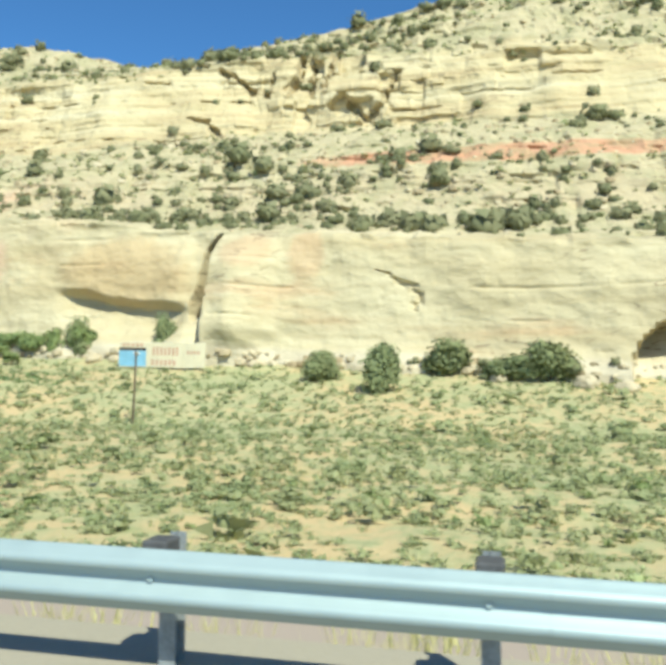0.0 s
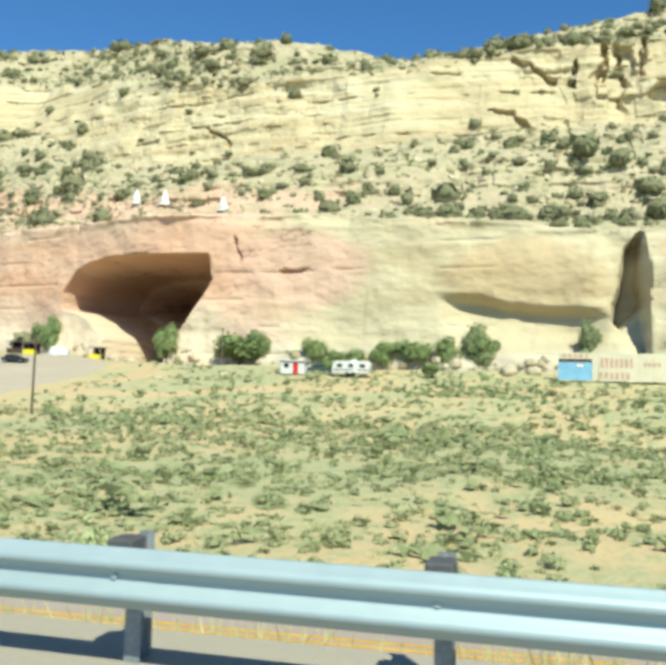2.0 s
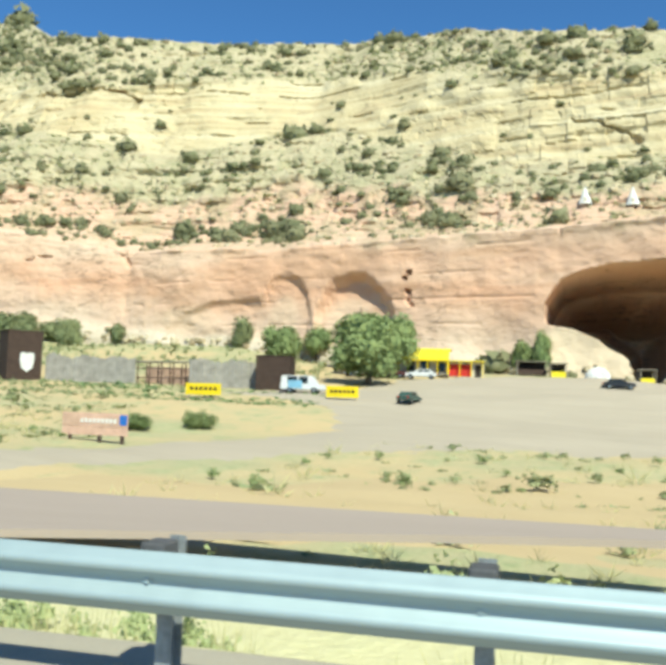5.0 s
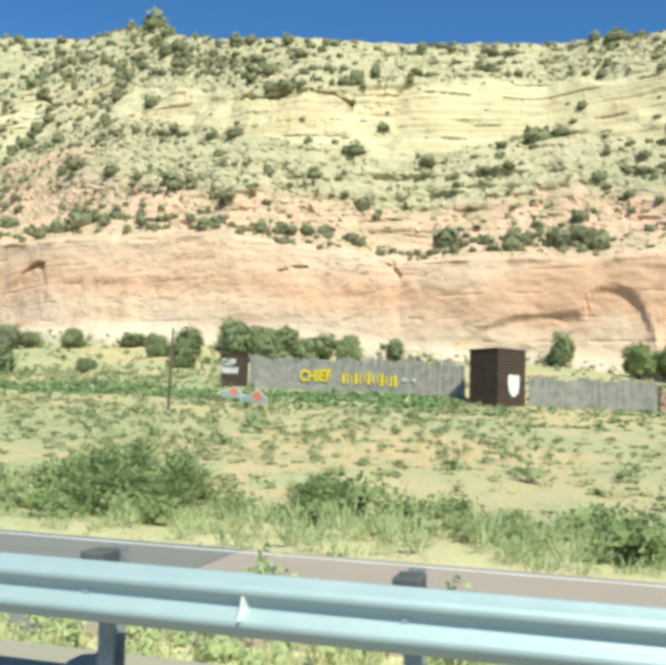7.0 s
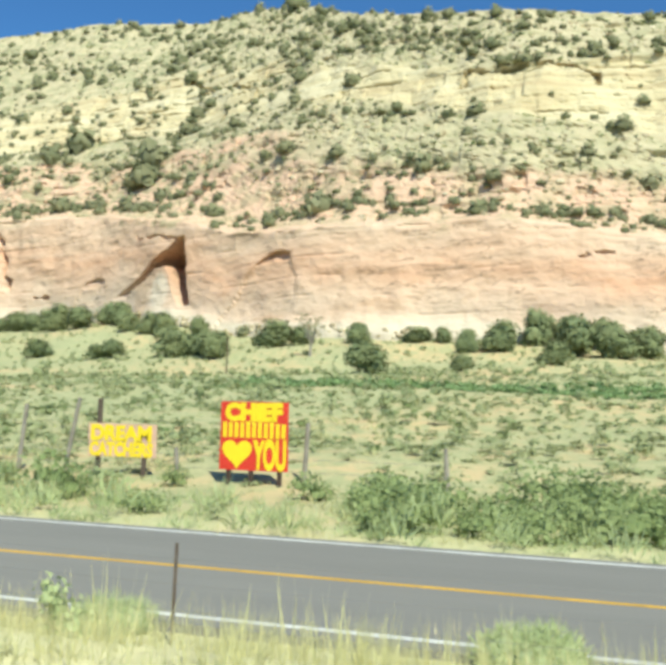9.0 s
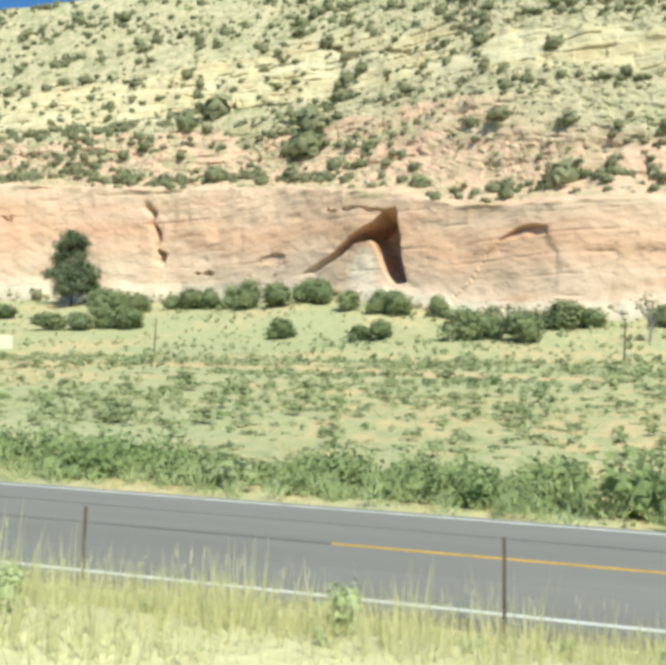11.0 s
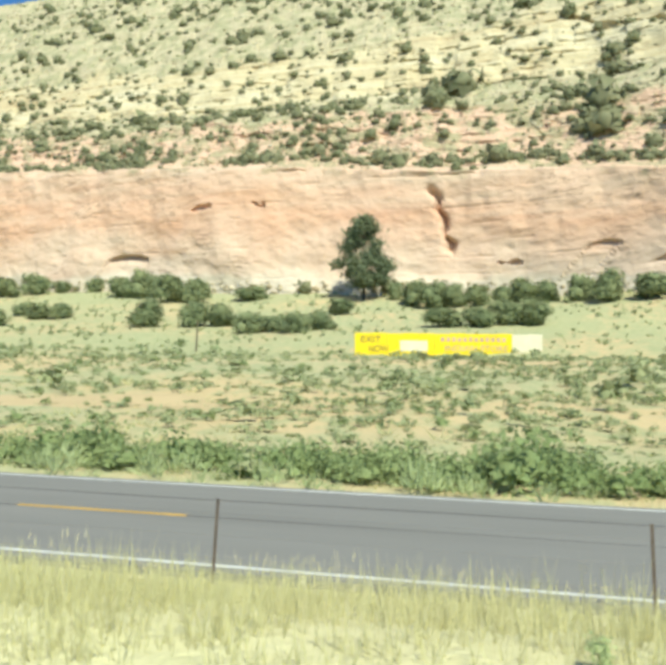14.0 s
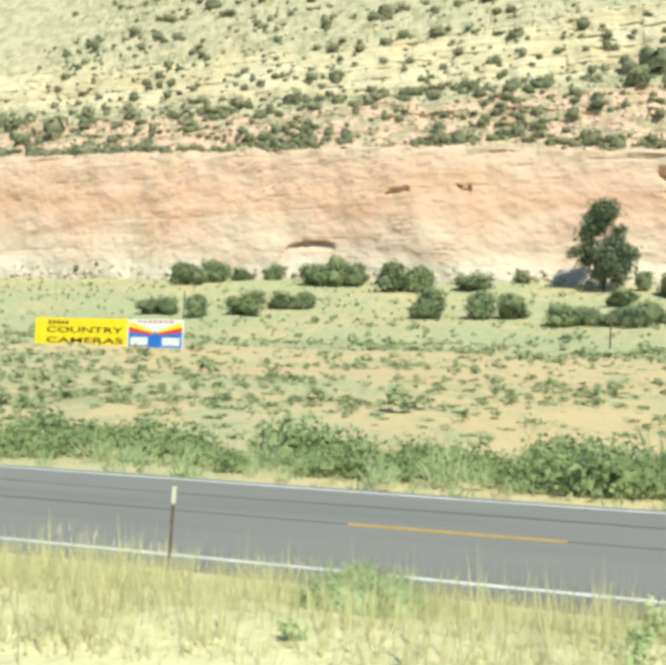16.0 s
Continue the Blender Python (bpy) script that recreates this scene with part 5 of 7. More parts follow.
def pine(x, y, tall, wide):
    rng = np.random.default_rng(77)
    root = empty("pine_tree", pose(x, y, float(field_z(x, y)) - 0.2), "tall dark pine tree with a ragged crown", "tree")
    bm = rodded((0, 0, -0.3), (0.1, 0, tall * 0.55), 0.38, 0.22, 9)
    rod(bm, (0.1, 0, tall * 0.55), (0, 0.1, tall * 0.97), 0.22, 0.05, 7)
    part("trunk", bm, M_BARK, root)
    pts, lumps = [], []
    for k in range(40):
        h = tall * rng.uniform(0.16, 0.97)
        reach = wide * 0.5 * (1.0 - 0.75 * max(0, h / tall - 0.35) / 0.65) * rng.uniform(0.5, 1.0)
        a = rng.uniform(0, 6.28)
        e = np.array([reach * math.cos(a), reach * math.sin(a), h])
        part("branch", rodded((0, 0, h - 0.3), tuple(e * [0.8, 0.8, 1]), 0.09, 0.03, 5), M_BARK, root)
        d = rng.normal(size=(230, 3))
        pts.append(e * [0.75, 0.75, 1] + d * [1.35, 1.35, 0.8])
        lumps.append(ball(rng, e * [0.7, 0.7, 1], rng.uniform(0.8, 1.6), 3, 0.35))
    co, f = leaves(rng, np.concatenate(pts), 0.36)
    co, f = merged([(co, f)] + lumps)
    ob = new("crown", mesh_from("crown", co, f, M_PINE))
    ob.parent = root


pine(-493.5, 229.0, 22.5, 22.0)


def snag(x, y, tall):
    rng = np.random.default_rng(78)
    root = empty("snag_tree", pose(x, y, float(field_z(x, y)) - 0.2), "half-bare grey tree with thin leaves", "tree")
    bm = rodded((0, 0, -0.2), (0.2, 0, tall * 0.45), 0.3, 0.18, 8)
    part("trunk", bm, M_GREYWOOD, root)
    pts = []
    for k in range(16):
        a, r = rng.uniform(0, 6.28), rng.uniform(0.6, 2.6)
        h = tall * rng.uniform(0.55, 1.0)
        e = np.array([r * math.cos(a) + 0.2, r * math.sin(a), h])
        part("limb", rodded((0.2, 0, tall * rng.uniform(0.2, 0.45)), tuple(e), 0.10, 0.02, 5), M_GREYWOOD, root)
        pts.append(e + rng.normal(size=(16, 3)) * 0.5)
    co, f = leaves(rng, np.concatenate(pts), 0.2)
    ob = new("crown", mesh_from("crown", co, f, M_SLOPE))
    ob.parent = root


snag(-333.0, 153.0, 7.8)

# ---- guardrail along the highway shoulder ----
def steel_material():
    m = material("galvanised_steel", 0.5, 0.3)
    n = N(m)
    f = n.noise(7, 4, 0.6)
    g = n.noise(1.3, 3, 0.5, n.scaled(0.4, 1, 3))
    n.color(n.mix(n.math("ADD", n.math("MULTIPLY", f, 0.4), n.math("MULTIPLY", g, 0.6)), (0.29, 0.36, 0.372), (0.40, 0.475, 0.485)))
    n.link(n.math("ADD", n.math("MULTIPLY", f, 0.25), 0.42), n.b.inputs["Roughness"])
    n.bump(f, 0.15, 0.01)
    return m


M_STEEL = steel_material()
M_POST = plain("dull_steel_post", (0.27, 0.29, 0.30), 0.6, 0.3, 0.3, 4)
M_BLOCK = plain("grey_spacer_block", (0.0858, 0.0858, 0.0897), 0.8, 0, 0.3, 5)
M_REFLECT = plain("white_reflector", (0.663, 0.663, 0.64), 0.35, 0, 0.05, 6)
M_AMBER = plain("yellow_reflector", (0.663, 0.429, 0.039), 0.4, 0, 0.1, 6)
RAIL_Y = 4.40
BAY = 1.8125
rail_top = along((60, -110, -175, -205, -225, -255, -300), (0.715, 0.73, 0.815, 0.82, 0.785, 0.75, 0.75))
# half-waves of the rolled sheet: (depth towards the road, height below the top)
WAVE = [(0.004, 0.0), (0.016, -0.010), (0.050, -0.042), (0.080, -0.058), (0.083, -0.088), (0.070, -0.104), (0.030, -0.132), (0.020, -0.156),
        (0.030, -0.180), (0.070, -0.208), (0.083, -0.224), (0.080, -0.254), (0.050, -0.270), (0.016, -0.302), (0.004, -0.312)]


def rail_panel(length):
    """One rolled panel, 3 mm thick, along -x from its start."""
    out = [(-d, 1.08 * z) for d, z in WAVE]
    back = [(-d + 0.004, 1.08 * z) for d, z in WAVE[::-1]]
    ring = out + back
    k = len(ring)
    xs = (0.0, -length)
    co = np.array([(x, y, z) for x in xs for y, z in ring])
    f = [(i, (i + 1) % k, k + (i + 1) % k, k + i) for i in range(k)]
    me = mesh_from("rail_panel", co, np.array(f), M_STEEL, True)
    return me


def rail_post():
    bm = bmesh.new()
    box(bm, 0.10, 0.008, 1.25, 0, -0.071, -0.375, 0.0)
    box(bm, 0.10, 0.008, 1.25, 0, 0.071, -0.375, 0.0)
    box(bm, 0.008, 0.134, 1.25, 0, 0, -0.375, 0.0)
    return bm_mesh("post", bm, M_POST)


def build_guardrail():
    root = empty("guardrail", pose(0, 0, 0), "galvanised steel guardrail on steel posts beside the shoulder", "guardrail")
    panel, post = rail_panel(2 * BAY + 0.05), rail_post()
    block = bm_mesh("spacer_block", boxed(0.15, 0.20, 0.36, 0, 0, 0, 0.012), M_BLOCK)
    bolt = bm_mesh("bolt", rodded((0, -0.016, 0), (0, 0.01, 0), 0.019, 0.017, 8), M_STEEL)
    tab = prism([(-0.045, -0.075), (0.045, -0.055), (0.05, 0.065), (-0.02, 0.085)], 0.012)
    tab = bm_mesh("reflector", tab, M_REFLECT)
    x, k = 12 * BAY - 0.1385 + 0.35, 0
    while x > -257:
        z = float(rail_top(x - 1.9))
        slope = math.atan2(float(rail_top(x - 2 * BAY) - rail_top(x)), 2 * BAY)
        ob = new("rail_panel", panel)
        ob.parent = root
        ob.matrix_basis = pose(x, RAIL_Y - 0.003 * (k % 2), float(rail_top(x)), 0, math.degrees(slope), 0)
        for j in (0, 1):
            px = x - 0.35 - BAY * j
            pz = float(rail_top(px))
            lean = 1.2 * math.sin(px * 3.7)
            for nm, me, dy, dz in (("post", post, 0.285, pz - 0.215), ("spacer_block", block, 0.105, pz - 0.14)):
                o = new(nm, me)
                o.parent = root
                o.matrix_basis = pose(px, RAIL_Y + dy, dz, 0, lean, 0)
            o = new("bolt", bolt)
            o.parent = root
            o.matrix_basis = pose(px, RAIL_Y - 0.022, pz - 0.156)
        if k % 5 == 2:
            o = new("reflector", tab)
            o.parent = root
            o.matrix_basis = pose(x - 1.2, RAIL_Y - 0.06, z - 0.165, 0, 8, 78)
        x -= 2 * BAY
        k += 1
    # flared end piece with a striped nose
    bm = boxed(0.32, 0.10, 0.52, x - 0.14, RAIL_Y - 0.05, float(rail_top(x)) - 0.18, 0.04)
    part("end_piece", bm, M_STEEL, root, "blunt steel end piece")
    bm = boxed(0.02, 0.26, 0.40, x - 0.32, RAIL_Y - 0.03, float(rail_top(x)) - 0.18, 0.006)
    part("nose_marker", bm, M_AMBER, root, "yellow end marker")


build_guardrail()

# ---- wire fence of steel stakes between the two roads ----
M_RUST = plain("rusty_steel", (0.115, 0.085, 0.065), 0.8, 0.2, 0.35, 6)
M_PALE = plain("pale_post_paint", (0.608, 0.562, 0.39), 0.7, 0, 0.12, 6)
M_WIRE = plain("fence_wire", (0.234, 0.226, 0.218), 0.6, 0.5, 0.1, 6)


def build_stake_fence():
    root = empty("wire_fence", pose(0, 0, 0), "thin wire fence on rusty steel stakes in tall grass", "fence")
    bm = bmesh.new()
    box(bm, 0.036, 0.006, 1.45, 0, 0, 0.32)
    box(bm, 0.006, 0.036, 1.45, 0, 0.02, 0.32)
    stake = bm_mesh("stake", bm, M_RUST)
    cap = bm_mesh("painted_tip", boxed(0.042, 0.045, 0.20, 0, 0.01, 0.97, 0.004), M_PALE)
    prev = None
    stakes = [-282.6, -287.6, -292.5, -297.5, -303.1, -307.9, -312.5, -318.1, -323.0]
    stakes += [-327.8 - 4.85 * k + 0.2 * math.sin(k * 5.3) for k in range(13)]
    stakes += [-390.8, -396.0, -400.5, -405.7, -410.4, -415.5, -420.6, -425.8, -430.3, -434.8, -440.0, -444.9, -450.0, -454.5, -459.2]
    stakes += [-464.3, -469.2, -474.4, -479.0, -484.0, -488.6, -493.9, -498.7, -508.3]
    stakes += [-513.2 - 4.87 * k for k in range(12)]
    for k, x in enumerate(stakes):
        y = float(road_near(x)) - 0.95
        z = float(field_z(x, y))
        lean = 20 if x == -459.2 else 2.5 * math.sin(k * 2.7)
        m = pose(x, y, z, 0, lean, k * 37 % 20)
        for nm, me in (("stake", stake),) + ((("painted_tip", cap),) if x in (-390.8, -400.5, -410.4, -415.5) or k % 7 == 3 else ()):
            o = new(nm, me)
            o.parent = root
            o.matrix_basis = m
        if prev:
            for h in (0.35, 0.62, 0.88):
                part("wire", rodded(prev + Vector((0, 0, h)), Vector((x, y, z + h)), 0.0022, None, 4), M_WIRE, root)
        prev = Vector((x, y, z))


build_stake_fence()


def delineator(x, y):
    """Slim flexible marker post: orange below, white reflective sheet above."""
    root = empty("marker_post", pose(x, y, float(field_z(x, y)), 0, 2, 0), "slim orange road marker post with a white top", "marker post")
    part("orange_post", boxed(0.085, 0.03, 0.80, 0, 0, 0.28, 0.008), M_ORANGEPOST, root)
    part("white_sheet", boxed(0.087, 0.034, 0.40, 0, 0, 0.90, 0.008), M_REFLECT, root, "white reflective sheet")


M_ORANGEPOST = plain("orange_plastic", (0.62, 0.20, 0.09), 0.6, 0, 0.1, 5)
delineator(-487.6, 8.5)

# ---- signs ----
M_GREEN = plain("green_sign_sheet", (0.0039, 0.179, 0.101), 0.45, 0, 0.06, 2)
M_SIGNWHITE = plain("white_sign_sheet", (0.624, 0.64, 0.624), 0.45, 0, 0.05, 4)
M_GALV = plain("galvanised_post", (0.468, 0.499, 0.515), 0.5, 0.35, 0.12, 3)
M_BOARD = plain("yellow_board_paint", (0.718, 0.53, 0.0156), 0.7, 0, 0.10, 1.2)
M_RED = plain("red_letter_paint", (0.484, 0.0429, 0.0156), 0.7, 0, 0.25, 3)
M_BLACK = plain("black_letter_paint", (0.0273, 0.0218, 0.014), 0.7, 0, 0.4, 3)
M_REDBOARD = plain("red_board_paint", (0.546, 0.039, 0.0234), 0.65, 0, 0.15, 2)
M_LETTER = plain("yellow_letter_paint", (0.741, 0.546, 0.0234), 0.65, 0, 0.08, 3)
M_ORANGE = plain("faded_pink_board_paint", (0.56, 0.36, 0.27), 0.75, 0, 0.2, 2)
M_CREAM = plain("cream_board_paint", (0.608, 0.546, 0.39), 0.75, 0, 0.12, 0.6)
M_BLUE = plain("sky_blue_paint", (0.22, 0.43, 0.58), 0.7, 0, 0.2, 0.7)
M_DEEPBLUE = plain("deep_blue_paint", (0.0234, 0.125, 0.429), 0.7, 0, 0.12, 0.7)
M_WHITEPAINT = plain("white_paint", (0.624, 0.616, 0.577), 0.65, 0, 0.10, 0.9)
M_FADED = plain("faded_red_paint", (0.50, 0.33, 0.24), 0.75, 0, 0.25, 0.9)
M_OLIVE = plain("worn_dark_paint", (0.26, 0.19, 0.05), 0.75, 0, 0.3, 1.5)
M_PLANK = plain("raw_post_wood", (0.328, 0.281, 0.211), 0.9, 0, 0.3, 3)
M_DARKWOOD = plain("dark_brown_boards", (0.0663, 0.0429, 0.0328), 0.85, 0, 0.3, 1.5)


def text_mesh(s, tall, mat, deep=0.006, narrow=1.0, heavy=0.0):
    """Letters in the x-z plane, facing -y, from the left foot; returns mesh and width."""
    cu = bpy.data.curves.new("letters", "FONT")
    cu.body, cu.size, cu.extrude, cu.offset = s, tall * 1.38, deep, heavy
    ob = bpy.data.objects.new("letters", cu)
    scene.collection.objects.link(ob)
    dg = bpy.context.evaluated_depsgraph_get()
    me = bpy.data.meshes.new_from_object(ob.evaluated_get(dg))
    bpy.data.objects.remove(ob)
    bpy.data.curves.remove(cu)
    me.transform(Matrix.Diagonal((narrow, 1, 1, 1)))
    me.transform(Matrix.Rotation(radians(90), 4, "X"))
    xs = [v.co.x for v in me.vertices]
    me.transform(Matrix.Translation((-min(xs), 0, 0)))
    me.materials.clear()
    me.materials.append(mat)
    me.name = "lettering"
    return me, max(xs) - min(xs)


def letters(s, x0, x1, z, tall, mat, parent, y=0.0, heavy=0.0, tilt=0.0):
    """A line of lettering fitted between x0 and x1."""
    me, w = text_mesh(s, tall, mat, 0.006, 1.0, heavy)
    me.transform(Matrix.Diagonal(((x1 - x0) / w, 1, 1, 1)))
    co = np.array([v.co[:] for v in me.vertices])
    faces = [tuple(p.vertices) for p in me.polygons]
    bpy.data.meshes.remove(me)
    # one object for each letter, a little uneven as painted by hand
    seat = list(range(len(co)))

    def top(i):
        while seat[i] != i:
            seat[i] = seat[seat[i]]
            i = seat[i]
        return i

    for f in faces:
        for i in f[1:]:
            seat[top(i)] = top(f[0])
    groups = {}
    for f in faces:
        groups.setdefault(top(f[0]), []).append(f)
    base = pose(x0, y, z, 0, tilt, 0)
    rng = np.random.default_rng(len(s) * 7 + int(tall * 100))
    for fs in groups.values():
        used = sorted({i for f in fs for i in f})
        at = {i: k for k, i in enumerate(used)}
        c = Vector(((co[used, 0].min() + co[used, 0].max()) / 2, 0, 0))
        lm = bpy.data.meshes.new("letter")
        lm.from_pydata([tuple(co[i] - np.array(c)) for i in used], [], [[at[i] for i in f] for f in fs])
        lm.materials.append(mat)
        ob = new("letter", lm)
        ob.parent = parent
        ob.matrix_basis = base @ Matrix.Translation(c) @ Matrix.Rotation(radians(rng.uniform(-1.6, 1.6)), 4, "Y") @ Matrix.Diagonal((1, 1, rng.uniform(0.95, 1.04), 1))


def bars(n, x0, x1, z, tall, mat, parent, y=0.0, seed=1):
    """Plain strokes in place of writing that is not given."""
    rng = np.random.default_rng(seed)
    w = (x1 - x0) / n
    for k in range(n):
        h = tall * rng.uniform(0.85, 1.0)
        part("stroke", boxed(w * 0.66, 0.012, h, x0 + w * (k + 0.5), y, z + h / 2, 0.004), mat, parent)


def board(w, h, mat, parent, planks=4, name="plank", y=0.0, z=0.0, thick=0.03, seed=3, ragged=0.03):
    """A board of level planks, its foot at z, centred on x = 0."""
    rng = np.random.default_rng(seed)
    ph = h / planks
    for k in range(planks):
        a, b = -w / 2 - rng.uniform(0, ragged), w / 2 + rng.uniform(0, ragged)
        part(name, boxed(b - a, thick, ph - 0.008, (a + b) / 2, y + rng.uniform(-0.004, 0.004), z + ph * (k + 0.5), 0.006), mat, parent)


def highway_sign():
    """Green guide sign on two steel posts behind the guardrail."""
    a, b = Vector((-238.80, 6.05, 0)), Vector((-237.80, 8.55, 0))
    mid = (a + b) / 2
    yaw = math.degrees(math.atan2(b.y - a.y, b.x - a.x))
    w, h, z0 = (b - a).length, 1.80, 3.13
    g = float(field_z(mid.x, mid.y))
    root = empty("highway_sign", pose(mid.x, mid.y, 0, 0, 0, yaw), "green highway guide sign with white border on steel posts", "road sign")

    def rounded(w, h, r, n=6):
        pts = []
        for cx, cz, a0 in ((w / 2 - r, r, -90), (w / 2 - r, h - r, 0), (-w / 2 + r, h - r, 90), (-w / 2 + r, r, 180)):
            for k in range(n + 1):
                t = radians(a0 + 90 * k / n)
                pts.append((cx + r * math.cos(t), cz + r * math.sin(t)))
        return pts

    white = prism(rounded(w, h, 0.16), 0.012)
    bmesh.ops.translate(white, verts=white.verts, vec=(0, -0.006, z0))
    part("border", white, M_SIGNWHITE, root, "white border sheet")
    green = prism([(x, z + 0.05) for x, z in rounded(w - 0.10, h - 0.10, 0.12)], 0.012)
    bmesh.ops.translate(green, verts=green.verts, vec=(0, -0.011, z0))
    panel = part("panel", green, M_GREEN, root)
    letters("Lupton", -0.70, 0.80, z0 + 0.98, 0.46, M_SIGNWHITE, root, -0.018, 0.008)
    letters("NEXT 2 EXITS", -1.12, 1.12, z0 + 0.36, 0.34, M_SIGNWHITE, root, -0.018, 0.006)
    for x in (-0.92, 0.80):
        bm = bmesh.new()
        for dy in (-0.12, 0.12):
            box(bm, 0.19, 0.014, 5.6, x, 0.19 + dy, 2.0, 0.003)
        box(bm, 0.012, 0.23, 5.6, x, 0.19, 2.0, 0.0)
        post = part("post", bm, M_GALV, root)
        part("bracket", boxed(0.24, 0.05, 0.07, x, 0.045, z0 + 0.12, 0.006), M_GALV, root)
        part("bracket", boxed(0.24, 0.05, 0.07, x, 0.045, z0 + 1.55, 0.006), M_GALV, root)
    part("stiffener", boxed(w - 0.2, 0.04, 0.06, 0, 0.03, z0 + 0.5, 0.005), M_GALV, root)


highway_sign()


def scalloped(w, h, z, mat, parent, y=0.0, side=9, amp=0.05):
    """A painted board with a nibbled left and right edge."""
    pts = []
    for k in range(side * 2 + 1):
        pts.append((w / 2 + (amp if k % 2 else 0), z + h * k / (side * 2)))
    for k in range(side * 2, -1, -1):
        pts.append((-w / 2 - (amp if k % 2 else 0), z + h * k / (side * 2)))
    part("board", prism(pts, 0.03, off=y), mat, parent)


def arts_sign():
    x, y = -430.52, 29.2
    g = float(field_z(x, y))
    root = empty("billboard", pose(x, y, g), "yellow hand-painted billboard with red and black letters on poles", "billboard", "painted billboards")
    z = 0.48 - g
    w, h = 5.55, 2.55
    scalloped(w, h, z, M_BOARD, root)
    part("top_rail", boxed(w + 0.15, 0.06, 0.10, 0, 0.01, z + h, 0.01), M_BLACK, root)
    part("bottom_rail", boxed(w + 0.15, 0.06, 0.10, 0, 0.01, z - 0.02, 0.01), M_BLACK, root)
    letters("INDIAN ARTS AND", -2.55, 2.4, z + 1.74, 0.58, M_RED, root, -0.012, 0.012)
    letters("CRAFTS THIS EXIT", -2.6, 2.5, z + 0.98, 0.56, M_BLACK, root, -0.012, 0.012)
    bars(4, -2.6, -1.75, z + 0.16, 0.28, M_RED, root, -0.012, 4)
    bars(11, -1.5, 2.3, z + 0.14, 0.62, M_RED, root, -0.012, 5)
    for px, top in ((-0.80, 4.45), (0.30, 4.38), (1.35, 4.3)):
        part("pole", rodded((px, 0.14, -0.4), (px + 0.03, 0.14, top - g), 0.085, 0.075, 9), M_PLANK, root)
    for px in (-2.35, 2.45):
        part("side_post", boxed(0.22, 0.12, 3.6, px, 0.13, 1.3, 0.02), M_PLANK, root)


arts_sign()


def blanket_sign():
    x, y, size = -482.38, 26.75, 0.94
    g = float(field_z(x, y))
    lift = (1.65 - g) / size - 1.65
    root = empty("billboard", pose(x, y, g, 0, -1.0, 38) @ Matrix.Scale(size, 4), "long yellow hand-painted billboard with red and black letters", "billboard", "painted billboards")
    z, w, h = 0.30 + lift, 7.0, 2.5
    scalloped(w, h, z, M_BOARD, root)
    part("top_rail", boxed(w + 0.1, 0.06, 0.09, 0, 0.01, z + h, 0.01), M_BLACK, root)
    part("bottom_rail", boxed(w + 0.1, 0.06, 0.09, 0, 0.01, z, 0.01), M_BLACK, root)
    letters("FALSA BLANKETS", -3.2, 2.95, z + 1.70, 0.60, M_RED, root, -0.012, 0.012)
    letters("BUFFALO-ELK JERKY", -3.25, 3.4, z + 0.98, 0.56, M_BLACK, root, -0.012, 0.012)
    letters("THIS EXIT", -2.3, 0.1, z + 0.36, 0.36, M_RED, root, -0.012, 0.008)
    for k in range(11):
        for s in (-1, 1):
            part("edge_notch", boxed(0.07, 0.04, 0.13, s * (w / 2 - 0.01), -0.004, z + 0.15 + k * h / 11.3, 0.004), M_BLACK, root)
    part("side_board", boxed(0.95, 0.03, 0.85, 4.0, 0.0, z + 2.05, 0.01), M_BOARD, root)
    part("side_board_edge", boxed(1.0, 0.045, 0.05, 4.0, 0.0, z + 1.62, 0.01), M_BLACK, root)
    for px, top in ((-3.4, 3.4), (3.5, 3.75), (4.45, 3.7), (0.0, 2.6)):
        part("pole", rodded((px, 0.13, -0.4), (px, 0.13, top + lift), 0.08, 0.07, 9), M_PLANK, root)
    part("pole", rodded((5.4, 1.4, -0.4), (5.4, 1.4, 4.3), 0.06, 0.05, 8), M_PLANK, root)


blanket_sign()


def heart(r):
    pts = []
    for k in range(28):
        t = 2 * math.pi * k / 28
        pts.append((r * 0.06 * 16 * math.sin(t) ** 3, r * 0.06 * (13 * math.cos(t) - 5 * math.cos(2 * t) - 2 * math.cos(3 * t) - math.cos(4 * t))))
    return pts


def red_sign():
    x, y = -293.35, 25.0
    g = float(field_z(x, y))
    root = empty("square_sign", pose(x, y, g), "square red sign with big yellow letters and a heart", "sign")
    z, w, h = -0.40 - g, 2.25, 2.15
    board(w, h, M_REDBOARD, root, 3, z=z, seed=5)
    letters("CHIEF", -0.98, 0.94, z + 1.58, 0.52, M_LETTER, root, -0.024, 0.05)
    bars(11, -1.08, 1.08, z + 1.02, 0.52, M_LETTER, root, -0.024, 6)
    bm = prism(heart(0.52), 0.012)
    bmesh.ops.translate(bm, verts=bm.verts, vec=(-0.55, -0.03, z + 0.56))
    part("heart", bm, M_LETTER, root, "yellow painted heart")
    letters("YOU", -0.02, 1.08, z + 0.08, 0.88, M_LETTER, root, -0.024, 0.05)
    for px in (-0.85, -0.1, 0.85):
        part("post", boxed(0.14, 0.10, 1.9, px, 0.08, 0.2, 0.012), M_DARKWOOD, root)


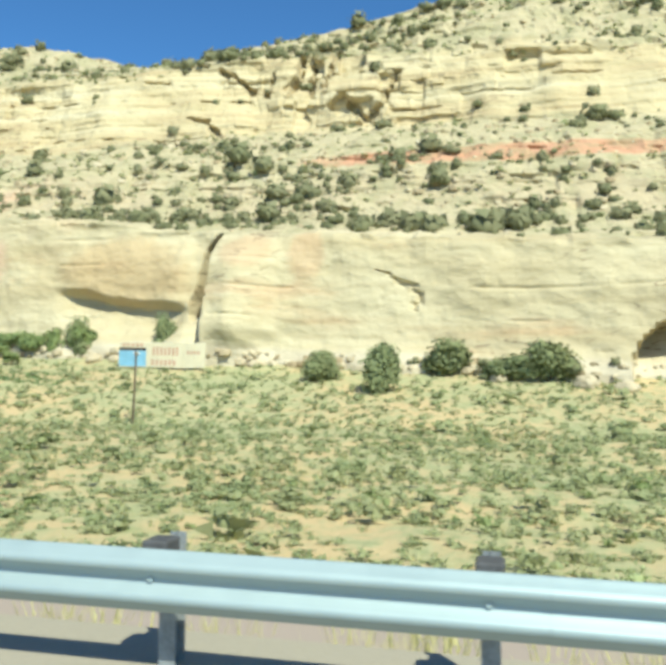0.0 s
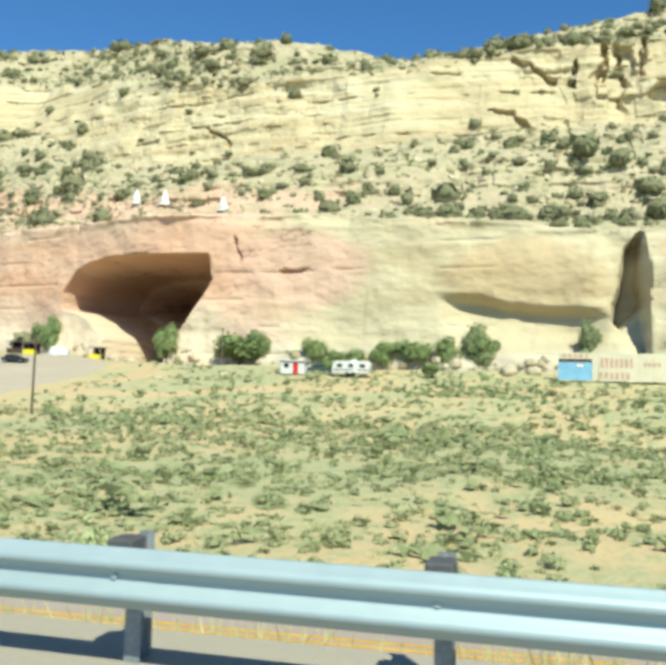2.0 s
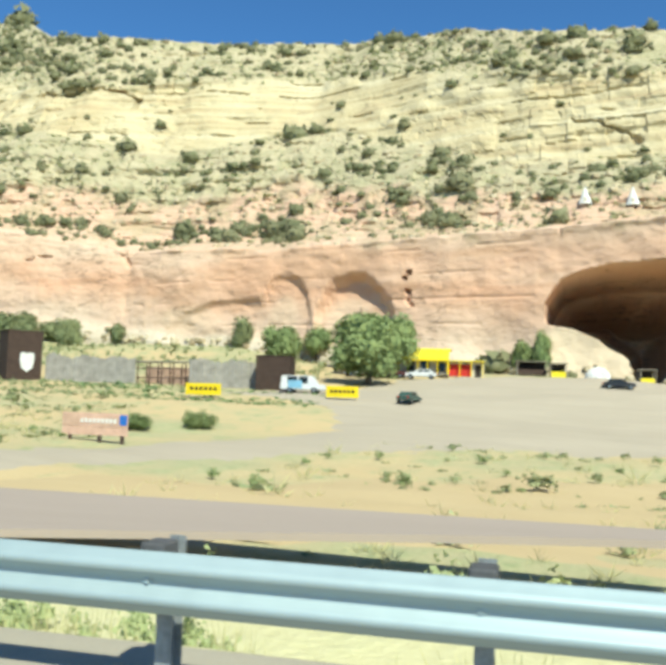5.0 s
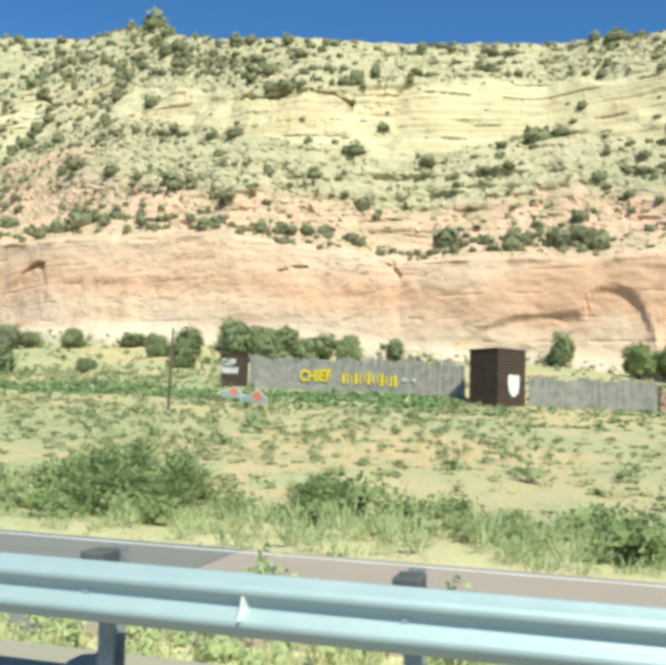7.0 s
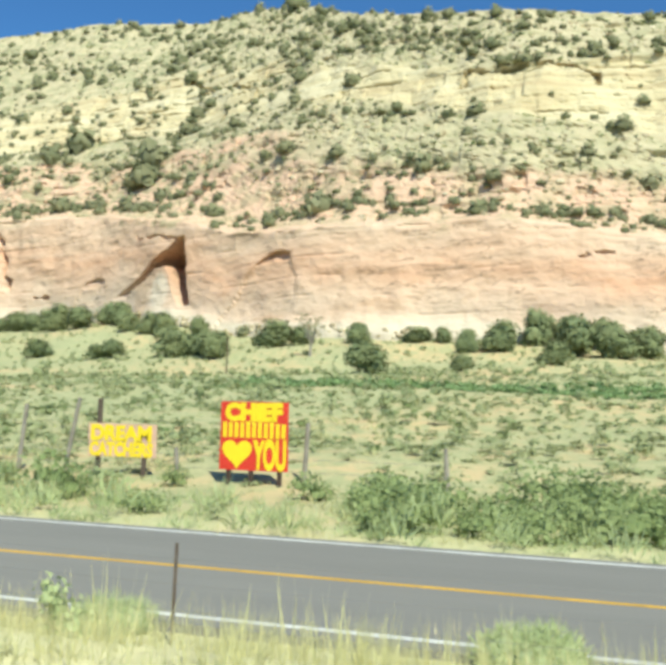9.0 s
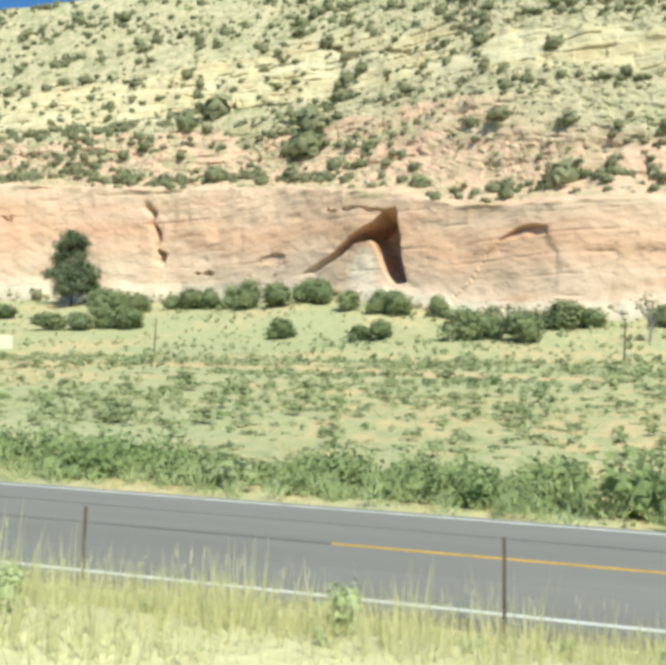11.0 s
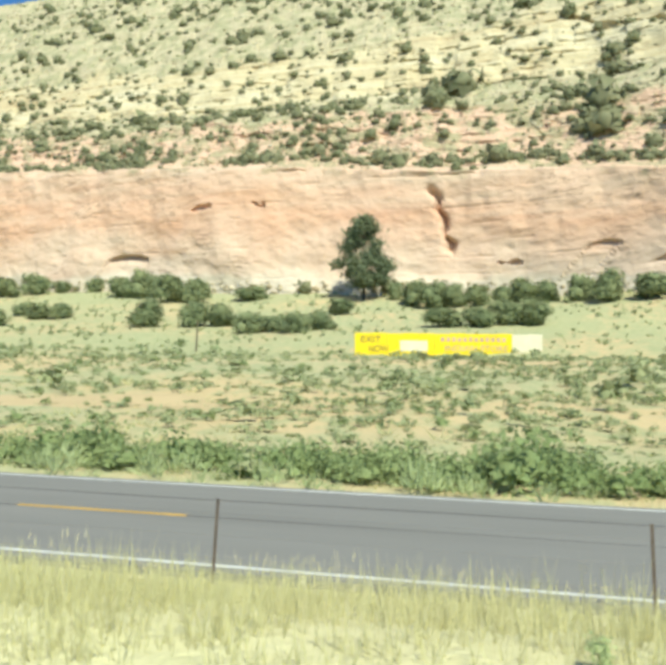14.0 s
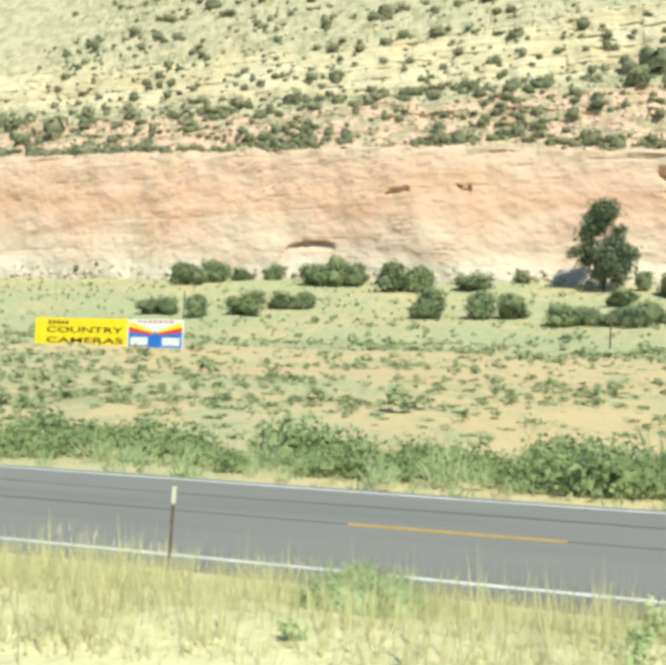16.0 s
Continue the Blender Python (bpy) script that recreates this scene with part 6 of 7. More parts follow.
def dream_sign():
    x, y = -298.1, 25.2
    g = float(field_z(x, y))
    root = empty("painted_sign", pose(x, y, g, 0, 0, 0), "orange painted sign with yellow letters on stakes", "sign")
    z, w, h = -0.17 - g, 2.4, 1.1
    board(w, h, M_ORANGE, root, 2, z=z, seed=8, ragged=0.08)
    letters("DREAM", -1.15, 1.1, z + 0.56, 0.48, M_LETTER, root, -0.024, 0.035)
    letters("CATCHERS", -1.18, 1.15, z + 0.05, 0.44, M_LETTER, root, -0.024, 0.03)
    for px, tall in ((-0.9, 1.75 - g), (0.8, 0.9)):
        part("post", boxed(0.16, 0.10, tall + 0.5, px, 0.08, (tall - 0.5) / 2, 0.015), M_RUST, root)


def legend_sign():
    x, y = -337.8, 30.0
    g = float(field_z(x, y))
    root = empty("painted_sign", pose(x, y, g, 0, 0, 0), "red and orange painted sign with yellow letters on posts", "sign")
    z, w, h = -0.05 - g, 2.75, 1.40
    board(w, h, M_ORANGE, root, 2, z=z, seed=9)
    letters("ARIZONA", -1.32, 1.32, z + 0.74, 0.56, M_LETTER, root, -0.024, 0.03)
    letters("LEGEND", -1.05, 1.32, z + 0.08, 0.54, M_LETTER, root, -0.024, 0.03)
    part("red_corner", boxed(0.28, 0.012, 0.62, -1.24, -0.024, z + 0.36, 0.004), M_REDBOARD, root)
    for px in (-0.85, 0.9):
        part("post", boxed(0.14, 0.10, z + 1.2, px, 0.08, (z + 0.4) / 2, 0.012), M_PLANK, root)


red_sign()
dream_sign()
legend_sign()


def old_fence():
    """Leaning grey posts beside the painted signs."""
    root = empty("post_fence", pose(0, 0, 0), "row of leaning weathered fence posts with wire", "fence")
    prev = None
    for k, (x, tall, lean, brown) in enumerate(((-305.9, 1.2, 1, 1), (-304.9, 0.9, 8, 1), (-304.5, 1.5, 0, 1), (-304.0, 1.6, 6, 1), (-303.3, 0.8, 3, 0), (-302.2, 2.3, 5, 0), (-300.5, 2.6, 10, 0), (-296.4, 0.9, -6, 0), (-292.0, 1.9, 2, 0), (-287.4, 1.3, -4, 0))):
        y = 25.7 + 0.3 * math.sin(k)
        z = float(field_z(x, y))
        bm = bmesh.new()
        rod(bm, (0, 0, -0.3), (0.03, 0, tall), 0.085, 0.07, 7)
        ob = part("post", bm, M_RUST if brown else M_GREYWOOD, root)
        ob.matrix_basis = pose(x, y, z, 0, lean, 0)
    for h in (0.4, 0.8):
        part("wire", rodded((-306, 25.7, float(field_z(-306, 25.7)) + h), (-287.4, 25.7, float(field_z(-287.4, 25.7)) + h), 0.006, None, 4), M_WIRE, root)


old_fence()


def long_banner():
    """A long low hoarding of yellow sheets."""
    a, b = Vector((-470.0, 121.5, 0)), Vector((-443.4, 133.0, 0))
    mid = (a + b) / 2
    yaw = math.degrees(math.atan2(b.y - a.y, b.x - a.x))
    L = (b - a).length
    z0 = 5.45
    root = empty("long_billboard", pose(mid.x, mid.y, z0, 0, -1.2, yaw), "long low yellow billboard with faded painted letters", "billboard", "painted billboards")
    n = 12
    for k in range(n):
        x = -L / 2 + L * (k + 0.5) / n
        mat = M_CREAM if k >= n - 2 else M_BOARD
        part("sheet", boxed(L / n - 0.02, 0.05, 3.3, x, 0.02 * math.sin(k * 1.7), 1.65 + 0.06 * math.sin(k * 2.3), 0.01), mat, root)
        part("post", boxed(0.15, 0.12, 4.6, x - L / n / 2 + 0.1, 0.12, 0.9, 0.01), M_PLANK, root)
    letters("EXIT", -13.6, -10.6, 1.9, 0.95, M_OLIVE, root, -0.06, 0.01)
    letters("NOW", -12.4, -9.4, 0.5, 0.95, M_OLIVE, root, -0.06, 0.01)
    part("pale_patch", boxed(4.2, 0.012, 1.6, -5.6, -0.05, 1.4, 0.003), M_CREAM, root)
    bars(12, -1.6, 8.8, 2.1, 0.7, M_FADED, root, -0.06, 11)
    letters("INDIAN STORE", -0.8, 9.0, 0.7, 0.85, M_FADED, root, -0.06, 0.01)


long_banner()


def camera_billboard():
    """Yellow hoarding with a bright painted sunburst panel."""
    x, y = -558.2, 93.0
    g = float(field_z(x, y))
    root = empty("billboard", Matrix.LocRotScale((x, y, g - 0.2), None, (1, 1, 0.86)), "yellow billboard beside a painted sunburst panel in the meadow", "billboard", "painted billboards")
    for k in range(5):
        part("sheet", boxed(2.58, 0.05, 4.1, -8.0 + 2.6 * k, 0, 2.15, 0.01), M_BOARD, root)
    letters("COUNTRY", -7.6, 2.9, 2.1, 0.85, M_BLACK, root, -0.04, 0.015)
    letters("CAMERAS", -7.6, 2.9, 0.6, 0.85, M_BLACK, root, -0.04, 0.015)
    bars(5, -7.5, -4.5, 3.3, 0.5, M_BLACK, root, -0.04, 13)
    part("sunburst_panel", boxed(7.4, 0.06, 4.1, 8.4 - 1.2, 0, 2.15, 0.01), M_WHITEPAINT, root)
    part("blue_field", boxed(7.0, 0.012, 2.2, 7.2, -0.04, 1.35, 0.003), M_DEEPBLUE, root)
    for s in (-1, 1):
        bm = prism([(s * 3.5, 2.4), (s * 3.5, 3.1), (s * 0.3, 2.25), (s * 0.3, 2.0)], 0.012)
        bmesh.ops.translate(bm, verts=bm.verts, vec=(7.2, -0.055, 0))
        part("red_ray", bm, M_REDBOARD, root)
        bm = prism([(s * 3.5, 3.1), (s * 3.5, 3.9), (s * 0.2, 2.5), (s * 0.2, 2.25)], 0.012)
        bmesh.ops.translate(bm, verts=bm.verts, vec=(7.2, -0.056, 0))
        part("yellow_ray", bm, M_BOARD, root)
        part("pale_panel", boxed(2.3, 0.012, 1.1, 7.2 + s * 2.1, -0.055, 1.1, 0.003), M_WHITEPAINT, root)
    bars(7, 4.8, 9.6, 3.75, 0.25, M_RED, root, -0.05, 14)
    for k in range(7):
        part("post", boxed(0.18, 0.15, 4.6, -9 + 3.2 * k, 0.13, 1.9, 0.01), M_PLANK, root)


camera_billboard()


def old_billboard():
    """Long weathered mural board below the cliff."""
    x, y = -55.6, 125.8
    g = float(field_z(x, y))
    root = empty("mural_billboard", pose(x, y, g - 0.1), "weathered cream billboard with a sky-blue painted end panel", "billboard")
    for k in range(8):
        part("sheet", boxed(1.80, 0.06, 4.0, -6.3 + 1.83 * k, 0, 2.35 + 0.05 * math.sin(k * 2.1), 0.01), M_CREAM, root)
    part("blue_panel", boxed(4.7, 0.02, 2.5, -4.9, -0.045, 1.75, 0.004), M_BLUE, root)
    part("dark_band", boxed(4.6, 0.02, 0.45, -4.9, -0.05, 3.25, 0.004), M_DARKWOOD, root)
    bm = boxed(1.0, 0.012, 0.5, -4.2, -0.06, 2.6, 0.1)
    part("pale_mark", bm, M_WHITEPAINT, root)
    bars(7, -1.6, 3.0, 2.3, 1.4, M_FADED, root, -0.045, 15)
    bars(6, -1.8, 2.6, 0.7, 1.0, M_FADED, root, -0.045, 16)
    bars(5, -6.8, -3.0, 3.65, 0.6, M_FADED, root, -0.045, 17)
    bars(4, 4.2, 6.6, 2.5, 0.6, M_FADED, root, -0.045, 18)
    for k in range(6):
        part("post", boxed(0.2, 0.16, 4.6, -6.9 + 2.75 * k, 0.15, 2.0, 0.01), M_PLANK, root)


old_billboard()


def ground_sign(x, y, w, h, mat, label, text=True, lift=0.4):
    g = float(field_z(x, y))
    root = empty("low_sign", pose(x, y, g), label, "sign", "low yellow signs")
    board(w, h, mat, root, 2, z=lift, seed=int(-x))
    bars(6, -w * 0.4, w * 0.4, lift + h * 0.4, h * 0.3, M_BLACK if mat is M_BOARD else M_SIGNWHITE, root, -0.024, int(-x))
    for s in (-1, 1):
        part("post", boxed(0.12, 0.1, lift + h, s * w * 0.4, 0.07, (lift + h) / 2 - 0.15, 0.01), M_PLANK, root)
    return root


ground_sign(-196.8, 92.5, 4.4, 1.35, M_BOARD, "faded yellow sign board low in the grass")
ground_sign(-180.6, 94.5, 3.8, 1.3, M_BOARD, "yellow sign board low in the grass")


def market_sign():
    x, y = -184.2, 46.5
    g = float(field_z(x, y))
    root = empty("roadside_sign", pose(x, y, g), "pink and red painted sign on a stout post", "sign")
    z = 0.35
    board(4.4, 1.35, M_ORANGE, root, 3, z=z, seed=33)
    part("red_end", boxed(1.1, 0.02, 0.7, -1.6, -0.03, z + 0.9, 0.004), M_FADED, root)
    part("red_end", boxed(1.3, 0.02, 0.6, 1.1, -0.03, z + 0.85, 0.004), M_FADED, root)
    part("blue_mark", boxed(0.5, 0.02, 0.6, 1.9, -0.035, z + 0.95, 0.004), M_DEEPBLUE, root)
    bars(9, -1.0, 1.5, z + 0.75, 0.28, M_WHITEPAINT, root, -0.04, 34)
    for px in (-1.7, 0.3, 1.8):
        part("post", boxed(0.2, 0.18, z + 1.5, px, 0.1, z / 2, 0.015), M_DARKWOOD, root)


market_sign()


def stop_sign():
    """Seen from behind: shaded grey back, pale post in front of it."""
    x, y = -194.15, 21.0
    g = float(field_z(x, y))
    root = empty("stop_sign", pose(x, y, g, 0, 1.5, -63), "grey back of an octagonal sign on a steel post", "road sign")
    h = 0.46 - g
    pts = [(0.44 * math.cos(radians(22.5 + 45 * k)), 0.44 * math.sin(radians(22.5 + 45 * k)) + h) for k in range(8)]
    part("plate", prism(pts, 0.006), M_GALV, root)
    part("post", boxed(0.06, 0.05, h + 0.7, 0, -0.035, (h + 0.7) / 2 - 0.25, 0.006), M_GALV, root)



stop_sign()

# ---- trading post, stockade, vehicles, poles ----
M_LOG = plain("grey_stockade_logs", (0.312, 0.289, 0.257), 0.9, 0, 0.3, 1.2)
M_YROOF = plain("yellow_roof_sheet", (0.702, 0.562, 0.0312), 0.55, 0, 0.08, 0.8)
M_STUCCO = plain("pale_stucco", (0.515, 0.468, 0.374), 0.9, 0, 0.12, 0.8)
M_REDWALL = plain("red_wall_paint", (0.484, 0.0312, 0.0234), 0.75, 0, 0.15, 0.8)
# near-black colour that paints the shade inside openings
M_DARK = plain("interior_shade_paint", (0.0351, 0.0273, 0.0234), 0.9, 0, 0.3, 1)
M_GLASS = plain("dark_glass", (0.0156, 0.0195, 0.0234), 0.08, 0, 0.05, 1)
M_TYRE = plain("tyre_rubber", (0.0156, 0.0156, 0.0156), 0.9, 0, 0.2, 3)
M_CHROME = plain("wheel_metal", (0.39, 0.39, 0.39), 0.3, 0.8, 0.1, 5)
M_CANVAS = plain("white_canvas", (0.624, 0.616, 0.585), 0.85, 0, 0.08, 0.8)
M_CAR = {
    "white": plain("white_car_paint", (0.624, 0.624, 0.616), 0.3, 0, 0.04, 1),
    "dark": plain("dark_car_paint", (0.0273, 0.0289, 0.0351), 0.3, 0, 0.1, 1),
    "maroon": plain("maroon_car_paint", (0.078, 0.0234, 0.0195), 0.35, 0, 0.1, 1),
    "green": plain("green_car_paint", (0.0468, 0.0858, 0.0702), 0.4, 0, 0.1, 1),
}


def stockade():
    """Palisade of upright logs in three runs."""
    root = empty("stockade_fence", pose(0, 0, 0), "long grey palisade of upright weathered logs", "fence")
    rng = np.random.default_rng(51)
    variants = [bm_mesh("log", rodded((0, 0, -0.6), (0, 0, 1.0), 0.16, 0.14, 6), M_LOG) for _ in range(1)]
    runs = (((-263.6, 114.2), (-232.0, 105.2), 4.3), ((-224.2, 102.6), (-210.2, 101.5), 3.4), ((-203.0, 102.5), (-194.4, 105.5), 3.5))
    for (x0, y0), (x1, y1), tall in runs:
        L = math.hypot(x1 - x0, y1 - y0)
        n = int(L / 0.235)
        for k in range(n):
            t = k / n
            x, y = x0 + (x1 - x0) * t, y0 + (y1 - y0) * t
            z = float(field_z(x, y))
            h = tall * (1 + 0.06 * math.sin(k * 0.31) + rng.uniform(-0.04, 0.05))
            ob = new("log", variants[0])
            ob.parent = root
            ob.matrix_basis = Matrix.LocRotScale((x, y + rng.uniform(-0.03, 0.03), z), Euler((0, radians(rng.uniform(-1.2, 1.2)), k)), (rng.uniform(0.8, 1.1), rng.uniform(0.8, 1.1), h))
    # painted strokes on the long run
    ax, ay = (-232.0 + 263.6), (105.2 - 114.2)
    L = math.hypot(ax, ay)
    yaw = math.atan2(ay, ax)

    def stroke(a, b, z, h, mat, n):
        for k in range(n):
            t = a + (b - a) * (k + 0.5) / n
            x, y = -263.6 + ax * t / L, 114.2 + ay * t / L
            g = float(field_z(x, y))
            bm = boxed((b - a) / n * (0.34 + 0.3 * (k % 3 == 0)), 0.05, h * (0.8 + 0.2 * math.sin(k * 2.3)), 0, 0, 0, 0.01)
            ob = part("painted_stroke", bm, mat, root, "yellow painted lettering stroke")
            ob.matrix_basis = Matrix.Translation((x + 0.26 * math.sin(yaw), y - 0.26 * math.cos(yaw), g + z + h / 2)) @ Matrix.Rotation(yaw, 4, "Z")

    before = set(root.children)
    letters("CHIEF", 0.0, 5.0, 0.0, 1.55, M_LETTER, root, 0.0, 0.06)
    x, y = -263.6 + ax * 8.6 / L, 114.2 + ay * 8.6 / L
    turn = Matrix.Translation((x + 0.26 * math.sin(yaw), y - 0.26 * math.cos(yaw), float(field_z(x, y)) + 1.2)) @ Matrix.Rotation(yaw, 4, "Z")
    for ob in set(root.children) - before:
        ob.matrix_basis = turn @ ob.matrix_basis
    stroke(15.2, 23.6, 0.95, 1.6, M_LETTER, 13)
    stroke(24.2, 26.2, 1.6, 0.6, M_WHITEPAINT, 4)


def brown_tower(x, y, w, d, h, yaw, shield=True, label="dark brown boarded tower beside the stockade"):
    g = float(field_z(x, y)) - 0.2
    root = empty("boarded_tower", pose(x, y, g, 0, 0, yaw), label, "tower", "boarded towers")
    n = 14
    for k in range(n):
        z = h * (k + 0.5) / n
        part("board", boxed(w + 0.03 * math.sin(k * 2.1), d, h / n - 0.03, 0, 0, z, 0.015), M_DARKWOOD, root)
    part("roof", boxed(w + 0.2, d + 0.2, 0.12, 0, 0, h + 0.05, 0.02), M_DARKWOOD, root)
    if shield:
        pts = [(-0.95, 1.3), (-0.55, 1.45), (0, 1.3), (0.55, 1.45), (0.95, 1.3), (1.0, 0.3), (0.75, -0.8), (0, -1.35), (-0.75, -0.8), (-1.0, 0.3)]
        bm = prism([(a * 0.95, b * 0.95) for a, b in pts], 0.05)
        bmesh.ops.translate(bm, verts=bm.verts, vec=(0.3, -d / 2 - 0.08, h * 0.36))
        part("shield", bm, M_WHITEPAINT, root, "white shield-shaped board")
    return root


stockade()
brown_tower(-228.0, 102.0, 4.6, 4.6, 6.6, 50)
brown_tower(-192.0, 104.6, 4.4, 3.6, 4.3, 5, False, "low dark brown boarded shed by the stockade")
dark = brown_tower(-266.2, 114.6, 3.6, 3.4, 4.6, 18, False, "dark brown boarded hut with a painted sign")
letters("CLIFF", -1.7, 0.2, 3.1, 0.85, M_WHITEPAINT, dark, -1.78, 0.03)
bars(8, -1.7, 0.6, 1.9, 0.95, M_WHITEPAINT, dark, -1.76, 41)


def shelter(x, y):
    """Open pole shelter in the gap of the stockade."""
    g = float(field_z(x, y))
    root = empty("pole_shelter", pose(x, y, g), "open wooden pole shelter with a brushwood roof", "shelter")
    for k in range(5):
        for d in (0, 2.5):
            part("post", rodded((-3.4 + 1.7 * k, d, -0.3), (-3.4 + 1.7 * k, d, 3.0), 0.10, 0.08, 7), M_DARKWOOD, root)
    for z in (1.0, 2.2, 3.0):
        part("rail", rodded((-3.6, 0, z), (3.6, 0, z + 0.05), 0.07, None, 6), M_DARKWOOD, root)
    for k in range(14):
        part("roof_pole", rodded((-3.6 + 0.55 * k, -0.4, 3.1), (-3.5 + 0.55 * k, 3.0, 3.2), 0.09, 0.06, 6), M_GREYWOOD, root)
    part("back_wall", boxed(6.8, 0.12, 2.4, 0, 2.7, 1.3, 0.02), M_FADED, root)


shelter(-206.6, 101.6)


def trading_post():
    x, y = -177.7, 132.6
    g = float(field_z(x, y))
    root = empty("trading_post", Matrix.LocRotScale((x, y, g), Euler((0, 0, radians(4))), (0.88, 0.9, 0.95)), "low shop with a bright yellow sloping porch roof", "shop")
    part("wall", boxed(11.0, 5.0, 3.0, 0, 2.8, 1.4, 0.03), M_STUCCO, root)
    bm = prism([(-1.9, 2.35), (-1.9, 2.5), (2.0, 4.5), (2.0, 4.3)], 10.8)
    bmesh.ops.rotate(bm, verts=bm.verts, matrix=Matrix.Rotation(radians(90), 3, "Z"))
    bmesh.ops.translate(bm, verts=bm.verts, vec=(5.4, 0.2, 0))
    part("porch_roof", bm, M_YROOF, root, "bright yellow sloping roof")
    part("ridge_roof", boxed(11.2, 4.0, 0.2, 0, 4.1, 4.3, 0.03), M_YROOF, root)
    for k in range(7):
        part("porch_post", boxed(0.16, 0.16, 2.5, -5.2 + 1.73 * k, -1.55, 1.1, 0.015), M_BOARD, root)
    for k in range(4):
        part("window", boxed(1.5, 0.08, 1.6, -4.2 + 2.7 * k, 0.27, 1.45, 0.02), M_GLASS, root)
    part("porch_floor", boxed(11.0, 2.2, 0.2, 0, -0.7, 0.05, 0.02), M_PLANK, root)
    part("fascia", boxed(10.8, 0.06, 0.28, 0, -1.74, 2.38, 0.01), M_BOARD, root)
    annex = empty("shop_annex", pose(-170.4, 133.2, float(field_z(-170.4, 133.2)), 0, 0, 4), "low red-walled shop annex with a yellow eave", "shop")
    part("wall", boxed(5.6, 4.0, 2.4, 0, 1.6, 1.1, 0.03), M_STUCCO, annex)
    part("red_front", boxed(3.4, 0.08, 1.9, -0.9, -0.42, 1.05, 0.02), M_REDWALL, annex)
    part("eave", boxed(5.9, 1.6, 0.16, 0, -0.6, 2.45, 0.02), M_YROOF, annex)
    part("roof", boxed(5.8, 4.2, 0.2, 0, 1.6, 2.5, 0.03), M_STUCCO, annex)
    # solid dark panel painted as the shade within the door opening
    part("doorway_shade", boxed(1.0, 0.08, 1.9, 1.9, -0.42, 0.95, 0.02), M_DARK, annex)
    for k in range(4):
        part("porch_post", boxed(0.14, 0.14, 2.4, -2.6 + 1.73 * k, -1.25, 1.15, 0.012), M_BOARD, annex)


trading_post()


def stall(x, y, w, mat, label):
    g = float(field_z(x, y))
    root = empty("market_stall", pose(x, y, g, 0, 0, 6), label, "stall", "market stalls")
    part("roof", boxed(w + 0.5, 2.6, 0.12, 0, 0, 2.2, 0.02), M_GREYWOOD, root)
    part("counter", boxed(w, 0.6, 0.9, 0, -0.7, 0.45, 0.02), mat, root)
    # back board coloured near-black for the shade inside the stall
    part("back", boxed(w, 0.1, 2.1, 0, 1.1, 1.05, 0.01), M_DARK, root)
    for sx in (-1, 1):
        for sy in (-1.1, 1.1):
            part("post", boxed(0.12, 0.12, 2.3, sx * w / 2, sy, 1.0, 0.01), M_PLANK, root)


stall(-160.6, 139.5, 4.5, M_DARKWOOD, "small dark wooden market stall in the gravel lot")
stall(-156.5, 137.0, 2.4, M_YROOF, "small yellow market stall in the gravel lot")
stall(-143.4, 137.5, 2.2, M_YROOF, "small yellow booth beside the cave")


def dome_tent(x, y):
    g = float(field_z(x, y))
    root = empty("white_tent", pose(x, y, g), "round white canvas tent in the gravel lot", "tent")
    bm = bmesh.new()
    bmesh.ops.create_uvsphere(bm, u_segments=14, v_segments=10, radius=1.0)
    for v in bm.verts:
        v.co = Vector((v.co.x * 2.0, v.co.y * 1.6, max(v.co.z, -0.05) * 1.8))
    part("canvas", bm, M_CANVAS, root)
    part("door_flap", boxed(0.9, 0.06, 1.1, 0.8, -1.45, 0.55, 0.02), M_WHITEPAINT, root)


dome_tent(-150.6, 136.5)


def teepee(x, tall, level):
    """Cone of poles and canvas on the ledge over the cave."""
    for k in range(120):
        yy, zz = cliff_surface(np.array([x]), np.array([1.0 + k * 0.005]))
        if zz[0] > level:
            break
    y, z = float(yy[0]) - 0.4, float(zz[0])
    root = empty("teepee", pose(x, y, z), "white canvas teepee on the ledge above the cave", "teepee", "teepees")
    bm = rodded((0, 0, -0.3), (0, 0, tall), 1.35, 0.12, 14)
    part("canvas", bm, M_CANVAS, root)
    for k in range(5):
        a = k * 1.256
        part("pole", rodded((0.25 * math.cos(a), 0.25 * math.sin(a), tall * 0.85), (-0.3 * math.cos(a), -0.3 * math.sin(a), tall + 0.5), 0.04, None, 5), M_PLANK, root)
    part("door", boxed(0.6, 0.1, 0.9, 0, -1.12, 0.4, 0.02), M_STUCCO, root)


teepee(-151.6, 3.1, 40.6)
teepee(-143.3, 3.1, 39.4)
teepee(-127.2, 2.8, 36.2)


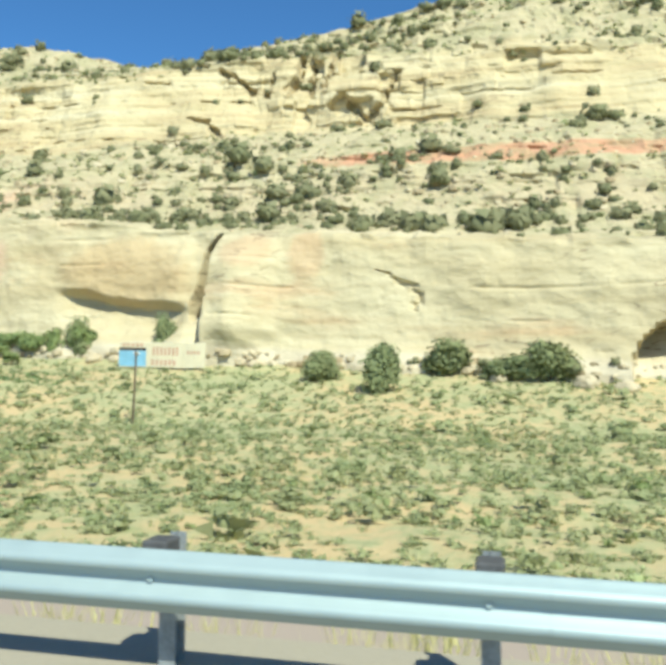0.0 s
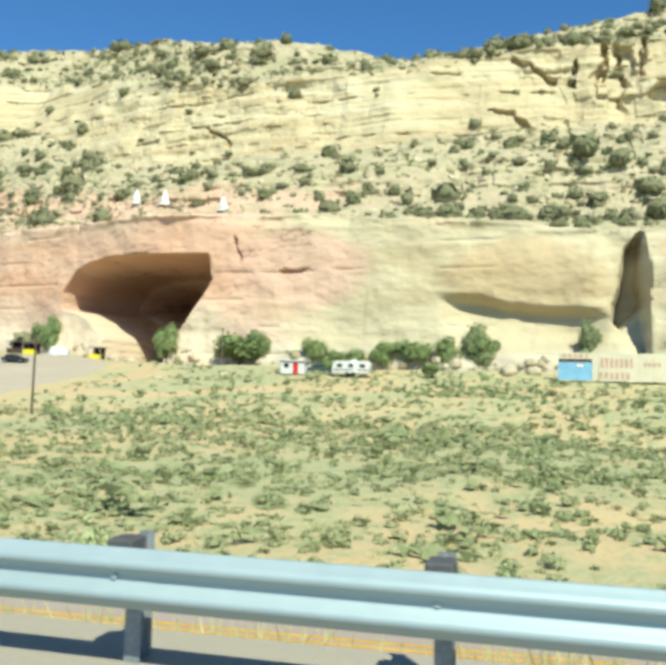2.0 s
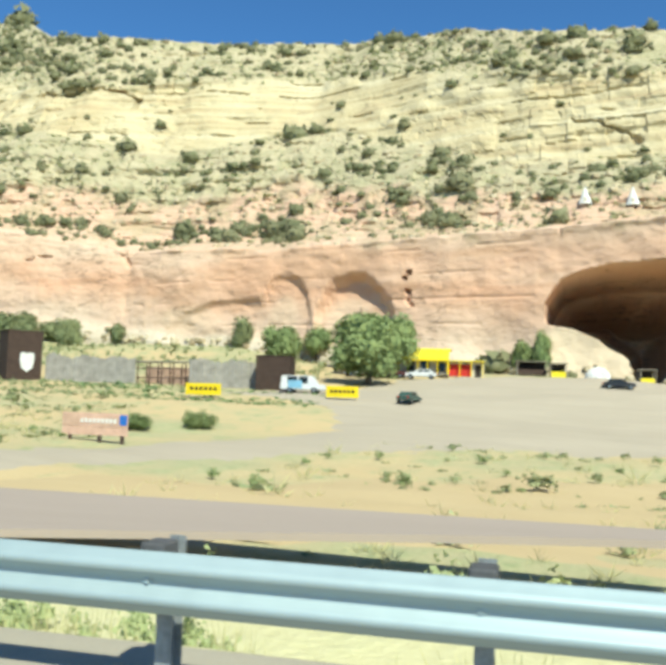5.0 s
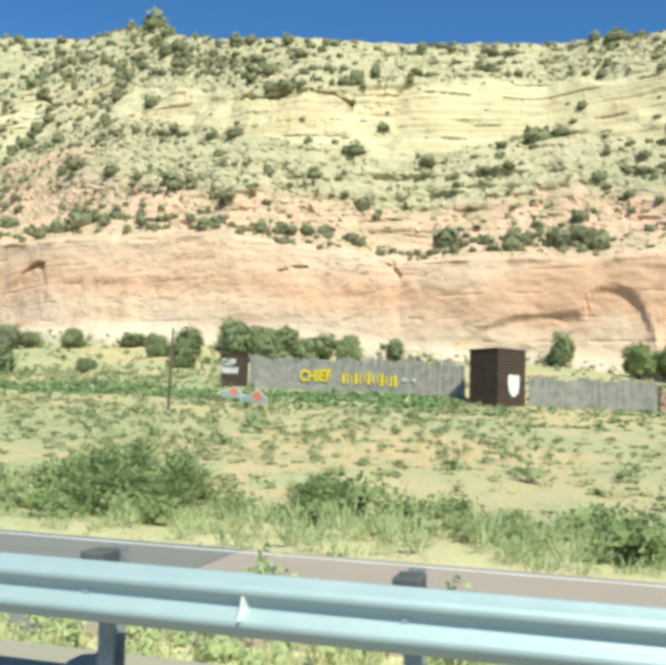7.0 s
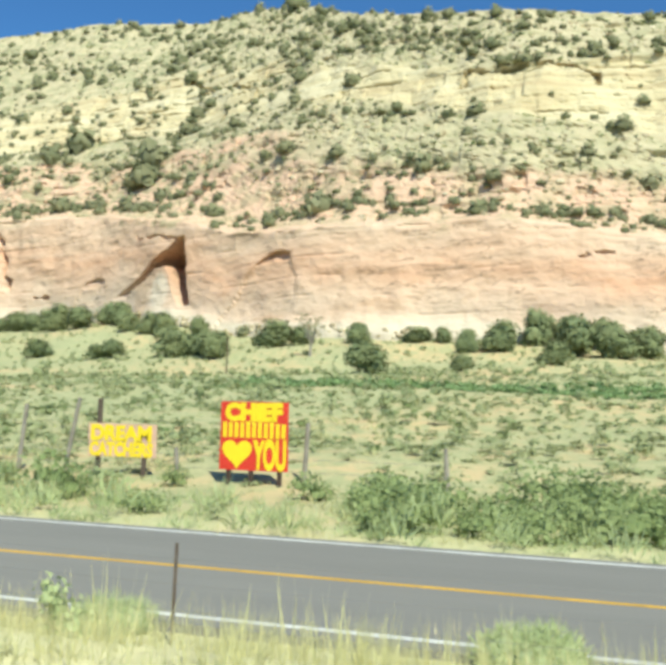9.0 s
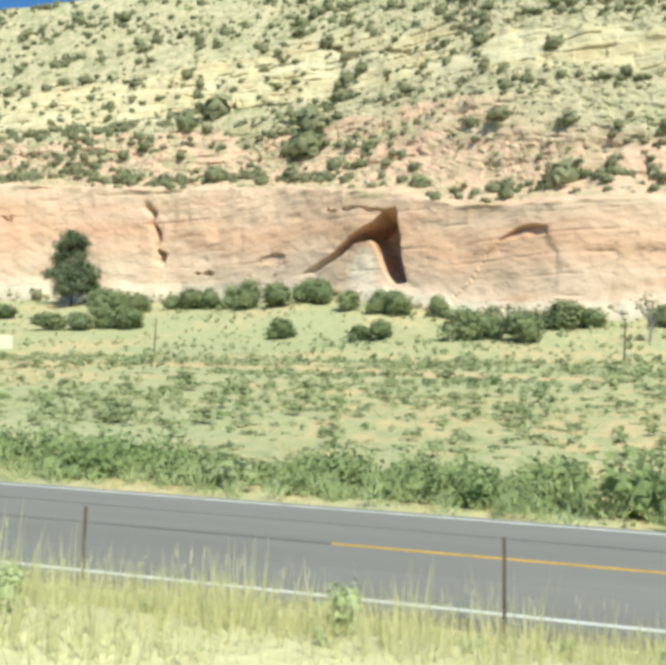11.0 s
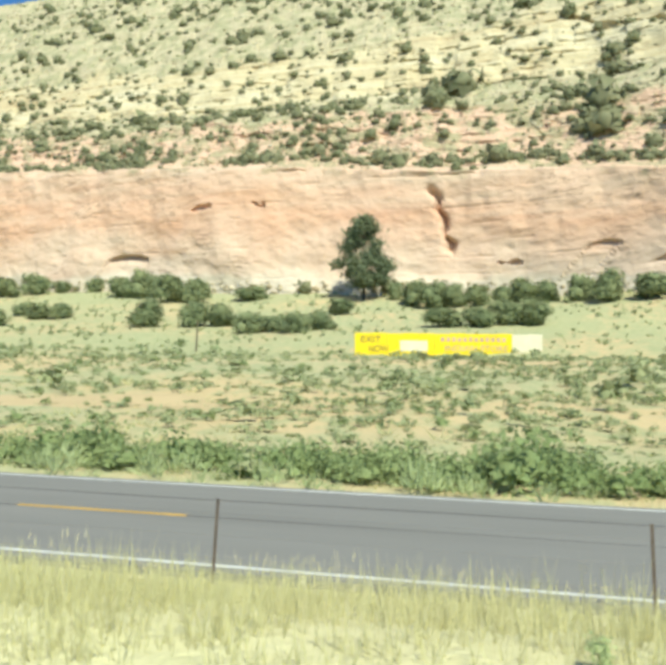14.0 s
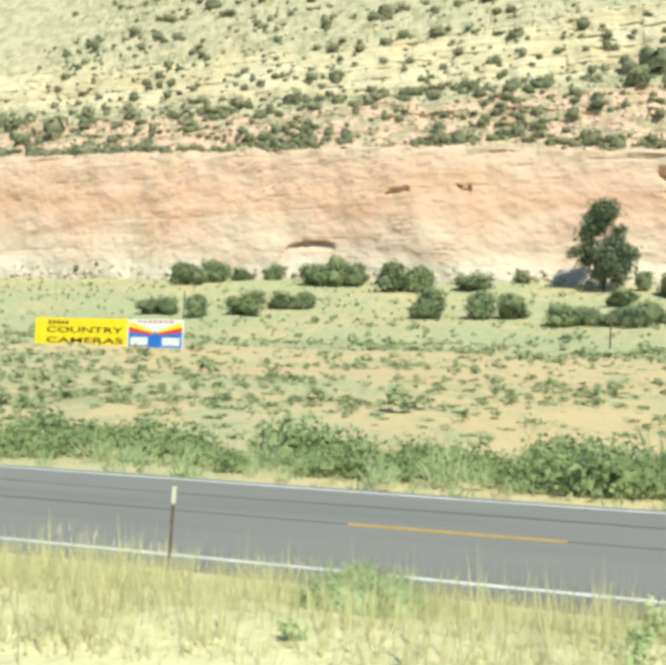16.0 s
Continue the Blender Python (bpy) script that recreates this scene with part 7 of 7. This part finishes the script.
def vehicle(x, y, yaw, paint, style, label, scale=1.0):
    """A parked car, pickup or van: swept side outline, wheels, glass."""
    g = float(field_z(x, y)) + 0.1
    root = empty(style, Matrix.LocRotScale((x, y, g), Euler((0, 0, radians(yaw))), (scale,) * 3), label, style)
    mat = M_CAR[paint]
    if style == "pickup":
        low = [(-2.7, 0.45), (-2.7, 1.05), (-0.6, 1.1), (0.9, 1.12), (2.4, 1.0), (2.65, 0.8), (2.65, 0.45)]
        cab = [(-0.7, 1.08), (-0.55, 1.75), (0.55, 1.78), (1.15, 1.1)]
    elif style == "van":
        low = [(-2.6, 0.4), (-2.6, 1.1), (1.7, 1.1), (2.5, 1.0), (2.65, 0.7), (2.65, 0.4)]
        cab = [(-2.55, 1.05), (-2.5, 2.0), (1.0, 2.05), (1.8, 1.08)]
    else:
        low = [(-2.2, 0.4), (-2.25, 0.85), (-1.6, 1.0), (0.9, 0.98), (2.1, 0.8), (2.25, 0.55), (2.2, 0.35)]
        cab = [(-1.75, 0.95), (-1.2, 1.42), (0.3, 1.45), (1.1, 0.96)]
    bm = prism(low, 1.75, off=-0.875)
    bmesh.ops.bevel(bm, geom=list(bm.edges), offset=0.07, segments=2, affect="EDGES")
    part("body", bm, mat, root)
    bm = prism(cab, 1.5, off=-0.75)
    bmesh.ops.bevel(bm, geom=list(bm.edges), offset=0.06, segments=2, affect="EDGES")
    cabin = part("cabin", bm, mat, root)
    a0, a1 = cab[0][0], cab[-1][0]
    top = max(p[1] for p in cab)
    wz0, wz1 = cab[0][1] + 0.06, top - 0.12
    for s in (-1, 1):
        for u0, u1 in ((0.18, 0.46), (0.50, 0.74)):
            bm = boxed((a1 - a0) * (u1 - u0), 0.03, wz1 - wz0, a0 + (a1 - a0) * (u0 + u1) / 2, s * 0.755, (wz0 + wz1) / 2, 0.01)
            part("side_window", bm, M_GLASS, root)
        for wx in (-1.45, 1.45):
            bm = rodded((wx, s * 0.70, 0.34), (wx, s * 0.90, 0.34), 0.34, None, 16)
            wheel = part("wheel", bm, M_TYRE, root)
            part("rim", rodded((wx, s * 0.88, 0.34), (wx, s * 0.915, 0.34), 0.2, 0.18, 12), M_CHROME, wheel)
    for s in (-0.6, 0.6):
        part("headlight", boxed(0.06, 0.3, 0.16, low[-2][0] - 0.01, s, 0.72, 0.02), M_REFLECT, root)
        part("tail_light", boxed(0.05, 0.2, 0.2, low[1][0] - 0.01, s, 0.8, 0.02), M_REDWALL, root)
    return root


vehicle(-176.3, 126.0, 184, "white", "car", "white parked car before the yellow shop", 1.05)
vehicle(-181.4, 128.0, 20, "maroon", "pickup", "dark maroon pickup parked beside the shop")
vehicle(-186.5, 128.6, 30, "white", "car", "white car parked under the cottonwoods")
vehicle(-148.6, 121.0, 4, "dark", "car", "dark low car parked on the gravel lot", 0.95)
vehicle(-173.2, 96.5, 80, "green", "car", "small dark green car at the edge of the lot", 0.95)
van = vehicle(-187.0, 100.5, 2, "white", "van", "white van with a blue painted side by the stockade", 1.05)
part("blue_patch", boxed(1.7, 0.02, 0.9, -0.8, -0.89, 1.0, 0.005), M_BLUE, van, "blue painted patch")


def travel_trailer(x, y, L, label, stripe):
    g = float(field_z(x, y)) + 0.05
    root = empty("travel_trailer", pose(x, y, g, 0, 0, 3), label, "trailer", "trailers")
    h = 2.0
    pts = [(-L / 2, 0.45), (-L / 2 + 0.1, h), (-L / 2 + 0.5, h + 0.25), (L / 2 - 0.4, h + 0.25), (L / 2, h - 0.2), (L / 2 - 0.25, 0.45)]
    bm = prism(pts, 2.2, off=-1.1)
    bmesh.ops.bevel(bm, geom=list(bm.edges), offset=0.08, segments=2, affect="EDGES")
    part("body", bm, M_WHITEPAINT, root)
    part("stripe", boxed(L * 0.9, 0.02, 0.16, 0, -1.11, 0.95, 0.004), M_DARKWOOD, root)
    for k in range(3):
        part("window", boxed(0.8, 0.04, 0.5, -L * 0.3 + L * 0.3 * k, -1.11, 1.55, 0.02), M_GLASS, root)
    part("door", boxed(0.7, 0.04, 1.5, L * 0.12, -1.115, 1.25, 0.02), stripe, root)
    for wx in (-0.5, 0.4):
        part("wheel", rodded((wx, -1.15, 0.3), (wx, -0.9, 0.3), 0.32, None, 14), M_TYRE, root)
    part("roof_unit", boxed(0.8, 0.7, 0.25, 0.3, 0, h + 0.35, 0.05), M_WHITEPAINT, root)
    part("drawbar", rodded((-L / 2, 0, 0.5), (-L / 2 - 1.1, 0, 0.45), 0.06, None, 6), M_POST, root)


travel_trailer(-92.0, 121.0, 5.6, "white travel trailer parked in front of a row of trees", M_WHITEPAINT)


def small_shed(x, y):
    g = float(field_z(x, y)) - 0.05
    root = empty("small_shed", pose(x, y, g, 0, 0, 2), "small white shed with a red door and flat roof", "shed")
    part("wall", boxed(3.6, 2.6, 1.9, 0, 0, 0.95, 0.02), M_WHITEPAINT, root)
    part("roof", boxed(4.3, 3.2, 0.18, 0, 0, 2.0, 0.03), M_CANVAS, root)
    part("door", boxed(0.8, 0.06, 1.7, 0.5, -1.32, 0.85, 0.02), M_REDWALL, root)
    part("window", boxed(0.7, 0.06, 0.6, -0.9, -1.32, 1.2, 0.02), M_GLASS, root)


small_shed(-100.8, 121.0)
vehicle(-97.2, 122.5, 10, "green", "car", "dark green car between the shed and the trailer", 0.85)


def utility_pole(x, y, tall, label, arm=True, lean=0.8):
    g = float(field_z(x, y))
    root = empty("utility_pole", pose(x, y, g, 0, lean, 12), label, "pole", "utility poles")
    part("shaft", rodded((0, 0, -0.6), (0, 0, tall), 0.15, 0.10, 9), M_BARK, root)
    if arm:
        part("crossarm", boxed(0.10, 1.6, 0.11, 0, 0, tall - 0.45, 0.01), M_GREYWOOD, root)
        for s in (-0.7, 0, 0.7):
            part("insulator", rodded((0, s, tall - 0.40), (0, s, tall - 0.18), 0.05, 0.035, 7), M_GLASS, root)


utility_pole(-42.4, 88.8, 8.1, "brown wooden utility pole in the sagebrush", True)
utility_pole(-116.2, 78.4, 8.4, "brown wooden utility pole by the dirt track", True)
utility_pole(-117.4, 133.0, 6.2, "grey wooden pole beside the trees", False)
utility_pole(-257.8, 76.5, 8.0, "thin brown wooden pole in the meadow", False)
utility_pole(-338.7, 127.0, 6.2, "brown wooden pole in the meadow", False)
utility_pole(-416.7, 136.0, 6.0, "thin grey wooden pole in the meadow", False)
utility_pole(-497.2, 126.0, 5.0, "thin grey wooden pole in the meadow", False)
utility_pole(-568.4, 138.0, 7.0, "thin grey wooden pole behind the billboard", False)
utility_pole(-191.0, 149.0, 11.0, "grey wooden pole behind the shop", False)
utility_pole(-92.0, 16.0, 3.6, "short brown wooden post on the bank", False)


def board_fence():
    """Ranch fence of dark rails by the way in."""
    pts = [(-190.2, 22.4), (-188.6, 23.2), (-187.0, 24.4), (-185.6, 26.4), (-184.6, 28.0)]
    root = empty("rail_fence", pose(0, 0, 0), "dark brown wooden rail fence beside the gravel way", "fence")
    ps = []
    for x, y in pts:
        g = float(field_z(x, y))
        ps.append(Vector((x, y, g)))
        part("post", boxed(0.13, 0.13, 1.5, x, y, g + 0.45, 0.012), M_DARKWOOD, root)
    for a, b in zip(ps, ps[1:]):
        for h in (0.35, 0.72, 1.08):
            part("rail", rodded(a + Vector((0, -0.08, h)), b + Vector((0, -0.08, h)), 0.055, None, 6), M_DARKWOOD, root)
    part("notice", boxed(0.25, 0.02, 0.4, -187.0, 24.28, ps[2].z + 0.95, 0.005), M_WHITEPAINT, root, "small white notice")
    part("gate_post", boxed(0.25, 0.25, 2.2, -184.6, 28.3, ps[4].z + 0.8, 0.02), M_DARKWOOD, root)


board_fence()


def cutout(x, y, w, yaw, label):
    """Flat painted board cut to a humped outline on two stakes."""
    g = float(field_z(x, y))
    root = empty("painted_cutout", pose(x, y, g, 0, 0, yaw), label, "cutout board", "painted cutouts")
    s = w / 3.0
    hump = [(-1.45, 0.45), (-1.5, 1.0), (-1.2, 1.25), (-0.4, 1.35), (0.2, 1.72), (0.6, 1.75), (0.95, 1.45), (1.3, 1.15), (1.5, 0.85), (1.35, 0.5), (0.95, 0.4), (0.75, 0.1), (0.5, 0.1), (0.45, 0.42), (-0.9, 0.4), (-1.0, 0.1), (-1.25, 0.1)]
    part("pale_edge", prism([(a * s * 1.06, b * s * 1.04) for a, b in hump], 0.02, off=0.012), M_WHITEPAINT, root)
    part("board", prism([(a * s, b * s) for a, b in hump], 0.02, off=-0.01), M_TEAL, root)
    red = [(-0.25, 1.3), (0.2, 1.66), (0.58, 1.69), (0.9, 1.4), (0.85, 0.95), (0.6, 0.6), (0.2, 0.85)]
    part("red_patch", prism([(a * s, b * s) for a, b in red], 0.012, off=-0.026), M_CORAL, root)
    for px in (-1.1, 0.7):
        part("stake", boxed(0.08, 0.06, 1.2 * s, px * s, 0.06, 0.3 * s, 0.01), M_PLANK, root)


M_TEAL = plain("slate_blue_paint", (0.27, 0.30, 0.285), 0.75, 0, 0.15, 1)
M_CORAL = plain("coral_red_paint", (0.50, 0.16, 0.12), 0.75, 0, 0.12, 1)
cutout(-212.0, 49.5, 3.2, 6, "slate blue and red painted board cutout in the grass")
cutout(-252.3, 85.5, 3.2, -8, "slate blue and red painted board cutout in green weeds")
cutout(-257.6, 92.0, 2.8, 12, "faded slate and red painted board cutout in weeds")
cutout(-134.4, 94.5, 3.0, 4, "slate blue and red painted board cutout by the gravel lot")


def boulder(x, y, r, seed):
    rng = np.random.default_rng(seed)
    bm = bmesh.new()
    bmesh.ops.create_icosphere(bm, subdivisions=3, radius=1.0)
    for v in bm.verts:
        d = 1 + 0.25 * noise.noise(v.co * 1.3 + Vector((seed, 0, 0))) + 0.10 * noise.noise(v.co * 3.7)
        v.co = Vector((v.co.x * r * 1.3 * d, v.co.y * r * d, v.co.z * r * 0.8 * d))
    ob = new("boulder", bm_mesh("boulder", bm, M_STONE))
    ob.matrix_basis = pose(x, y, float(field_z(x, y)) + r * 0.2, 0, 0, seed * 40)
    tagged(ob, "tan sandstone boulder near the cliff", "boulder", "boulders")


for k, (x, y, r) in enumerate(((-140.0, 137.5, 1.1), (-137.0, 138.2, 0.9), (-118.5, 112.0, 0.5), (-110.0, 116.0, 0.6), (-70.0, 131.0, 1.4), (-66.5, 131.5, 1.0), (-46.0, 131.0, 1.6), (-41.0, 130.0, 1.1), (-3.0, 124.0, 1.2), (9.0, 122.0, 1.6), (14.0, 120.0, 1.3), (-330.5, 172.0, 1.0))):
    boulder(x, y, r, k + 3)
